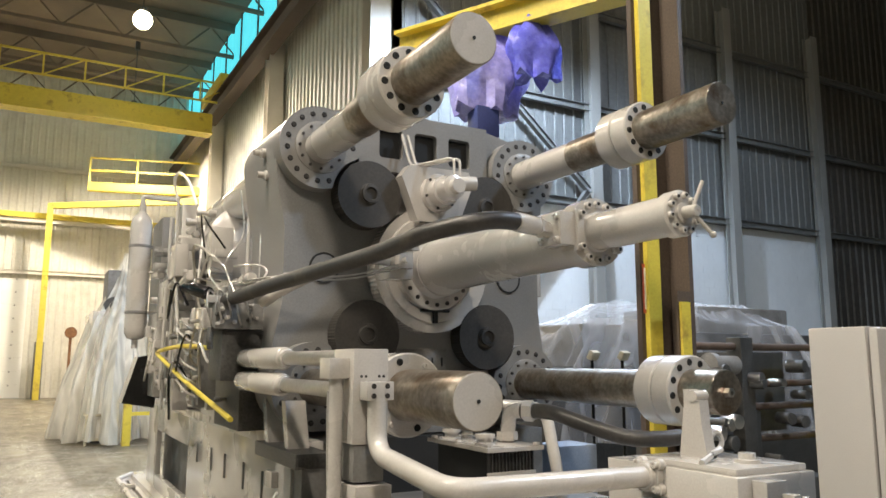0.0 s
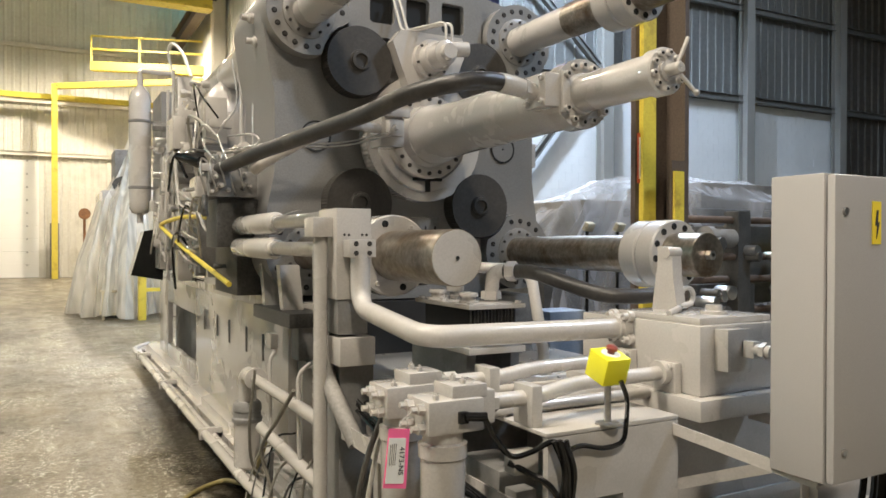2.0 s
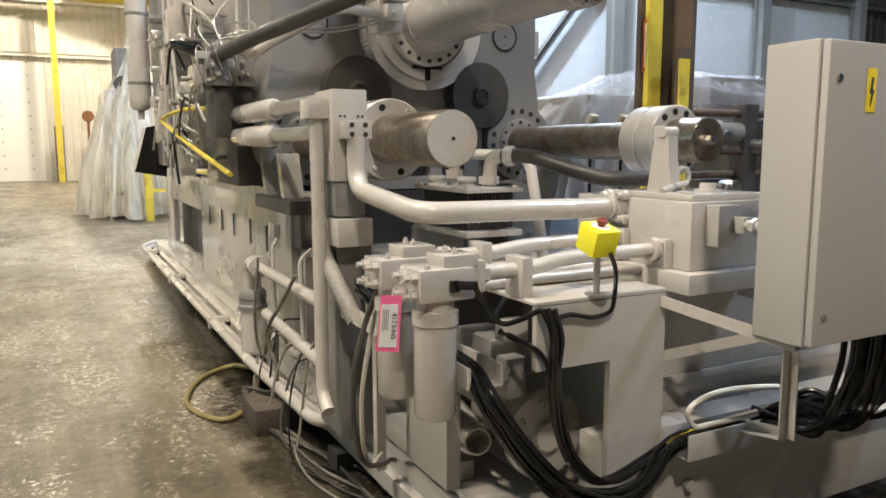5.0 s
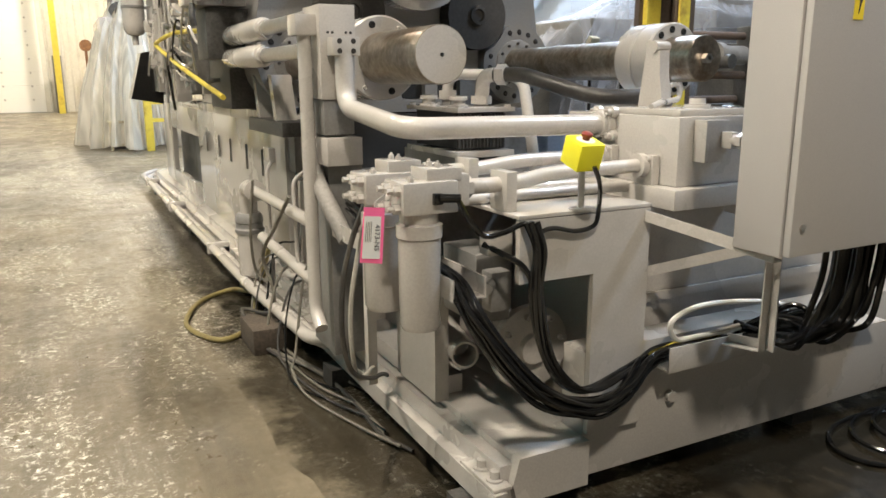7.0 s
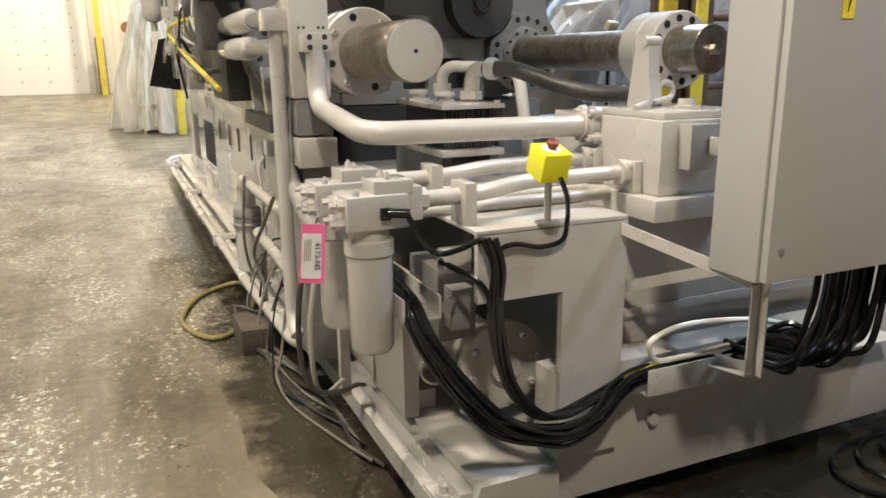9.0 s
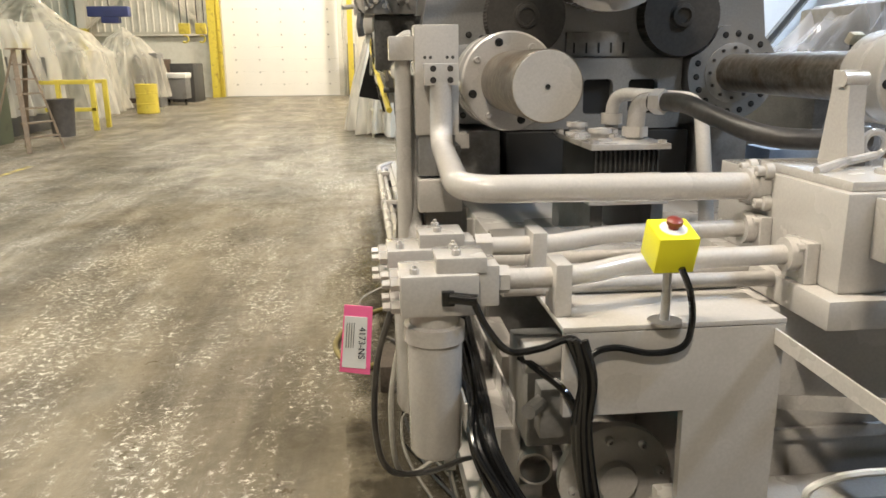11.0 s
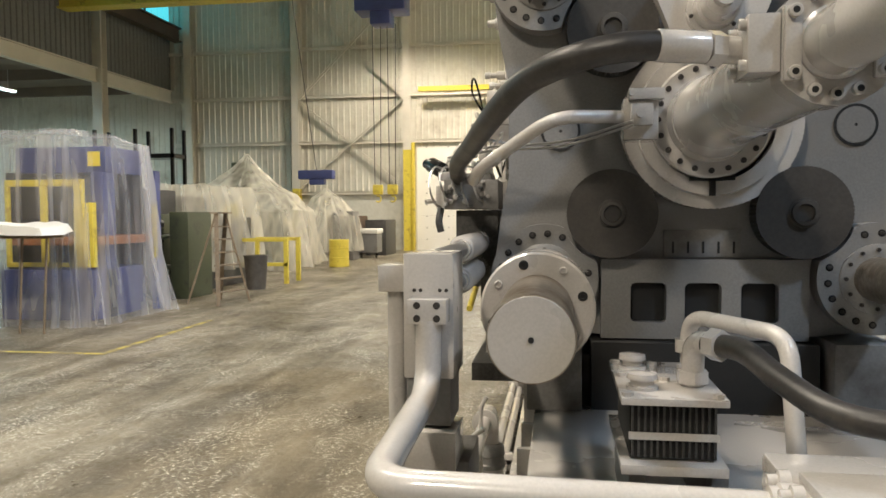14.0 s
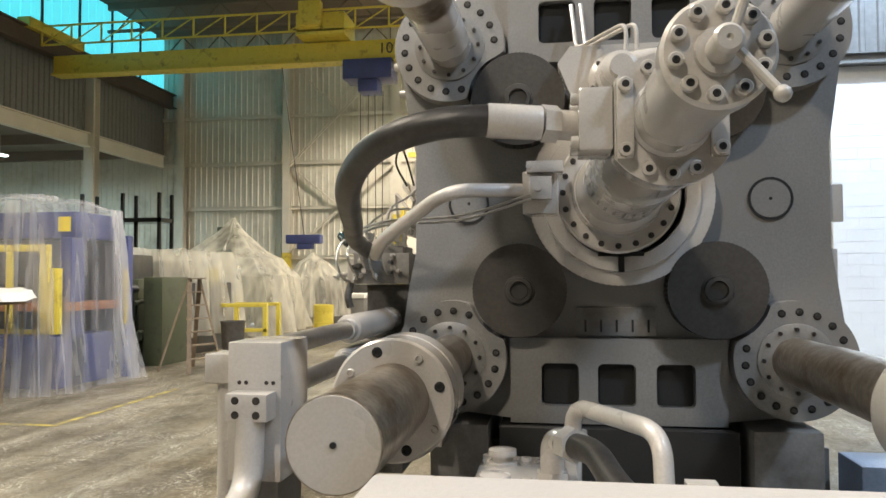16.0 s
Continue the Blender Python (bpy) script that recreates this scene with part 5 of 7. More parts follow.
for nm, dims, mat in (("manifold", (1.12, 1.425, 4.36, 4.74, 1.985, 2.15), DARK_AND_SHADED), ("mounting_plate", (1.18, 1.42, 4.42, 4.78, 1.66, 1.98), DARKMETAL),
                      ("pilot_valve", (1.06, 1.13, 4.45, 4.66, 1.99, 2.12), PAINT), ("end_cover", (1.08, 1.16, 4.40, 4.52, 2.15, 2.20), PAINT),
                      ("cover_block", (1.18, 1.38, 4.42, 4.70, 2.15, 2.19), DARK_AND_SHADED)):
    bm = B()
    box(bm, *dims, 0.006)
    part(nm, bm, mat, vs)
for x, y, z in ((1.16, 4.42, 2.19), (1.22, 4.40, 2.19), (1.30, 4.40, 2.19), (1.36, 4.42, 2.19), (1.20, 4.62, 2.19), (1.32, 4.62, 2.19)):
    bm = B()
    lathe(bm, (x, y, z), (0, 0, 1), [(0, 0.016), (0.02, 0.016), (0.022, 0.009), (0.035, 0.008), (0.035, 0)], 8)
    part("stud", bm, BRIGHT, vs)
for x, z in ((1.16, 2.03), (1.24, 2.03), (1.16, 2.11), (1.34, 2.07)):
    bm = B()
    lathe(bm, (x, 4.362, z), (0, -1, 0), [(0, 0.016), (0.015, 0.016), (0.017, 0.008), (0.03, 0.008), (0.03, 0)], 8)
    part("plug", bm, PAINT, vs)
bm = B()
sweep(bm, smooth_path([(1.10, 4.38, 1.99), (1.09, 4.36, 1.92), (1.10, 4.37, 1.86)], 4), 0.02, 8)
part("drain_cock", bm, DARKMETAL, vs)
bm = B()
sweep(bm, [(1.06, 4.55, 2.04), (0.99, 4.50, 2.03)], 0.014, 8)
part("lever", bm, BRIGHT, vs)
bm = B()
cyl(bm, (1.02, 4.90, 2.21), (0.94, 5.02, 2.25), 0.045, seg=16, bevel=0.006)
cyl(bm, (0.97, 4.97, 2.235), (0.90, 5.08, 2.26), 0.03, seg=12)
tagged(part("pressure_switch", bm, CABLE), "black cylindrical pressure switch on the valve stack", "switch")
for k, pts in enumerate((
        [(1.10, 4.70, 2.20), (1.06, 4.95, 2.32), (1.12, 5.3, 2.40), (1.35, 5.6, 2.42)],
        [(1.18, 4.60, 2.22), (1.12, 4.80, 2.36), (1.20, 5.2, 2.48), (1.40, 5.45, 2.46)],
        [(1.25, 4.62, 2.22), (1.22, 4.85, 2.44), (1.30, 5.1, 2.56), (1.42, 5.2, 2.75), (1.42, 5.35, 3.1)],
        [(1.30, 4.48, 2.22), (1.36, 4.42, 2.33), (1.41, 4.52, 2.40), (1.41, 4.75, 2.46), (1.36, 5.2, 2.50)])):
    bm = B()
    sweep(bm, smooth_path([(x - 0.05, y + 0.28, z - 0.03) for x, y, z in pts], 6), 0.0075, 8)
    tagged(part("hydraulic_tube", bm, BRIGHT), "thin bent grey hydraulic tube at the valve stack", "pipe", "hydraulic tubes")
for x, y0, y1, z, r in ((1.32, 5.0, 5.5, 2.34, 0.035), (1.24, 5.1, 5.7, 2.30, 0.03)):
    bm = B()
    cyl(bm, (x, y0, z), (x, y1, z), r, seg=16, bevel=0.006)
    cyl(bm, (x, y0 + 0.1, z), (x, y0 + 0.15, z), r * 1.4, seg=6)
    tagged(part("check_valve", bm, PAINT), "grey inline check valve", "valve", "check valves")
# plates and boxes further back
pick = random.Random(31)
for k in range(16):
    x, z, r = pick.uniform(1.09, 1.39), pick.uniform(2.0, 2.14), pick.uniform(0.010, 0.020)
    bm = B()
    if k % 2:
        lathe(bm, (x, 4.362, z), (0, -1, 0), [(0, r), (0.016, r), (0.018, r * 0.7), (0.04, r * 0.65), (0.042, r * 0.9), (0.055, r * 0.85), (0.056, 0)], 8)
    else:
        lathe(bm, (x, 4.40 + pick.uniform(0, 0.25), 2.185), (0, 0, 1), [(0, r), (0.02, r), (0.022, r * 0.6), (0.05, r * 0.6), (0.052, r), (0.075, r * 0.9), (0.076, 0)], 8)
    part("fitting", bm, (BRIGHT, PAINT, BRIGHT, DARKMETAL)[k % 4], vs)
for k in range(5):
    x, z = 1.10 + 0.06 * k, 2.0 + 0.03 * (k % 3)
    bm = B()
    sweep(bm, smooth_path([(x, 4.36, z), (x - 0.02, 4.28, z + 0.02), (x - 0.05, 4.27, z + 0.12), (x - 0.03, 4.34, 2.22), (x + 0.02, 4.42, 2.21)], 5), 0.006, 7)
    part("pilot_tube", bm, BRIGHT, vs)
vs.location += Vector((-0.075, 0.44, 0.0))
rear = thing("side_frame", (1.45, 7.0, 1.3), "grey press side frame with switch boxes and conduit", "machine frame")
for nm, dims, mat in (("yoke", (1.36, 1.62, 5.9, 6.7, 1.34, 2.72), PAINT), ("upright", (1.26, 1.40, 7.5, 7.9, 1.32, 3.3), PAINT), ("switch_box", (1.20, 1.36, 5.75, 5.92, 2.45, 2.80), PAINT),
                      ("terminal_box", (1.16, 1.27, 7.1, 7.5, 2.55, 2.85), PAINT), ("terminal_box", (1.22, 1.40, 8.0, 8.5, 2.2, 2.6), PAINT), ("lower_manifold", (1.24, 1.46, 4.9, 5.6, 1.34, 1.98), DARKMETAL),
                      ("side_manifold", (1.20, 1.40, 6.0, 6.3, 1.45, 2.1), DARK_AND_SHADED), ("rear_manifold", (1.24, 1.44, 8.6, 9.2, 1.4, 2.3), PAINT)):
    bm = B()
    box(bm, *dims, 0.008)
    part(nm, bm, mat, rear)
bm = B()
lathe(bm, (1.72, 6.9, 2.78), (0, -1, 0), [(0, 0.40), (0.3, 0.40), (0.34, 0.36), (0.4, 0.20)], 32)
part("cylinder_housing", bm, PAINT, rear)
for pts in ([(1.43, 5.2, 3.3), (1.43, 5.2, 2.3)], [(1.40, 5.45, 3.35), (1.40, 5.45, 2.2), (1.36, 5.4, 1.9)], [(1.22, 7.5, 3.35), (1.22, 7.5, 1.4)],
            [(1.24, 8.0, 3.25), (1.24, 8.0, 1.3)], [(1.20, 7.8, 2.5), (1.20, 7.9, 1.5)], [(1.18, 7.2, 2.55), (1.2, 7.0, 2.0), (1.25, 6.4, 1.7)]):
    bm = B()
    sweep(bm, rounded(pts, 0.1), 0.016, 8)
    part("conduit", bm, PAINT, rear)
for k in range(6):
    bm = B()
    z = 1.5 + k * 0.1
    sweep(bm, smooth_path([(1.22, 6.1, z), (1.14, 6.2, z + 0.05), (1.14, 6.6, z + 0.12), (1.22, 7.1, z + 0.1)], 5), 0.009, 6)
    part("tube", bm, BRIGHT if k % 2 else PAINT, rear)
bm = B()
sweep(bm, smooth_path([(1.24, 7.6, 3.30), (1.18, 7.55, 3.52), (1.2, 7.4, 3.58), (1.26, 7.2, 3.45), (1.30, 7.0, 3.2)], 6), 0.014, 10)
tagged(part("looped_tube", bm, WHITE), "white tube looped over the press side", "hose")
bm = B()
sweep(bm, smooth_path([(1.20, 5.7, 1.88), (1.14, 6.3, 1.90), (1.12, 7.0, 1.89), (1.12, 7.6, 1.86), (1.12, 7.3, 1.80), (1.14, 6.2, 1.62), (1.18, 4.85, 1.42)], 8), 0.018, 10)
tagged(part("yellow_hose", bm, YELLOW), "yellow air hose draped down the press side", "hose")
bot = thing("gas_bottle", (1.12, 9.4, 2.0), "tall grey nitrogen accumulator bottle in clamp bands", "accumulator")
bm = B()
lathe(bm, (1.12, 9.4, 2.02), (0, 0, 1), [(0, 0.04), (0.02, 0.09), (0.07, 0.118), (0.15, 0.122), (1.36, 0.122), (1.44, 0.10), (1.50, 0.05), (1.52, 0.036), (1.64, 0.036)], 32)
part("bottle", bm, PAINT, bot)
for z in (2.32, 3.1):
    bm = B()
    lathe(bm, (1.12, 9.4, z), (0, 0, 1), [(0, 0.125), (0.005, 0.129), (0.03, 0.129), (0.035, 0.125)], 32)
    box(bm, 1.2, 1.42, 9.36, 9.44, z, z + 0.03)
    part("clamp_band", bm, DARK_AND_SHADED, bot)
bm = B()
sweep(bm, rounded([(1.12, 9.4, 3.64), (1.12, 9.4, 3.72), (1.5, 9.4, 3.72)], 0.05), 0.03, 10)
part("gas_line", bm, PAINT, bot)
bm = B()
cyl(bm, (1.12, 9.4, 2.03), (1.12, 9.4, 1.92), 0.035, seg=12)
part("valve", bm, PAINT, bot)
bm = B()
prism(bm, [(0.98, 1.32), (1.32, 1.26), (1.34, 1.55), (1.22, 1.84), (1.12, 1.82)], "y", 9.0, 9.35)
tagged(part("draped_cover", bm, CABLE), "black rubber cover draped beside the press", "cover")
for k in range(64):
    y, z = rnd.uniform(5.0, 9.0), rnd.uniform(1.42, 3.0)
    x = 1.23 + rnd.uniform(-0.04, 0.05)
    bm = B()
    r = rnd.uniform(0.02, 0.05)
    if k % 3 == 0:
        box(bm, x - 0.05, x + 0.12, y, y + r * 3, z, z + r * 2.4, 0.005)
    elif k % 3 == 1:
        lathe(bm, (x + 0.1, y, z), (-1, 0, 0), [(0, r), (0.06, r), (0.065, r * 0.6), (0.11, r * 0.6), (0.115, r * 0.8), (0.15, r * 0.7)], 10)
    else:
        cyl(bm, (x, y, z), (x + rnd.uniform(-0.02, 0.02), y - rnd.uniform(0.1, 0.3), z + rnd.uniform(-0.04, 0.04)), r * 0.8, seg=10, bevel=0.004)
    part("fitting", bm, (PAINT, DARK_AND_SHADED, PAINT, BRIGHT)[k % 4], rear)
for k in range(12):
    y, z = rnd.uniform(5.2, 8.2), rnd.uniform(1.5, 2.6)
    bm = B()
    sweep(bm, smooth_path([(1.22, y, z), (1.13, y + 0.1, z + rnd.uniform(0, 0.2)), (1.12, y + 0.4, z + rnd.uniform(-0.3, 0.3)), (1.22, y + rnd.uniform(0.5, 1.0), z + rnd.uniform(-0.4, 0.5))], 6), rnd.uniform(0.007, 0.014), 6)
    part("signal_lead", bm, (GREYCABLE, CABLE, PAINT)[k % 3], rear)

# low pipes along the floor
for x, z, lab in ((1.29, 0.165, "a"), (1.225, 0.20, "b")):
    fp = thing("floor_pipe", (x, 7.5, 0.1), "long grey pipe running along the skid near the floor", "pipe", "floor pipes")
    bm = B()
    sweep(bm, rounded([(x + 0.2, 11.3, z + 0.05), (x, 11.2, z), (x, 4.6, z), (x + 0.03, 3.4, z + 0.02), (x + 0.1, 3.1, z + 0.1)], 0.1), 0.036, 14)
    part("tube", bm, PAINT, fp)
    for y in (5.9, 8.2, 10.4):
        bm = B()
        box(bm, x - 0.045, 1.36, y, y + 0.06, z - 0.045, z + 0.045, 0.01)
        part("pipe_saddle", bm, PAINT, fp)
st = thing("suction_strainer", (1.30, 4.8, 0.3), "grey vertical strainer with ribbed rubber sleeve", "filter")
bm = B()
lathe(bm, (1.29, 4.82, 0.22), (0, 0, 1), [(0, 0.07), (0.02, 0.085), (0.33, 0.085), (0.33, 0.05)], 24)
part("body", bm, PAINT, st)
bm = B()
lathe(bm, (1.29, 4.82, 0.52), (0, 0, 1), [(0, 0.08), (0.005, 0.096), (0.03, 0.098), (0.04, 0.090), (0.07, 0.088), (0.08, 0.094), (0.12, 0.090), (0.14, 0.074)], 24)
part("rubber_sleeve", bm, DARK_AND_SHADED, st, "ribbed grey rubber sleeve")
bm = B()
sweep(bm, rounded([(1.29, 4.82, 0.64), (1.29, 4.81, 0.84), (1.29, 4.62, 0.835)], 0.11, 8), 0.060, 18)
cyl(bm, (1.29, 4.64, 0.835), (1.29, 4.59, 0.835), 0.070, seg=20, bevel=0.004)
part("elbow", bm, PAINT, st)
bm = B()
sweep(bm, rounded([(1.29, 4.82, 0.74), (1.29, 4.80, 0.84), (1.29, 4.5, 0.835), (1.30, 3.2, 0.825)], 0.08), 0.035, 14)
part("upper_pipe", bm, PAINT, st)
bm = B()
sweep(bm, rounded([(1.30, 4.5, 0.55), (1.31, 3.3, 0.50)], 0.08), 0.035, 14)
tagged(part("low_pipe", bm, PAINT), "grey return pipe low beside the skid", "pipe")
for k in (0, 2):
    bm = B()
    sweep(bm, rounded([(1.33 + 0.02 * k, 4.3 - 0.28 * k, 1.05), (1.30, 4.3 - 0.28 * k, 1.0), (1.30, 4.28 - 0.28 * k, 0.55), (1.36, 4.25 - 0.28 * k, 0.40)], 0.06), 0.011, 10)
    tagged(part("riser_tube", bm, PAINT), "thin grey riser tube on the skid side", "pipe", "riser tubes")
bm = B()
box(bm, 1.06, 1.34, 3.85, 4.2, 0.0, 0.15, 0.01)
tagged(part("timber_block", bm, material("dark_timber", (0.07, 0.055, 0.042), 0.8, vary=0.3, scale=9, bump=0.3)), "dark weathered timber block on the floor", "block")


# ---------------------------------------------------------------- cables
def strand(name, pts, r, mat, label, category="cable", group="", steps=7, seg=7):
    bm = B()
    sweep(bm, smooth_path(pts, steps), r, seg)
    return tagged(part(name, bm, mat), label, category, group)


rnd = random.Random(7)


def jig(p, a):
    return (p[0] + rnd.uniform(-a, a), p[1] + rnd.uniform(-a, a), p[2] + rnd.uniform(-a, a))


main = [(1.31, 2.85, 1.0), (1.30, 2.4, 0.93), (1.28, 2.0, 0.91), (1.265, 1.80, 0.90), (1.275, 1.70, 0.82), (1.36, 1.64, 0.68), (1.49, 1.62, 0.545), (1.68, 1.62, 0.47), (1.82, 1.63, 0.50), (1.93, 1.66, 0.56), (2.07, 1.70, 0.575), (2.35, 1.72, 0.56)]
for k in range(20):
    off = (rnd.uniform(-0.028, 0.028), rnd.uniform(-0.03, 0.03), rnd.uniform(-0.028, 0.028))
    strand("control_cable", [jig((p[0] + off[0], p[1] + off[1] * 0.7, p[2] + off[2]), 0.007) for p in main], 0.0075, CABLE, "glossy black control cable sagging to the tray", group="front cable bundle")
fall = [(1.48, 1.70, 1.10), (1.505, 1.69, 1.01), (1.50, 1.69, 0.87), (1.525, 1.68, 0.68), (1.60, 1.66, 0.56), (1.70, 1.65, 0.52), (1.85, 1.66, 0.55), (2.05, 1.71, 0.59)]
for k in range(6):
    off = (rnd.uniform(-0.018, 0.018), rnd.uniform(-0.012, 0.012), 0)
    strand("control_cable", [jig((p[0] + off[0], p[1] + off[1], p[2]), 0.005) for p in fall], 0.0085, CABLE, "glossy black control cable hanging down the tank front", group="front cable bundle")
strand("plug_lead", [(1.25, 1.765, 1.183), (1.28, 1.75, 1.12), (1.33, 1.74, 1.065), (1.40, 1.735, 1.07), (1.48, 1.73, 1.09), (1.51, 1.70, 1.02), (1.50, 1.69, 0.9)], 0.009, CABLE, "black lead from the filter plug")
strand("stop_lead", [(1.71, 1.70, 1.26), (1.735, 1.70, 1.20), (1.755, 1.725, 1.12), (1.735, 1.72, 1.065), (1.66, 1.72, 1.052), (1.57, 1.72, 1.07), (1.51, 1.71, 1.05), (1.50, 1.70, 0.95)], 0.008, CABLE, "black lead of the emergency stop")
strand("valve_lead", [(1.37, 1.82, 1.02), (1.42, 1.78, 0.99), (1.47, 1.73, 0.95), (1.505, 1.70, 0.85), (1.52, 1.69, 0.72)], 0.010, CABLE, "black lead along the pump valve")
for k in range(22):
    x = 2.36 + rnd.uniform(0, 0.26)
    y = 1.30 + rnd.uniform(-0.04, 0.06)
    low = 0.68 - rnd.uniform(0.0, 0.12)
    strand("supply_cable", [(x, y, 1.035), (x + 0.03, y + 0.03, 0.88), jig((x + 0.05, y + 0.08, 0.72), 0.02), jig((x + 0.09, 1.50, low), 0.02), jig((x + 0.06, 1.60, low + 0.01), 0.02), (max(x - 0.02, 2.42), 1.71, 0.57 + rnd.uniform(0, 0.06))],
           0.011, CABLE, "thick glossy black cable under the cabinet", group="cabinet cables")
strand("white_lead", [(2.75, 1.66, 0.64), (2.5, 1.66, 0.71), (2.2, 1.66, 0.74), (2.06, 1.67, 0.70), (2.10, 1.69, 0.62), (2.22, 1.69, 0.61), (2.6, 1.69, 0.61)], 0.010, WHITE, "white cable looped on the tray", steps=9)
strand("yellow_lead", [(1.96, 1.68, 0.575), (2.04, 1.69, 0.595), (2.2, 1.70, 0.60), (2.34, 1.71, 0.60)], 0.010, YELLOW, "yellow lead lying in the tray")
strand("white_lead", [(2.06, 1.70, 0.60), (2.3, 1.69, 0.615), (2.5, 1.68, 0.63)], 0.009, GREYCABLE, "pale cable lying in the tray")
strand("air_hose", [(1.36, 4.6, 0.45), (1.33, 4.9, 0.10), (1.22, 5.25, 0.02), (0.95, 5.02, 0.02), (0.80, 4.55, 0.02), (0.92, 4.18, 0.02), (1.10, 4.28, 0.02), (1.27, 4.7, 0.04), (1.32, 5.0, 0.25), (1.30, 5.1, 0.5)], 0.017, material("hose_olive", (0.22, 0.18, 0.07), 0.45, vary=0.15, bump=0.05), "olive yellow air hose coiled on the floor", "hose", steps=9, seg=10)
for k, pts in enumerate((
        [(1.26, 4.1, 0.5), (1.22, 4.05, 0.2), (1.12, 4.22, 0.17), (1.08, 4.2, 0.16), (1.14, 3.85, 0.03), (1.28, 3.5, 0.02), (1.42, 3.1, 0.03), (1.40, 2.8, 0.06)],
        [(1.05, 4.3, 0.02), (1.18, 3.80, 0.02), (1.30, 3.40, 0.02), (1.33, 3.1, 0.02), (1.34, 2.6, 0.02)],
        [(1.25, 3.65, 0.93), (1.22, 3.85, 0.74), (1.2, 4.1, 0.52), (1.24, 4.05, 0.30), (1.22, 3.98, 0.04), (1.3, 3.4, 0.02)],
        [(1.2, 4.25, 0.95), (1.18, 4.3, 0.6), (1.22, 4.35, 0.35), (1.3, 4.2, 0.3)],
        [(1.30, 3.5, 0.02), (1.32, 3.2, 0.03), (1.33, 2.9, 0.02), (1.32, 2.6, 0.02), (1.38, 2.4, 0.02)])):
    strand("trailing_cable", pts, 0.011 if k < 3 else 0.009, RUBBER if k in (0, 4) else GRIMY, "grimy cable trailing over the floor beside the skid", group="trailing cables", steps=8)
for k in range(7):
    y = 4.5 - 0.16 * k
    z = rnd.uniform(0.3, 0.6)
    pts = [(1.45, y + 0.1, z), (1.30, y + 0.03, z - 0.02), (1.2, y - 0.05, rnd.uniform(0.12, 0.3)), jig((1.16, y - 0.15, 0.05), 0.02), (1.16 + rnd.uniform(-0.06, 0.06), y - 0.4, 0.014), (1.27 + rnd.uniform(-0.04, 0.04), y - 0.8, 0.014), (1.34, y - 1.1, 0.014 + 0.003 * k)]
    strand("trailing_cable", pts, rnd.uniform(0.005, 0.008), (GRIMY, RUBBER, CABLE)[k % 3], "grimy cable trailing over the floor beside the skid", group="trailing cables", steps=7)
strand("drip_tube", [(1.12, 2.20, 1.12), (1.07, 2.2, 1.0), (1.03, 2.2, 0.85), (1.02, 2.2, 0.65), (1.06, 2.22, 0.5), (1.2, 2.4, 0.38), (1.33, 2.6, 0.30), (1.42, 2.75, 0.22)], 0.010, RUBBER, "grey tube hanging from the rear filter", "hose")
strand("drip_tube", [(1.14, 2.22, 1.12), (1.11, 2.25, 0.95), (1.07, 2.25, 0.7), (1.10, 2.28, 0.45), (1.25, 2.5, 0.38)], 0.009, GREYCABLE, "grey tube hanging from the rear filter", "hose")
for k in range(4):
    a = k * 0.9
    pts = [(3.3 + 0.35 * math.cos(a + t * 0.7) + 0.15 * k, 1.55 + 0.22 * math.sin(a + t * 0.7), 0.014 + 0.006 * k) for t in range(8)]
    strand("floor_cable", pts, 0.011, CABLE, "black cable coiled on the wet floor", group="floor cables")

ch = thing("cable_channel", (1.29, 2.3, 0.8), "grey steel cable channel beside the tank", "tray")
for nm, dims in (("channel_floor", (1.23, 1.35, 1.76, 2.9, 0.860, 0.866)), ("channel_side", (1.23, 1.236, 1.76, 2.9, 0.866, 0.93)), ("channel_side", (1.344, 1.35, 1.76, 2.9, 0.866, 0.93)), ("channel_leg", (1.27, 1.31, 2.6, 2.64, 0.26, 0.86))):
    bm = B()
    box(bm, *dims)
    part(nm, bm, PAINT, ch, smooth=False)

# pink tag
tag = thing("hang_tag", (0.985, 1.79, 1.0), "bright pink hang tag with a white printed label", "tag")
bm = B()
quad = [(0.958, 1.178), (1.022, 1.170), (1.010, 1.004), (0.940, 1.016)]
prism(bm, quad, "y", 1.788, 1.790)
part("card", bm, PINK, tag, smooth=False)
bm = B()
prism(bm, [(0.958, 1.152), (1.009, 1.146), (1.001, 1.020), (0.946, 1.028)], "y", 1.7855, 1.7872)
part("label_sheet", bm, WHITE, tag, smooth=False)
bm = B()
sweep(bm, smooth_path([(0.99, 1.789, 1.170), (1.0, 1.80, 1.19), (1.05, 1.83, 1.205), (1.08, 1.84, 1.20)], 4), 0.0015, 5)
part("string", bm, GREYCABLE, tag)
for k in range(4):
    bm = B()
    u = 0.962 + k * 0.0055
    prism(bm, [(u, 1.135), (u + 0.0013, 1.135), (u - 0.004, 1.075), (u - 0.0053, 1.075)], "y", 1.7840, 1.7850)
    part("print_line", bm, INK, tag, smooth=False)


def flat_text(name, words, size, m, mat, parent, thick=0.0004):
    """Lettering in the built-in font, turned into a mesh under parent."""
    cu = bpy.data.curves.new(name, "FONT")
    cu.body, cu.size, cu.extrude, cu.align_x, cu.align_y = words, size, thick, "CENTER", "CENTER"
    tmp = bpy.data.objects.new(name, cu)
    me = bpy.data.meshes.new_from_object(tmp)
    bpy.data.objects.remove(tmp)
    me.materials.append(mat)
    ob = new(name, me)
    ob.parent = parent
    loc = m.copy()
    loc.translation = m.translation - world_of(parent)
    ob.matrix_basis = loc
    return ob


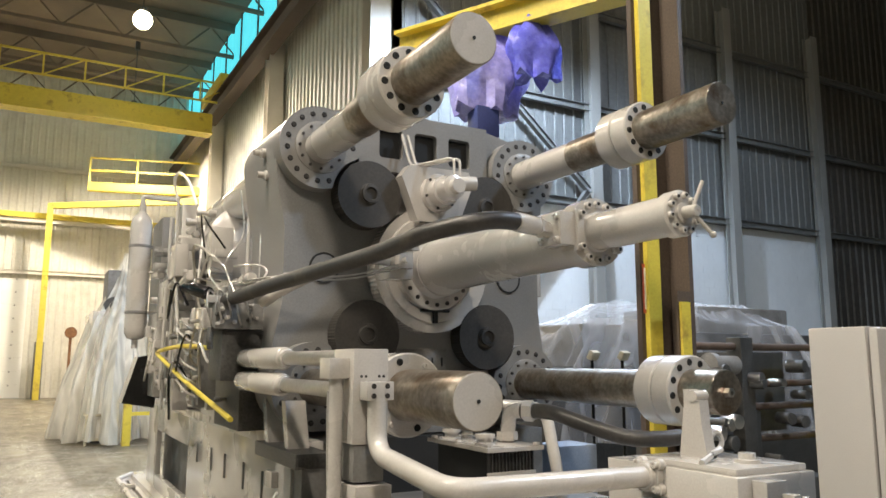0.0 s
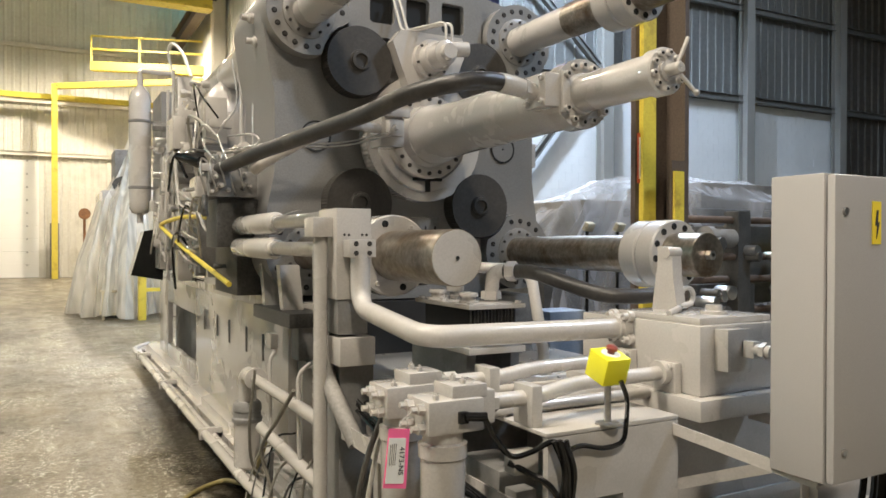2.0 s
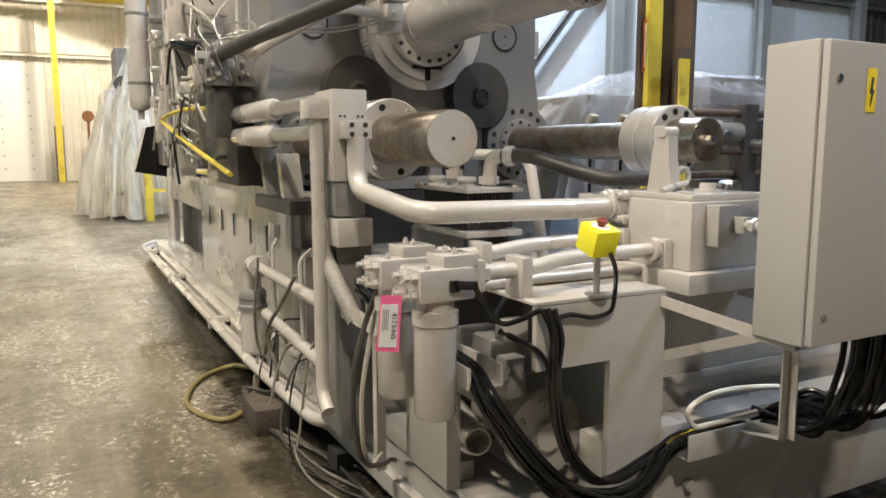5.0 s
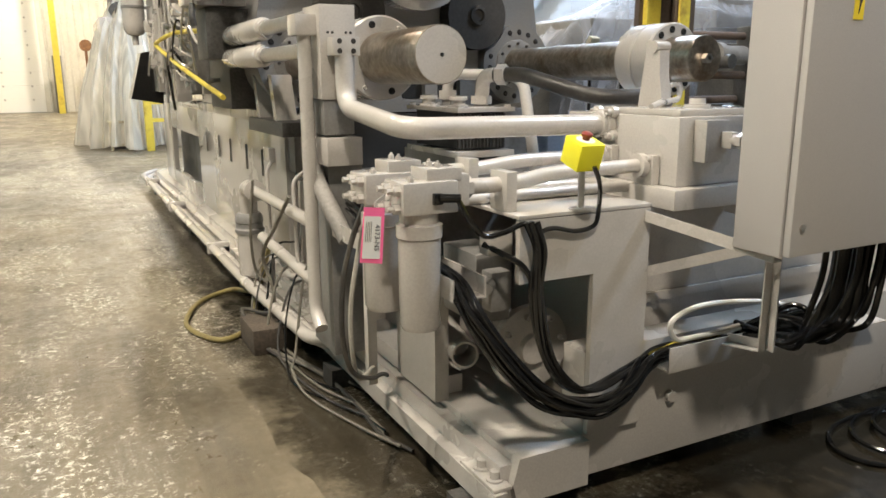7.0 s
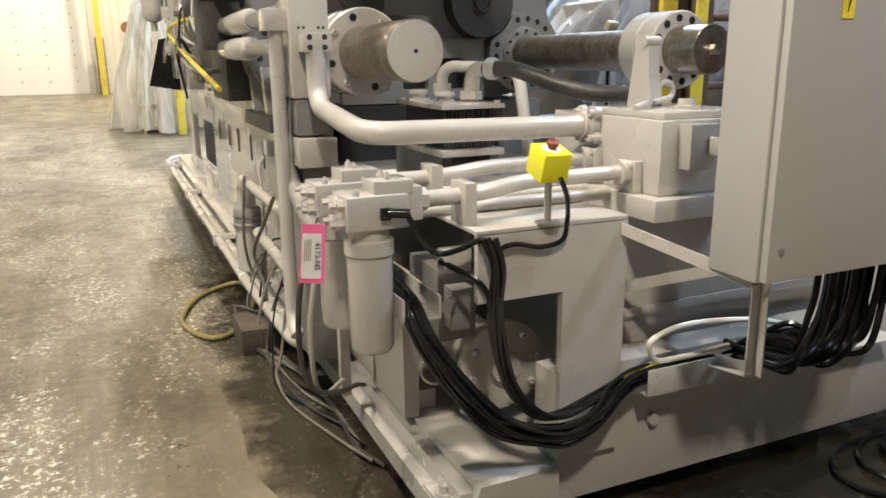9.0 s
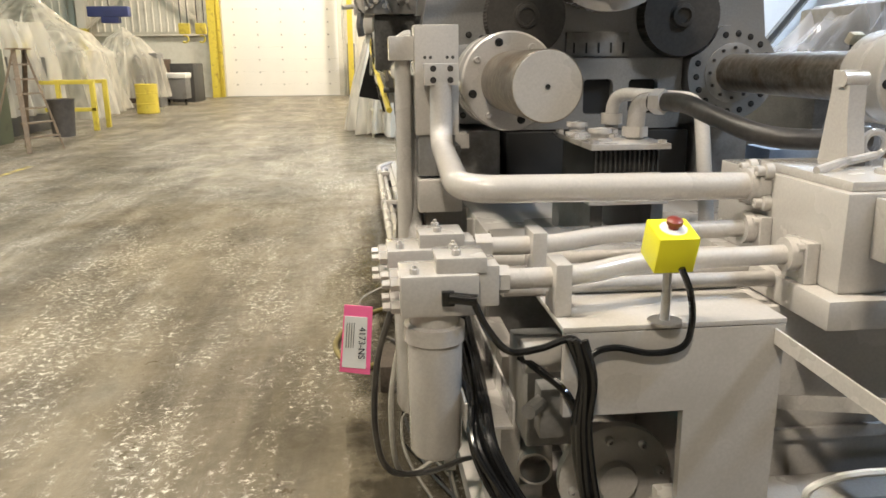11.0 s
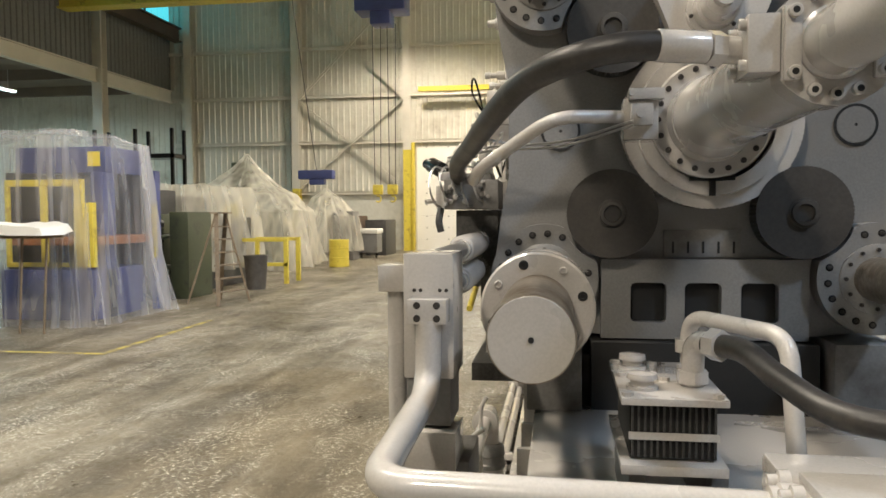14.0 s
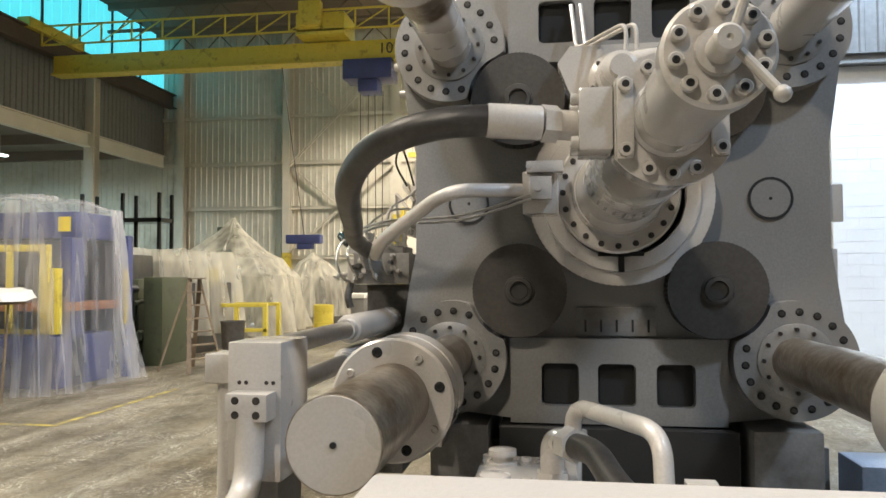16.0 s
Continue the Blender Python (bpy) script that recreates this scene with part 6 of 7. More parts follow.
flat_text("capacity_marking", "10 TON", 0.62, pose(-3.75, 29.79, 11.17, 90, 0, 0), INK, crane, 0.004)
flat_text("tag_number", "4173-NS", 0.022, pose(0.9935, 1.784, 1.085, 90, 0, 0) @ pose(0, 0, 0, 0, 0, -94), INK, tag)

# ---------------------------------------------------------------- behind the press


def drape(name, x0, x1, y0, y1, peaks, mat, label, category, skirt=2.6, n=56, seed=1, fold=0.10):
    """A film thrown over supports: peaks are (x, y, z, spread)."""
    bm = B()
    grid = []
    for i in range(n + 1):
        row = []
        for j in range(n + 1):
            u, v = i / n, j / n
            x, y = x0 + (x1 - x0) * u, y0 + (y1 - y0) * v
            h = 0.0
            for px, py, pz, spread in peaks:
                d = max(0.0, math.hypot(x - px, y - py) - spread)
                h = max(h, pz * math.exp(-0.26 * d) - 0.05 * d)
            edge = min(u, 1 - u, v, 1 - v) * min(x1 - x0, y1 - y0)
            h = min(h, 0.02 + edge * skirt * (1.4 + 0.8 * noise.noise((x * 1.3, y * 1.3, seed + 3.0))) * 2)
            w = noise.noise((x * 1.5, y * 1.5, seed)) * fold + abs(noise.noise((x * 2.6, y * 2.6, seed + 9))) * fold * 0.6
            s = noise.noise((x * 2.4 + 7, y * 2.4, h * 0.25)) * fold * 1.5
            row.append(bm.verts.new((x + s, y + w, max(0.015, h + w))))
        grid.append(row)
    for i in range(n):
        for j in range(n):
            bm.faces.new((grid[i][j], grid[i + 1][j], grid[i + 1][j + 1], grid[i][j + 1]))
    return tagged(part(name, bm, mat), label, category)


def film(name, at, half, rings, mat, label, boxy=1.0, apex=(0.0, 0.0), pleat=0.10, seed=1, seg=120, sub=7, lift=0.0):
    """A sheet hung over a machine: rings are (share of the footprint, height); sharp pleats run down from the top."""
    bm = B()
    prof = []
    for (f0, z0), (f1, z1) in zip(rings, rings[1:]):
        for k in range(sub):
            u = k / sub
            sag = -0.10 * abs(f1 - f0) * math.sin(math.pi * u) * min(half)
            prof.append((f0 + (f1 - f0) * u, z0 + (z1 - z0) * u + sag))
    prof.append(rings[-1])
    loops = []
    for f, z in prof:
        loop = []
        for i in range(seg):
            t = 2 * math.pi * i / seg
            c, s_ = math.cos(t), math.sin(t)
            ux, uy = math.copysign(abs(c) ** boxy, c), math.copysign(abs(s_) ** boxy, s_)
            p = abs(noise.noise((c * 3.1, s_ * 3.1, seed))) + 0.6 * abs(noise.noise((c * 8.0, s_ * 8.0, seed + 5 + z * 0.15)))
            r = f * (1 + pleat * 2.0 * (p - 0.35) * (0.4 + f)) + 0.05 * pleat * noise.noise((c * 20, s_ * 20, z * 2 + seed))
            hang = z + 0.25 * pleat * noise.noise((ux * 2.2, uy * 2.2, seed + f * 2)) * max(half)
            if f > 0.9 and z < 0.4:
                hang = z + lift * max(0.0, noise.noise((c * 2.0, s_ * 2.0, seed + 2)))
            loop.append(bm.verts.new((at[0] + apex[0] * (1 - min(1, f)) + half[0] * ux * r, at[1] + apex[1] * (1 - min(1, f)) + half[1] * uy * r, max(0.012, hang))))
        loops.append(loop)
    for l0, l1 in zip(loops, loops[1:]):
        for i in range(seg):
            bm.faces.new((l0[i], l0[(i + 1) % seg], l1[(i + 1) % seg], l1[i]))
    bm.faces.new(loops[0])
    return tagged(part(name, bm, mat), label, "cover")


# wrapped machine further along
wm = thing("wrapped_machine", (1.7, 20.0, 0.0), "dark machine under translucent plastic near the end wall", "machine")
for dims, mat in (((1.3, 2.9, 18.8, 23.0, 0.0, 1.2), PAINT), ((1.3, 2.6, 18.8, 21.4, 1.2, 2.9), PAINT), ((1.6, 2.3, 19.2, 20.3, 2.9, 3.9), DARK_AND_SHADED)):
    bm = B()
    box(bm, *dims, 0.03)
    part("casing", bm, mat, wm)
bm = B()
lathe(bm, (1.75, 19.0, 3.0), (0, -1, 0), [(0, 0.24), (0.12, 0.24), (0.13, 0.12), (0.2, 0.1)], 20)
part("hand_wheel", bm, DARKMETAL, wm)
film("plastic_cover", (1.95, 20.4), (1.25, 3.0), [(0.03, 4.30), (0.22, 3.5), (0.55, 2.6), (0.85, 1.3), (1.0, 0.03)], PLASTIC_MILKY, "creased translucent plastic cover over a machine", 0.8, (0.05, -1.0), 0.16, 4, lift=0.25)
pallet = thing("tube_cage", (1.5, 18.6, 0.0), "low cream tubular guard cage", "guard rail")
for z in (0.12, 0.62):
    bm = B()
    sweep(bm, rounded([(1.12, 20.4, z), (1.25, 17.7, z), (1.95, 17.9, z)], 0.1), 0.03, 8)
    part("rail", bm, CAGE_PAINT, pallet)
for x, y in ((1.12, 20.4), (1.18, 19.0), (1.25, 17.72), (1.6, 17.8), (1.95, 17.9)):
    bm = B()
    cyl(bm, (x, y, 0), (x, y, 0.62), 0.03, seg=8)
    part("post", bm, CAGE_PAINT, pallet)
gd = thing("yellow_guard", (2.0, 17.4, 0.0), "yellow steel guard post with rails", "guard rail")
bm = B()
box(bm, 1.92, 2.08, 17.3, 17.46, 0, 1.22, 0.01)
part("post", bm, YELLOW, gd)
for z in (0.62, 1.0):
    bm = B()
    box(bm, 2.08, 3.8, 17.35, 17.41, z, z + 0.08)
    part("rail", bm, YELLOW, gd)
pump = thing("wrapped_pump", (1.6, 18.5, 0.0), "small dirty pump standing in the guard cage", "pump")
bm = B()
lathe(bm, (1.62, 18.45, 0), (0, 0, 1), [(0, 0.3), (0.1, 0.32), (0.7, 0.3), (0.9, 0.2), (1.2, 0.12), (1.25, 0.05), (1.7, 0.05)], 20)
part("body", bm, DARKMETAL, pump)
film("plastic_cover", (1.62, 18.45), (0.42, 0.62), [(0.08, 1.42), (0.5, 1.2), (0.9, 0.7), (1.0, 0.25)], PLASTIC_MILKY, "thin creased plastic film over a pump", 0.9, pleat=0.2, seed=9, seg=70, sub=5)
# steel frame and platform by the end wall
gantry = thing("yellow_gantry", (3.0, 38.6, 0.0), "yellow steel platform frame with handrails", "platform")
for nm, a, b, w in (("leg", (0.1, 38.9, 0), (0.1, 38.9, 9.0), 0.26), ("beam", (0.1, 38.9, 8.9), (6.4, 36.4, 9.3), 0.26), ("platform_edge", (1.6, 38.0, 9.8), (6.4, 36.6, 9.8), 0.4), ("hand_rail", (1.6, 38.0, 11.2), (6.4, 36.6, 11.2), 0.09),
                 ("hand_rail", (1.6, 38.0, 10.6), (6.4, 36.6, 10.6), 0.09), ("rail_post", (1.6, 38.0, 9.8), (1.6, 38.0, 11.2), 0.09), ("rail_post", (3.6, 37.4, 9.8), (3.6, 37.4, 11.2), 0.09), ("cross_beam", (-6.0, 39.6, 8.5), (6.6, 39.6, 8.5), 0.25)):
    bm = B()
    a, b = Vector(a), Vector(b)
    box(bm, -w / 2, w / 2, -w / 2, w / 2, 0, (b - a).length)
    bmesh.ops.transform(bm, matrix=Matrix.Translation(a) @ (b - a).to_track_quat("Z", "Y").to_matrix().to_4x4(), verts=bm.verts)
    part(nm, bm, YELLOW, gantry, smooth=False)
bm = B()
lathe(bm, (1.75, 38.0, 3.0), (0, -1, 0), [(0, 0.26), (0.06, 0.26), (0.07, 0.14), (0.14, 0.14), (0.15, 0.26), (0.2, 0.26), (0.21, 0.1)], 12)
cyl(bm, (1.75, 38.0, 0), (1.75, 38.0, 2.9), 0.06, seg=10)
gantry.location.x += 0.45
tagged(part("hose_reel", bm, REEL), "rusty orange hose reel on a stand", "reel")
bm = B()
box(bm, 0.35, 0.75, 39.3, 39.9, 0, 2.6, 0.03)
tagged(part("panel_box", bm, DARK_AND_SHADED), "grey panel box by the end wall", "box")

# ---------------------------------------------------------------- right-hand bay
post = thing("jib_crane", (4.15, 4.2, 0.0), "jib crane column with yellow and dark brown painted faces", "crane")
bm = B()
box(bm, 3.995, 4.02, 4.14, 4.19, 0, 6.4)
box(bm, 4.30, 4.34, 3.95, 4.25, 0, 6.4)
box(bm, 4.17, 4.30, 3.95, 3.97, 0, 2.3)
part("flange", bm, BROWN, post, smooth=False)
bm = B()
box(bm, 4.02, 4.30, 4.14, 4.19, 0, 6.4)
part("web", bm, BROWN, post, smooth=False)
bm = B()
box(bm, 4.03, 4.155, 4.095, 4.139, 0.0, 6.4)
part("yellow_strip", bm, YELLOW, post, smooth=False)
bm = B()
box(bm, 4.18, 4.27, 3.925, 3.948, 0.0, 2.22)
part("yellow_foot", bm, YELLOW, post, smooth=False)
bm = B()
prism(bm, [(4.003, 2.14), (4.048, 2.14), (4.048, 2.51), (4.003, 2.51)], "y", 4.126, 4.130)
sign = part("warning_sign", bm, material("sign_orange", (0.55, 0.10, 0.04), 0.5, vary=0.05, bump=0), post, "narrow orange-bordered warning sign", smooth=False)
bm = B()
prism(bm, [(4.016, 2.17), (4.036, 2.17), (4.036, 2.48), (4.016, 2.48)], "y", 4.122, 4.1255)
part("sign_face", bm, WHITE, sign, smooth=False)
bm = B()
a, b = Vector((4.75, 4.6, 5.25)), Vector((3.45, 7.2, 5.25))
L = (b - a).length
box(bm, -0.12, 0.12, -0.02, L, -0.16, -0.12)
box(bm, -0.12, 0.12, -0.02, L, 0.12, 0.16)
box(bm, -0.012, 0.012, 0, L, -0.12, 0.12)
bmesh.ops.transform(bm, matrix=Matrix.Translation(a) @ (b - a).to_track_quat("Y", "Z").to_matrix().to_4x4(), verts=bm.verts)
part("boom", bm, YELLOW, post, smooth=False)
bm = B()
box(bm, 4.1, 4.8, 4.15, 4.65, 5.1, 5.4)
part("boom_bracket", bm, BROWN, post, smooth=False)


def bag(name, x, y, z0, z1, r, mat, label, seed):
    """A crumpled hanging film bag."""
    bm = B()
    rings, seg, n = [], 26, 16
    for k in range(n + 1):
        v = k / n
        z = z1 + (z0 - z1) * v
        rr = r * (0.35 + 0.8 * math.sin(min(1, v * 1.25 + 0.1) * math.pi * 0.72))
        ring = []
        for i in range(seg):
            t = 2 * math.pi * i / seg
            q = rr * (1 + 0.45 * noise.noise((math.cos(t) * 2.2, math.sin(t) * 2.2, z * 2.0 + seed)) + 0.16 * math.sin(5 * t + 3 * v))
            ring.append(bm.verts.new((x + q * math.cos(t), y + q * math.sin(t) * 0.6, z + 0.12 * noise.noise((math.cos(t) * 3, math.sin(t) * 3, seed)))))
        rings.append(ring)
    for r0, r1 in zip(rings, rings[1:]):
        for i in range(seg):
            bm.faces.new((r0[i], r0[(i + 1) % seg], r1[(i + 1) % seg], r1[i]))
    bm.faces.new(rings[0])
    bm.faces.new(rings[-1])
    return tagged(part(name, bm, mat), label, "cover")


bag("hoist_cover", 3.95, 6.2, 4.25, 5.15, 0.36, material("violet_film", (0.36, 0.34, 0.72), 0.25, vary=0.2, scale=6, grain=20, bump=0.5), "crumpled violet-blue plastic film wrapped round a hoist", 2)
bag("hoist_cover", 4.25, 5.75, 4.55, 5.15, 0.24, PLASTIC_BLUE, "crumpled bright blue plastic wrapped round a hoist", 5)
bm = B()
box(bm, 3.72, 3.98, 6.0, 6.2, 3.98, 4.28, 0.02)
cyl(bm, (3.85, 6.1, 4.25), (3.9, 6.15, 5.12), 0.015, seg=6)
tagged(part("hoist_hook_block", bm, BLUE), "blue hoist hook block hanging on a chain", "hoist")
# covered machines beyond
rm = thing("covered_machine", (8.0, 8.6, 0.0), "dark machine under clear plastic by the white wall", "machine")
for dims, mat in (((5.8, 7.6, 7.8, 9.4, 0.0, 1.7), DARKMETAL), ((6.6, 8.2, 8.0, 9.6, 1.7, 2.3), DARK_AND_SHADED), ((8.3, 10.9, 7.6, 9.6, 0.0, 2.2), DARKMETAL), ((8.6, 10.6, 7.8, 9.4, 2.2, 2.6), DARK_AND_SHADED)):
    bm = B()
    box(bm, *dims, 0.04)
    part("casing", bm, mat, rm)
film("plastic_cover", (8.6, 8.6), (2.8, 1.6), [(0.04, 2.75), (0.45, 2.65), (0.75, 2.35), (0.93, 1.7), (1.02, 0.8)], PLASTIC_THIN, "clear plastic sheet over a long machine", 0.55, (0.4, 0.0), 0.10, 14)
dm = thing("stripped_machine", (6.9, 5.9, 0.0), "black stripped machine with rods and fittings", "machine")
for dims in ((5.6, 8.3, 5.6, 6.6, 0.0, 0.5), (6.3, 7.2, 5.7, 6.5, 0.5, 1.25), (7.1, 7.9, 5.9, 6.6, 1.0, 1.9), (6.75, 6.95, 5.55, 5.75, 0.5, 2.05), (5.9, 6.3, 5.7, 6.3, 0.5, 0.9)):
    bm = B()
    box(bm, *dims, 0.02)
    part("frame_block", bm, DARKMETAL, dm)
for y, z in ((5.65, 1.95), (5.7, 1.3), (5.75, 0.95), (5.62, 1.55)):
    bm = B()
    cyl(bm, (5.5, y, z), (8.4, y, z), 0.04, seg=12)
    part("guide_rod", bm, RUST, dm)
for k in range(18):
    bm = B()
    x, z = rnd.uniform(6.0, 8.2), rnd.uniform(0.55, 1.9)
    cyl(bm, (x, 5.62, z), (x + rnd.uniform(-0.06, 0.06), 5.42, z), rnd.uniform(0.03, 0.09), seg=12, bevel=0.004)
    part("fitting", bm, DARKMETAL if k % 3 else BRIGHT, dm)
bm = B()
lathe(bm, (6.7, 5.6, 1.75), (-1, 0, 0), [(0, 0.1), (0.3, 0.1), (0.32, 0.13), (0.4, 0.13), (0.42, 0.06)], 20)
part("motor", bm, DARK_AND_SHADED, dm)
bm = B()
box(bm, 7.95, 8.35, 5.5, 5.56, 0.6, 1.9, 0.01)
tagged(part("yellow_guard_plate", bm, YELLOW), "yellow perforated guard plate standing on edge", "plate")
bm = B()
box(bm, 3.45, 3.80, 4.45, 4.75, 0.0, 1.18, 0.02)
tagged(part("blue_grey_box", bm, material("blue_grey_paint", (0.22, 0.26, 0.33), 0.5, vary=0.1)), "blue-grey steel box behind the press", "box")
for x in (4.4, 4.75):
    fl = thing("work_lamp", (x, 5.2, 1.5), "small pale flood lamp on a thin stand", "lamp", "work lamps")
    bm = B()
    box(bm, x - 0.06, x + 0.06, 5.15, 5.20, 1.80, 1.88, 0.01, Euler((0.5, 0, 0.3)).to_matrix().to_4x4())
    part("lamp_head", bm, CAGE_PAINT, fl)
    bm = B()
    cyl(bm, (x, 5.2, 0), (x, 5.2, 1.82), 0.015, seg=8)
    part("stand", bm, CABLE, fl)

# ---------------------------------------------------------------- left-hand row
bp = thing("blue_press", (-8.4, 14.2, 0.0), "blue press with yellow guard frames under clear film", "press")
for nm, dims, mat in (("bed", (-9.4, -7.5, 13.4, 15.2, 0.0, 0.95), BLUE), ("side_frame", (-9.4, -9.1, 13.6, 15.0, 0.7, 2.8), DARKMETAL), ("side_frame", (-7.75, -7.5, 13.8, 14.2, 0.0, 2.8), BLUE), ("crown", (-9.4, -7.5, 13.9, 15.2, 2.8, 3.3), BLUE), ("back_panel", (-9.3, -7.5, 15.1, 15.19, 0.7, 2.8), DARKMETAL),
                      ("ram", (-9.0, -8.0, 13.5, 15.0, 1.9, 2.75), DARKMETAL), ("table", (-9.1, -7.3, 13.3, 15.1, 1.42, 1.58), material("orange_primer", (0.30, 0.12, 0.05), 0.6, vary=0.2, scale=3)), ("leg", (-7.35, -7.22, 15.2, 15.4, 0.0, 2.9), BLUE)):
    bm = B()
    box(bm, *dims, 0.02)
    part(nm, bm, mat, bp)
for dims in ((-8.8, -7.25, 12.82, 12.88, 2.5, 2.62), (-8.8, -7.25, 12.82, 12.88, 1.05, 1.13), (-7.42, -7.05, 12.78, 12.90, 1.05, 2.2), (-7.42, -7.25, 12.80, 12.88, 1.13, 2.5), (-8.1, -7.98, 12.82, 12.88, 1.13, 2.5), (-8.8, -8.72, 12.82, 12.88, 1.13, 2.5), (-7.2, -7.12, 15.0, 15.06, 1.1, 2.2)):
    bm = B()
    box(bm, *dims, 0.006)
    part("guard_bar", bm, YELLOW, bp)
bm = B()
box(bm, -7.85, -7.6, 13.87, 13.89, 2.92, 3.2)
part("notice", bm, LABEL, bp, smooth=False)
bp.location.x += 0.60
film("plastic_cover", (-8.05, 13.85), (1.62, 1.35), [(0.04, 3.62), (0.6, 3.55), (0.92, 3.38), (0.97, 2.4), (1.0, 1.2), (1.12, 0.02)], PLASTIC_THIN, "clear plastic film draped over a blue press", 0.35, (0.2, 0.0), 0.07, 21, seg=160)
ws = thing("work_stand", (-8.6, 11.9, 0.0), "low stand with a white cloth", "stand")
for x in (-9.2, -8.75, -8.3):
    bm = B()
    cyl(bm, (x, 11.9, 0), (x + 0.1, 11.9, 1.6), 0.02, seg=8)
    part("leg", bm, WOOD, ws)
bm = B()
box(bm, -9.4, -8.1, 11.6, 12.2, 1.6, 1.64)
part("shelf", bm, WOOD, ws, smooth=False)
drape("white_cloth", -9.5, -7.95, 11.5, 12.3, [(-8.7, 11.9, 0.18, 0.5)], WHITE, "rumpled white cloth on a stand", "cloth", seed=3, n=24, fold=0.08).location.z += 1.64
for ob in (ws, bpy.data.objects["white_cloth"]):
    ob.location.x += 1.5
gm = thing("green_machine", (-7.6, 18.0, 0.0), "dark green machine tool with exposed fittings", "machine")
for nm, dims, mat in (("cabinet", (-7.32, -6.85, 17.0, 18.2, 0.0, 2.05), GREEN), ("base", (-9.6, -7.3, 17.2, 19.0, 0.0, 0.6), GREEN), ("column", (-8.9, -7.8, 17.6, 18.8, 0.6, 2.0), GREEN), ("head", (-9.6, -8.0, 17.4, 18.6, 1.9, 2.6), DARKMETAL)):
    bm = B()
    box(bm, *dims, 0.03)
    part(nm, bm, mat, gm)
for k in range(22):
    bm = B()
    x, z = rnd.uniform(-8.9, -7.4), rnd.uniform(0.3, 2.1)
    cyl(bm, (x, 17.25, z), (x + rnd.uniform(-0.1, 0.1), 16.95, z + rnd.uniform(-0.05, 0.1)), rnd.uniform(0.04, 0.16), seg=12, bevel=0.01)
    part("fitting", bm, GREEN if k % 2 else DARKMETAL, gm)
for k in range(6):
    x = -8.8 + k * 0.25
    strand("machine_hose", [(x, 17.1, 1.4), (x + 0.1, 16.9, 0.8), (x + 0.2, 16.8, 0.2), (x + 0.5, 16.6, 0.03)], 0.025, CABLE, "black hose hanging from the green machine", "hose", "green machine hoses", steps=5)
film("plastic_cover", (-9.5, 20.6), (2.3, 1.9), [(0.05, 2.35), (0.5, 2.5), (0.88, 2.8), (0.95, 2.2), (1.02, 0.5)], PLASTIC, "sagging translucent plastic over machine tools", 0.5, pleat=0.16, seed=31, lift=0.6)
for dims, mat in (((-10.6, -7.4, 19.2, 22.0, 0.0, 1.9), DARKMETAL), ((-9.9, -8.4, 19.6, 21.2, 1.9, 2.5), DARK_AND_SHADED), ((-7.9, -7.6, 21.2, 21.5, 0.0, 2.3), YELLOW)):
    bm = B()
    box(bm, *dims, 0.04)
    tagged(part("covered_tool", bm, mat), "machine tool hidden under plastic", "machine", "covered tools")
film("plastic_cover", (-10.3, 27.6), (2.9, 3.0), [(0.02, 4.30), (0.30, 3.45), (0.64, 2.75), (0.86, 2.1), (0.95, 1.0), (1.02, 0.03)], PLASTIC, "peaked translucent plastic tent over machinery", 0.7, (0.1, 0.7), 0.15, 41, lift=0.4)
film("plastic_cover", (-8.3, 32.2), (1.5, 1.6), [(0.04, 3.1), (0.4, 2.7), (0.8, 1.9), (1.0, 0.4)], PLASTIC, "translucent plastic over a machine beyond the tent", 0.8, pleat=0.16, seed=47, seg=90)
bm = B()
box(bm, -12.2, -9.0, 25.8, 29.4, 0.0, 2.2, 0.04)
box(bm, -10.8, -10.2, 28.1, 28.7, 2.2, 4.0, 0.04)
tagged(part("covered_tool", bm, GREEN), "large machine hidden under plastic", "machine", "covered tools")
# step ladder
ld = thing("step_ladder", (-5.7, 16.3, 0.0), "wooden step ladder standing open", "ladder")
for x0, y0, x1, nm in ((-6.15, 16.0, -5.75, "front_rail"), (-5.15, 16.0, -5.45, "front_rail"), (-6.15, 16.9, -5.75, "back_rail"), (-5.15, 16.9, -5.45, "back_rail")):
    bm = B()
    a, b = Vector((x0, y0, 0)), Vector((x1, 16.4, 2.0))
    box(bm, -0.045, 0.045, -0.02, 0.02, 0, (b - a).length)
    bmesh.ops.transform(bm, matrix=Matrix.Translation(a) @ (b - a).to_track_quat("Z", "Y").to_matrix().to_4x4(), verts=bm.verts)
    part(nm, bm, WOOD, ld, smooth=False)
for k in range(6):
    f = (k + 1) / 7
    bm = B()
    box(bm, -6.15 + 0.4 * f, -5.15 - 0.3 * f, 15.96 + 0.4 * f, 16.10 + 0.4 * f, 2.0 * f - 0.015, 2.0 * f + 0.015)
    part("tread", bm, WOOD, ld, smooth=False)
bm = B()
box(bm, -5.82, -5.38, 16.28, 16.52, 2.0, 2.03)
part("top_step", bm, WOOD, ld, smooth=False)
ld.rotation_euler.z = radians(72)
# bin, bench, drum
tc = thing("trash_bin", (-6.25, 19.5, 0.0), "dark grey round waste bin", "bin")
bm = B()
lathe(bm, (-6.25, 19.5, 0), (0, 0, 1), [(0, 0.25), (0.85, 0.31), (0.88, 0.33), (0.90, 0.33), (0.90, 0.30), (0.3, 0.24)], 28)
part("body", bm, SHADE_AND_BIN, tc)
yb = thing("yellow_bench", (-6.8, 21.5, 0.0), "yellow welded steel bench frame", "bench")
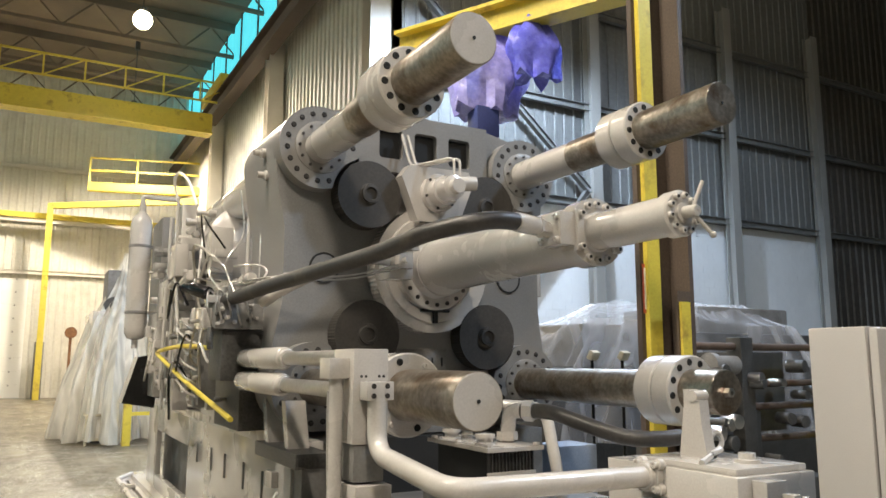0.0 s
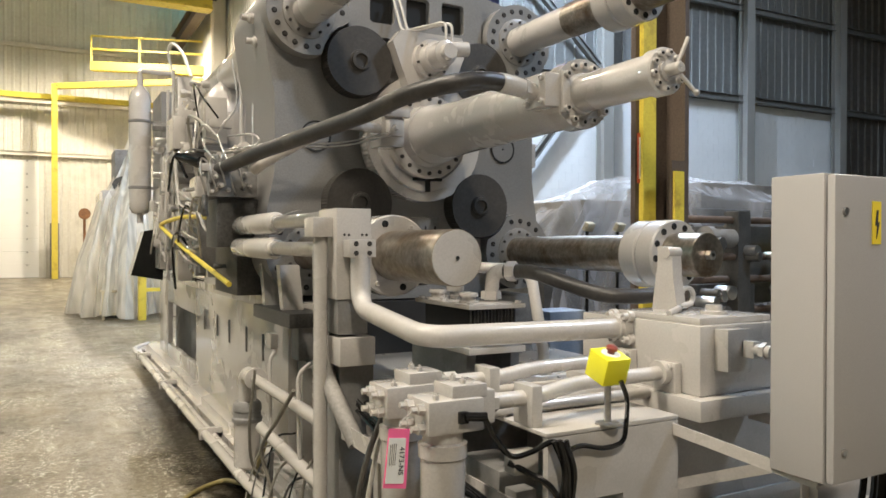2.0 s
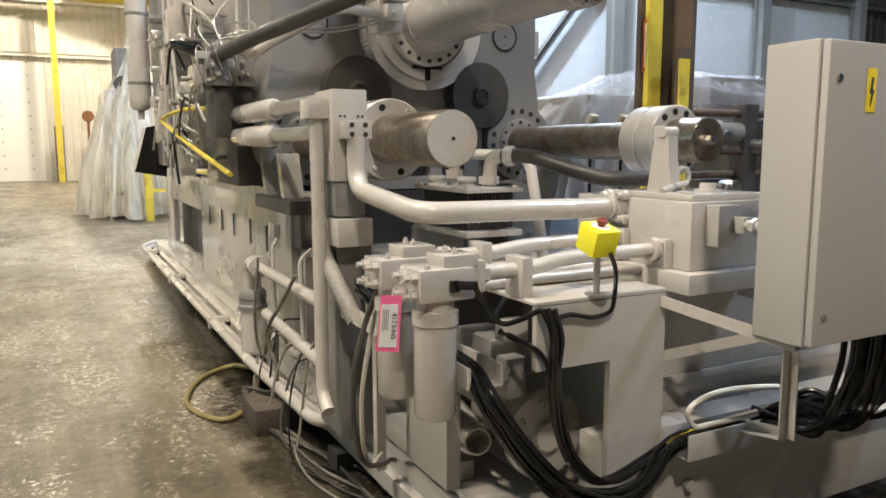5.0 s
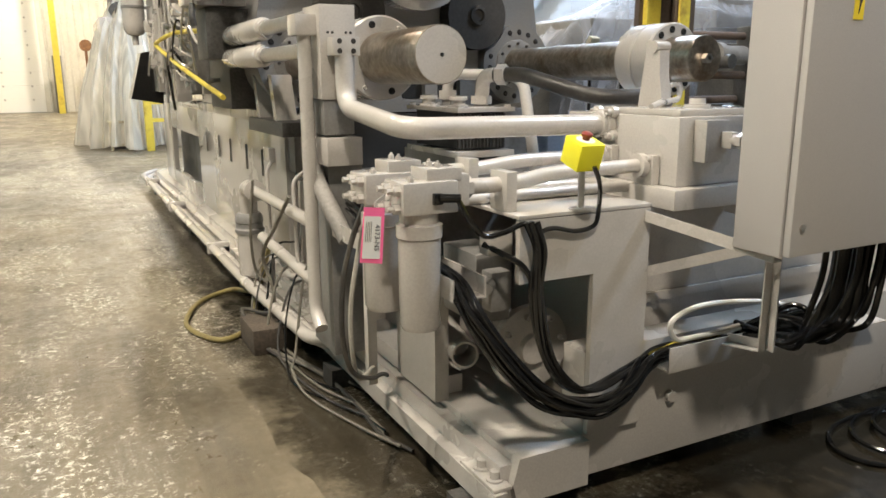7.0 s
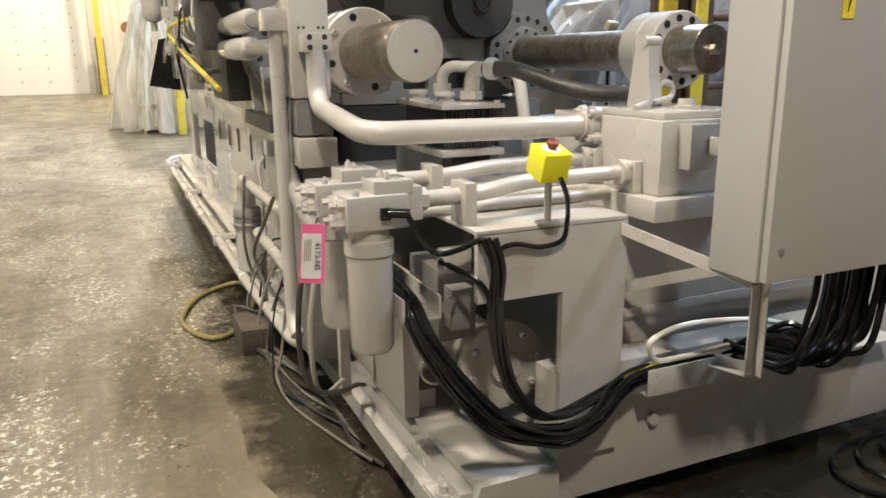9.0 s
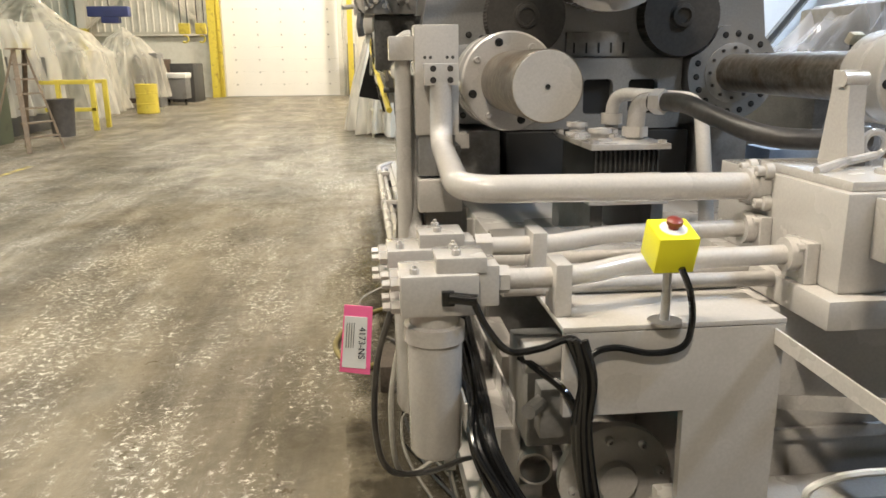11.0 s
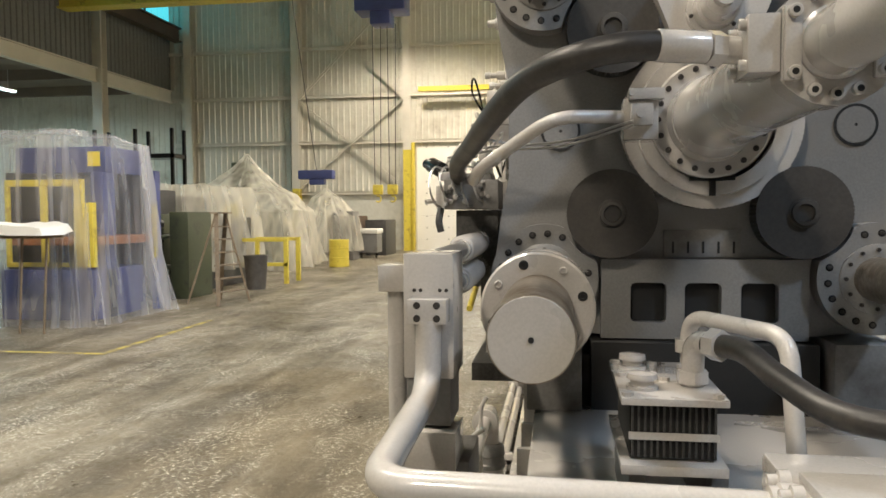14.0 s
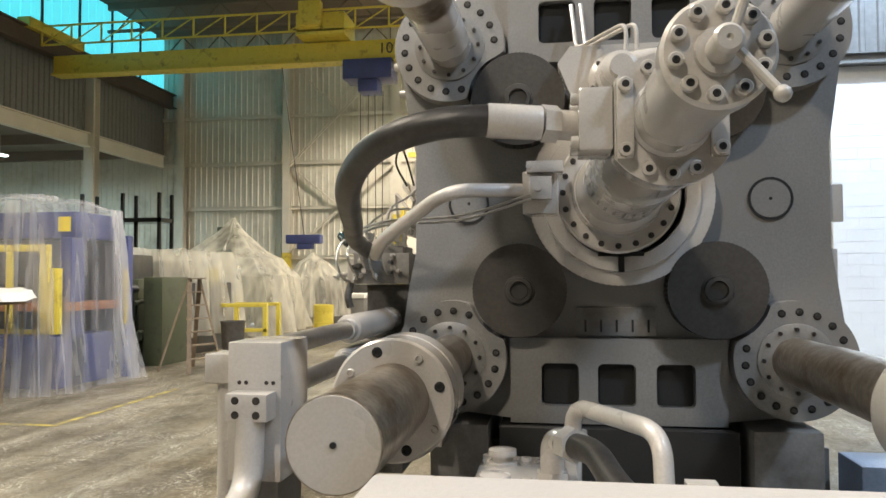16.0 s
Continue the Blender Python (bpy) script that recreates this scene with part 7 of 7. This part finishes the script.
for x in (-7.7, -6.05):
    for y in (21.0, 22.0):
        bm = B()
        box(bm, x, x + 0.12, y, y + 0.12, 0, 1.2, 0.006)
        part("leg", bm, YELLOW, yb)
for z, y in ((1.2, 21.0), (0.5, 21.0), (1.2, 22.0)):
    bm = B()
    box(bm, -7.7, -5.93, y, y + 0.12, z, z + 0.1, 0.006)
    part("rail", bm, YELLOW, yb)
bm = B()
box(bm, -6.9, -6.8, 21.0, 21.12, 0, 1.2)
part("mid_leg", bm, YELLOW, yb, smooth=False)
dmr = thing("steel_drum", (-6.5, 28.0, 0.0), "yellow ribbed steel drum beside the aisle", "drum")
bm = B()
lathe(bm, (-6.5, 28.0, 0), (0, 0, 1), [(0, 0.36), (0.02, 0.38), (0.33, 0.37), (0.35, 0.39), (0.37, 0.37), (0.68, 0.37), (0.70, 0.39), (0.72, 0.37), (1.0, 0.38), (1.02, 0.36), (0.98, 0.34)], 28)
part("shell", bm, YELLOW, dmr)
for nm, dims, mat, lab, cat in (("locker", (-7.9, -7.0, 31.8, 32.8, 0, 2.1), DARK_AND_SHADED, "grey steel locker by the aisle", "locker"), ("cart", (-7.2, -6.3, 33.2, 34.2, 0.25, 1.1), DARK_AND_SHADED, "grey tool cart with a white cloth", "cart"),
                                ("scrap_bin", (-7.4, -6.4, 35.4, 37.6, 0.0, 1.7), DARKMETAL, "dark scrap bin near the end wall", "bin"), ("scrap_bin", (-9.2, -7.8, 35.2, 37.4, 0.0, 1.9), RUST, "rusty scrap bin near the end wall", "bin")):
    t = thing(nm, ((dims[0] + dims[1]) / 2, (dims[2] + dims[3]) / 2, dims[4]), lab, cat)
    bm = B()
    box(bm, *dims, 0.02)
    part("body", bm, mat, t)
    if nm == "cart":
        bm = B()
        box(bm, -7.25, -6.25, 33.1, 34.25, 1.1, 1.32, 0.06)
        part("white_bundle", bm, WHITE, t)
        for x in (-7.1, -6.4):
            bm = B()
            cyl(bm, (x, 33.4, 0.12), (x + 0.05, 33.4, 0.12), 0.12, seg=14)
            box(bm, x, x + 0.05, 33.3, 33.5, 0.12, 0.27)
            part("wheel", bm, CABLE, t)
hk = thing("chain_hoist", (-9.0, 33.0, 3.4), "blue chain hoist hanging over the row", "hoist")
bm = B()
box(bm, -9.8, -8.2, 32.8, 33.3, 3.55, 3.95, 0.05)
box(bm, -9.3, -8.6, 32.85, 33.25, 3.3, 3.6, 0.05)
part("body", bm, BLUE, hk)
bm = B()
cyl(bm, (-9.0, 33.05, 3.9), (-9.0, 30.2, 10.72), 0.02, seg=6)
part("chain", bm, DARKMETAL, hk)
rk = thing("storage_rack", (-15.4, 29.5, 0.0), "black steel storage rack", "rack")
for x in (-17.2, -15.4, -13.8):
    for y in (29.0, 30.0):
        bm = B()
        box(bm, x, x + 0.12, y, y + 0.12, 0, 5.5)
        part("upright", bm, CABLE, rk, smooth=False)
for z in (2.4, 4.3):
    bm = B()
    box(bm, -17.2, -13.68, 29.0, 30.12, z, z + 0.18)
    part("shelf_beam", bm, CABLE, rk, smooth=False)
for y in (20.0, 26.0, 32.0):
    for x in (-24.0, -28.0):
        tl = thing("tube_lamp", (x, y, 8.0), "glowing fluorescent tube lamp in the side bay", "lamp", "tube lamps")
        bm = B()
        box(bm, x - 0.1, x + 0.1, y - 1.2, y + 1.2, 7.9, 7.95)
        part("tube", bm, TUBE_LIGHT, tl, smooth=False)
        bm = B()
        box(bm, x - 0.13, x + 0.13, y - 1.25, y + 1.25, 7.952, 8.02)
        cyl(bm, (x, y - 0.8, 8.0), (x, y - 0.8, 8.92), 0.015, seg=6)
        cyl(bm, (x, y + 0.8, 8.0), (x, y + 0.8, 8.92), 0.015, seg=6)
        part("tray", bm, PAINT, tl, smooth=False)
# aisle line
for dims in ((-4.78, -4.68, 10.4, 13.75), (-9.0, -4.68, 10.3, 10.4)):
    bm = B()
    box(bm, dims[0], dims[1], dims[2], dims[3], 0.0, 0.004)
    tagged(part("aisle_line", bm, material("worn_line_yellow", (0.45, 0.36, 0.08), 0.6, vary=0.3, scale=4, dirt=(0.2, 0.17, 0.11), dirt_amount=0.7, dirt_scale=5), smooth=False), "worn yellow aisle line on the floor", "floor marking", kind="structure")


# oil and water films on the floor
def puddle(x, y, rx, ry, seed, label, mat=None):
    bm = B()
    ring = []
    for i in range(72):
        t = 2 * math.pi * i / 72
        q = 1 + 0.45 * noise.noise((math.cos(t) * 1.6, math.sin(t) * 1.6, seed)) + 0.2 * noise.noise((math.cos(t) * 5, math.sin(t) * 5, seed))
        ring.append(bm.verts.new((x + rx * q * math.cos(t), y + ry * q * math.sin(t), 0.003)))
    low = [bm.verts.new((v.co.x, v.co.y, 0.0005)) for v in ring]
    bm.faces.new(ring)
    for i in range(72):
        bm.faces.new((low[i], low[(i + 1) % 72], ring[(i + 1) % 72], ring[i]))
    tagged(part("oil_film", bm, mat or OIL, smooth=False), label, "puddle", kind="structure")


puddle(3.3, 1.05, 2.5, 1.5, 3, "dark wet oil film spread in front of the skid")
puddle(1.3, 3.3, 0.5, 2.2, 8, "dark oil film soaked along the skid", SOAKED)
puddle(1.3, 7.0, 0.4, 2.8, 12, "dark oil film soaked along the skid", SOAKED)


# ---------------------------------------------------------------- courses of the white block wall
def block_courses():
    """Single blocks where the camera sees the wall nearest, the rest joined."""
    wall = bpy.data.objects["wall_cross_base"]
    bw, bh, gap = 0.40, 0.20, 0.008
    first = None
    verts, faces = [], []
    for row in range(28):
        for k in range(-1, 48):
            x0 = XR + 0.02 + k * bw + (bw / 2 if row % 2 else 0)
            x1 = x0 + bw - gap
            x0, x1 = max(x0, XR + 0.01), min(x1, XD - 0.01)
            if x1 - x0 < 0.03:
                continue
            z0, z1 = row * bh + 0.004, (row + 1) * bh - gap + 0.004
            if x1 - x0 > bw * 0.95 and x1 < 11.6 and 3 <= row < 27:
                at = ((x0 + x1) / 2, YC - 0.021, z0)
                if first is None:
                    bm = B()
                    box(bm, x0, x1, YC - 0.026, YC - 0.0205, z0, z1, 0.002)
                    first = part("block", bm, BLOCK, wall, smooth=False)
                    first_off = world_of(first) - Vector(at)
                else:
                    share(first, Vector(at) + first_off, wall)
                continue
            i = len(verts)
            for y in (YC - 0.026, YC - 0.0205):
                verts += [(x0, y, z0), (x1, y, z0), (x1, y, z1), (x0, y, z1)]
            faces += [(i, i + 1, i + 2, i + 3), (i, i + 4, i + 5, i + 1), (i + 1, i + 5, i + 6, i + 2), (i + 2, i + 6, i + 7, i + 3), (i + 3, i + 7, i + 4, i)]
    me = bpy.data.meshes.new("far_blocks")
    me.from_pydata(verts, [], faces)
    me.materials.append(BLOCK)
    ob = new("far_blocks", me)
    ob.parent = wall
    ob.location = -world_of(wall)
    tagged(ob, kind="stuff")


block_courses()
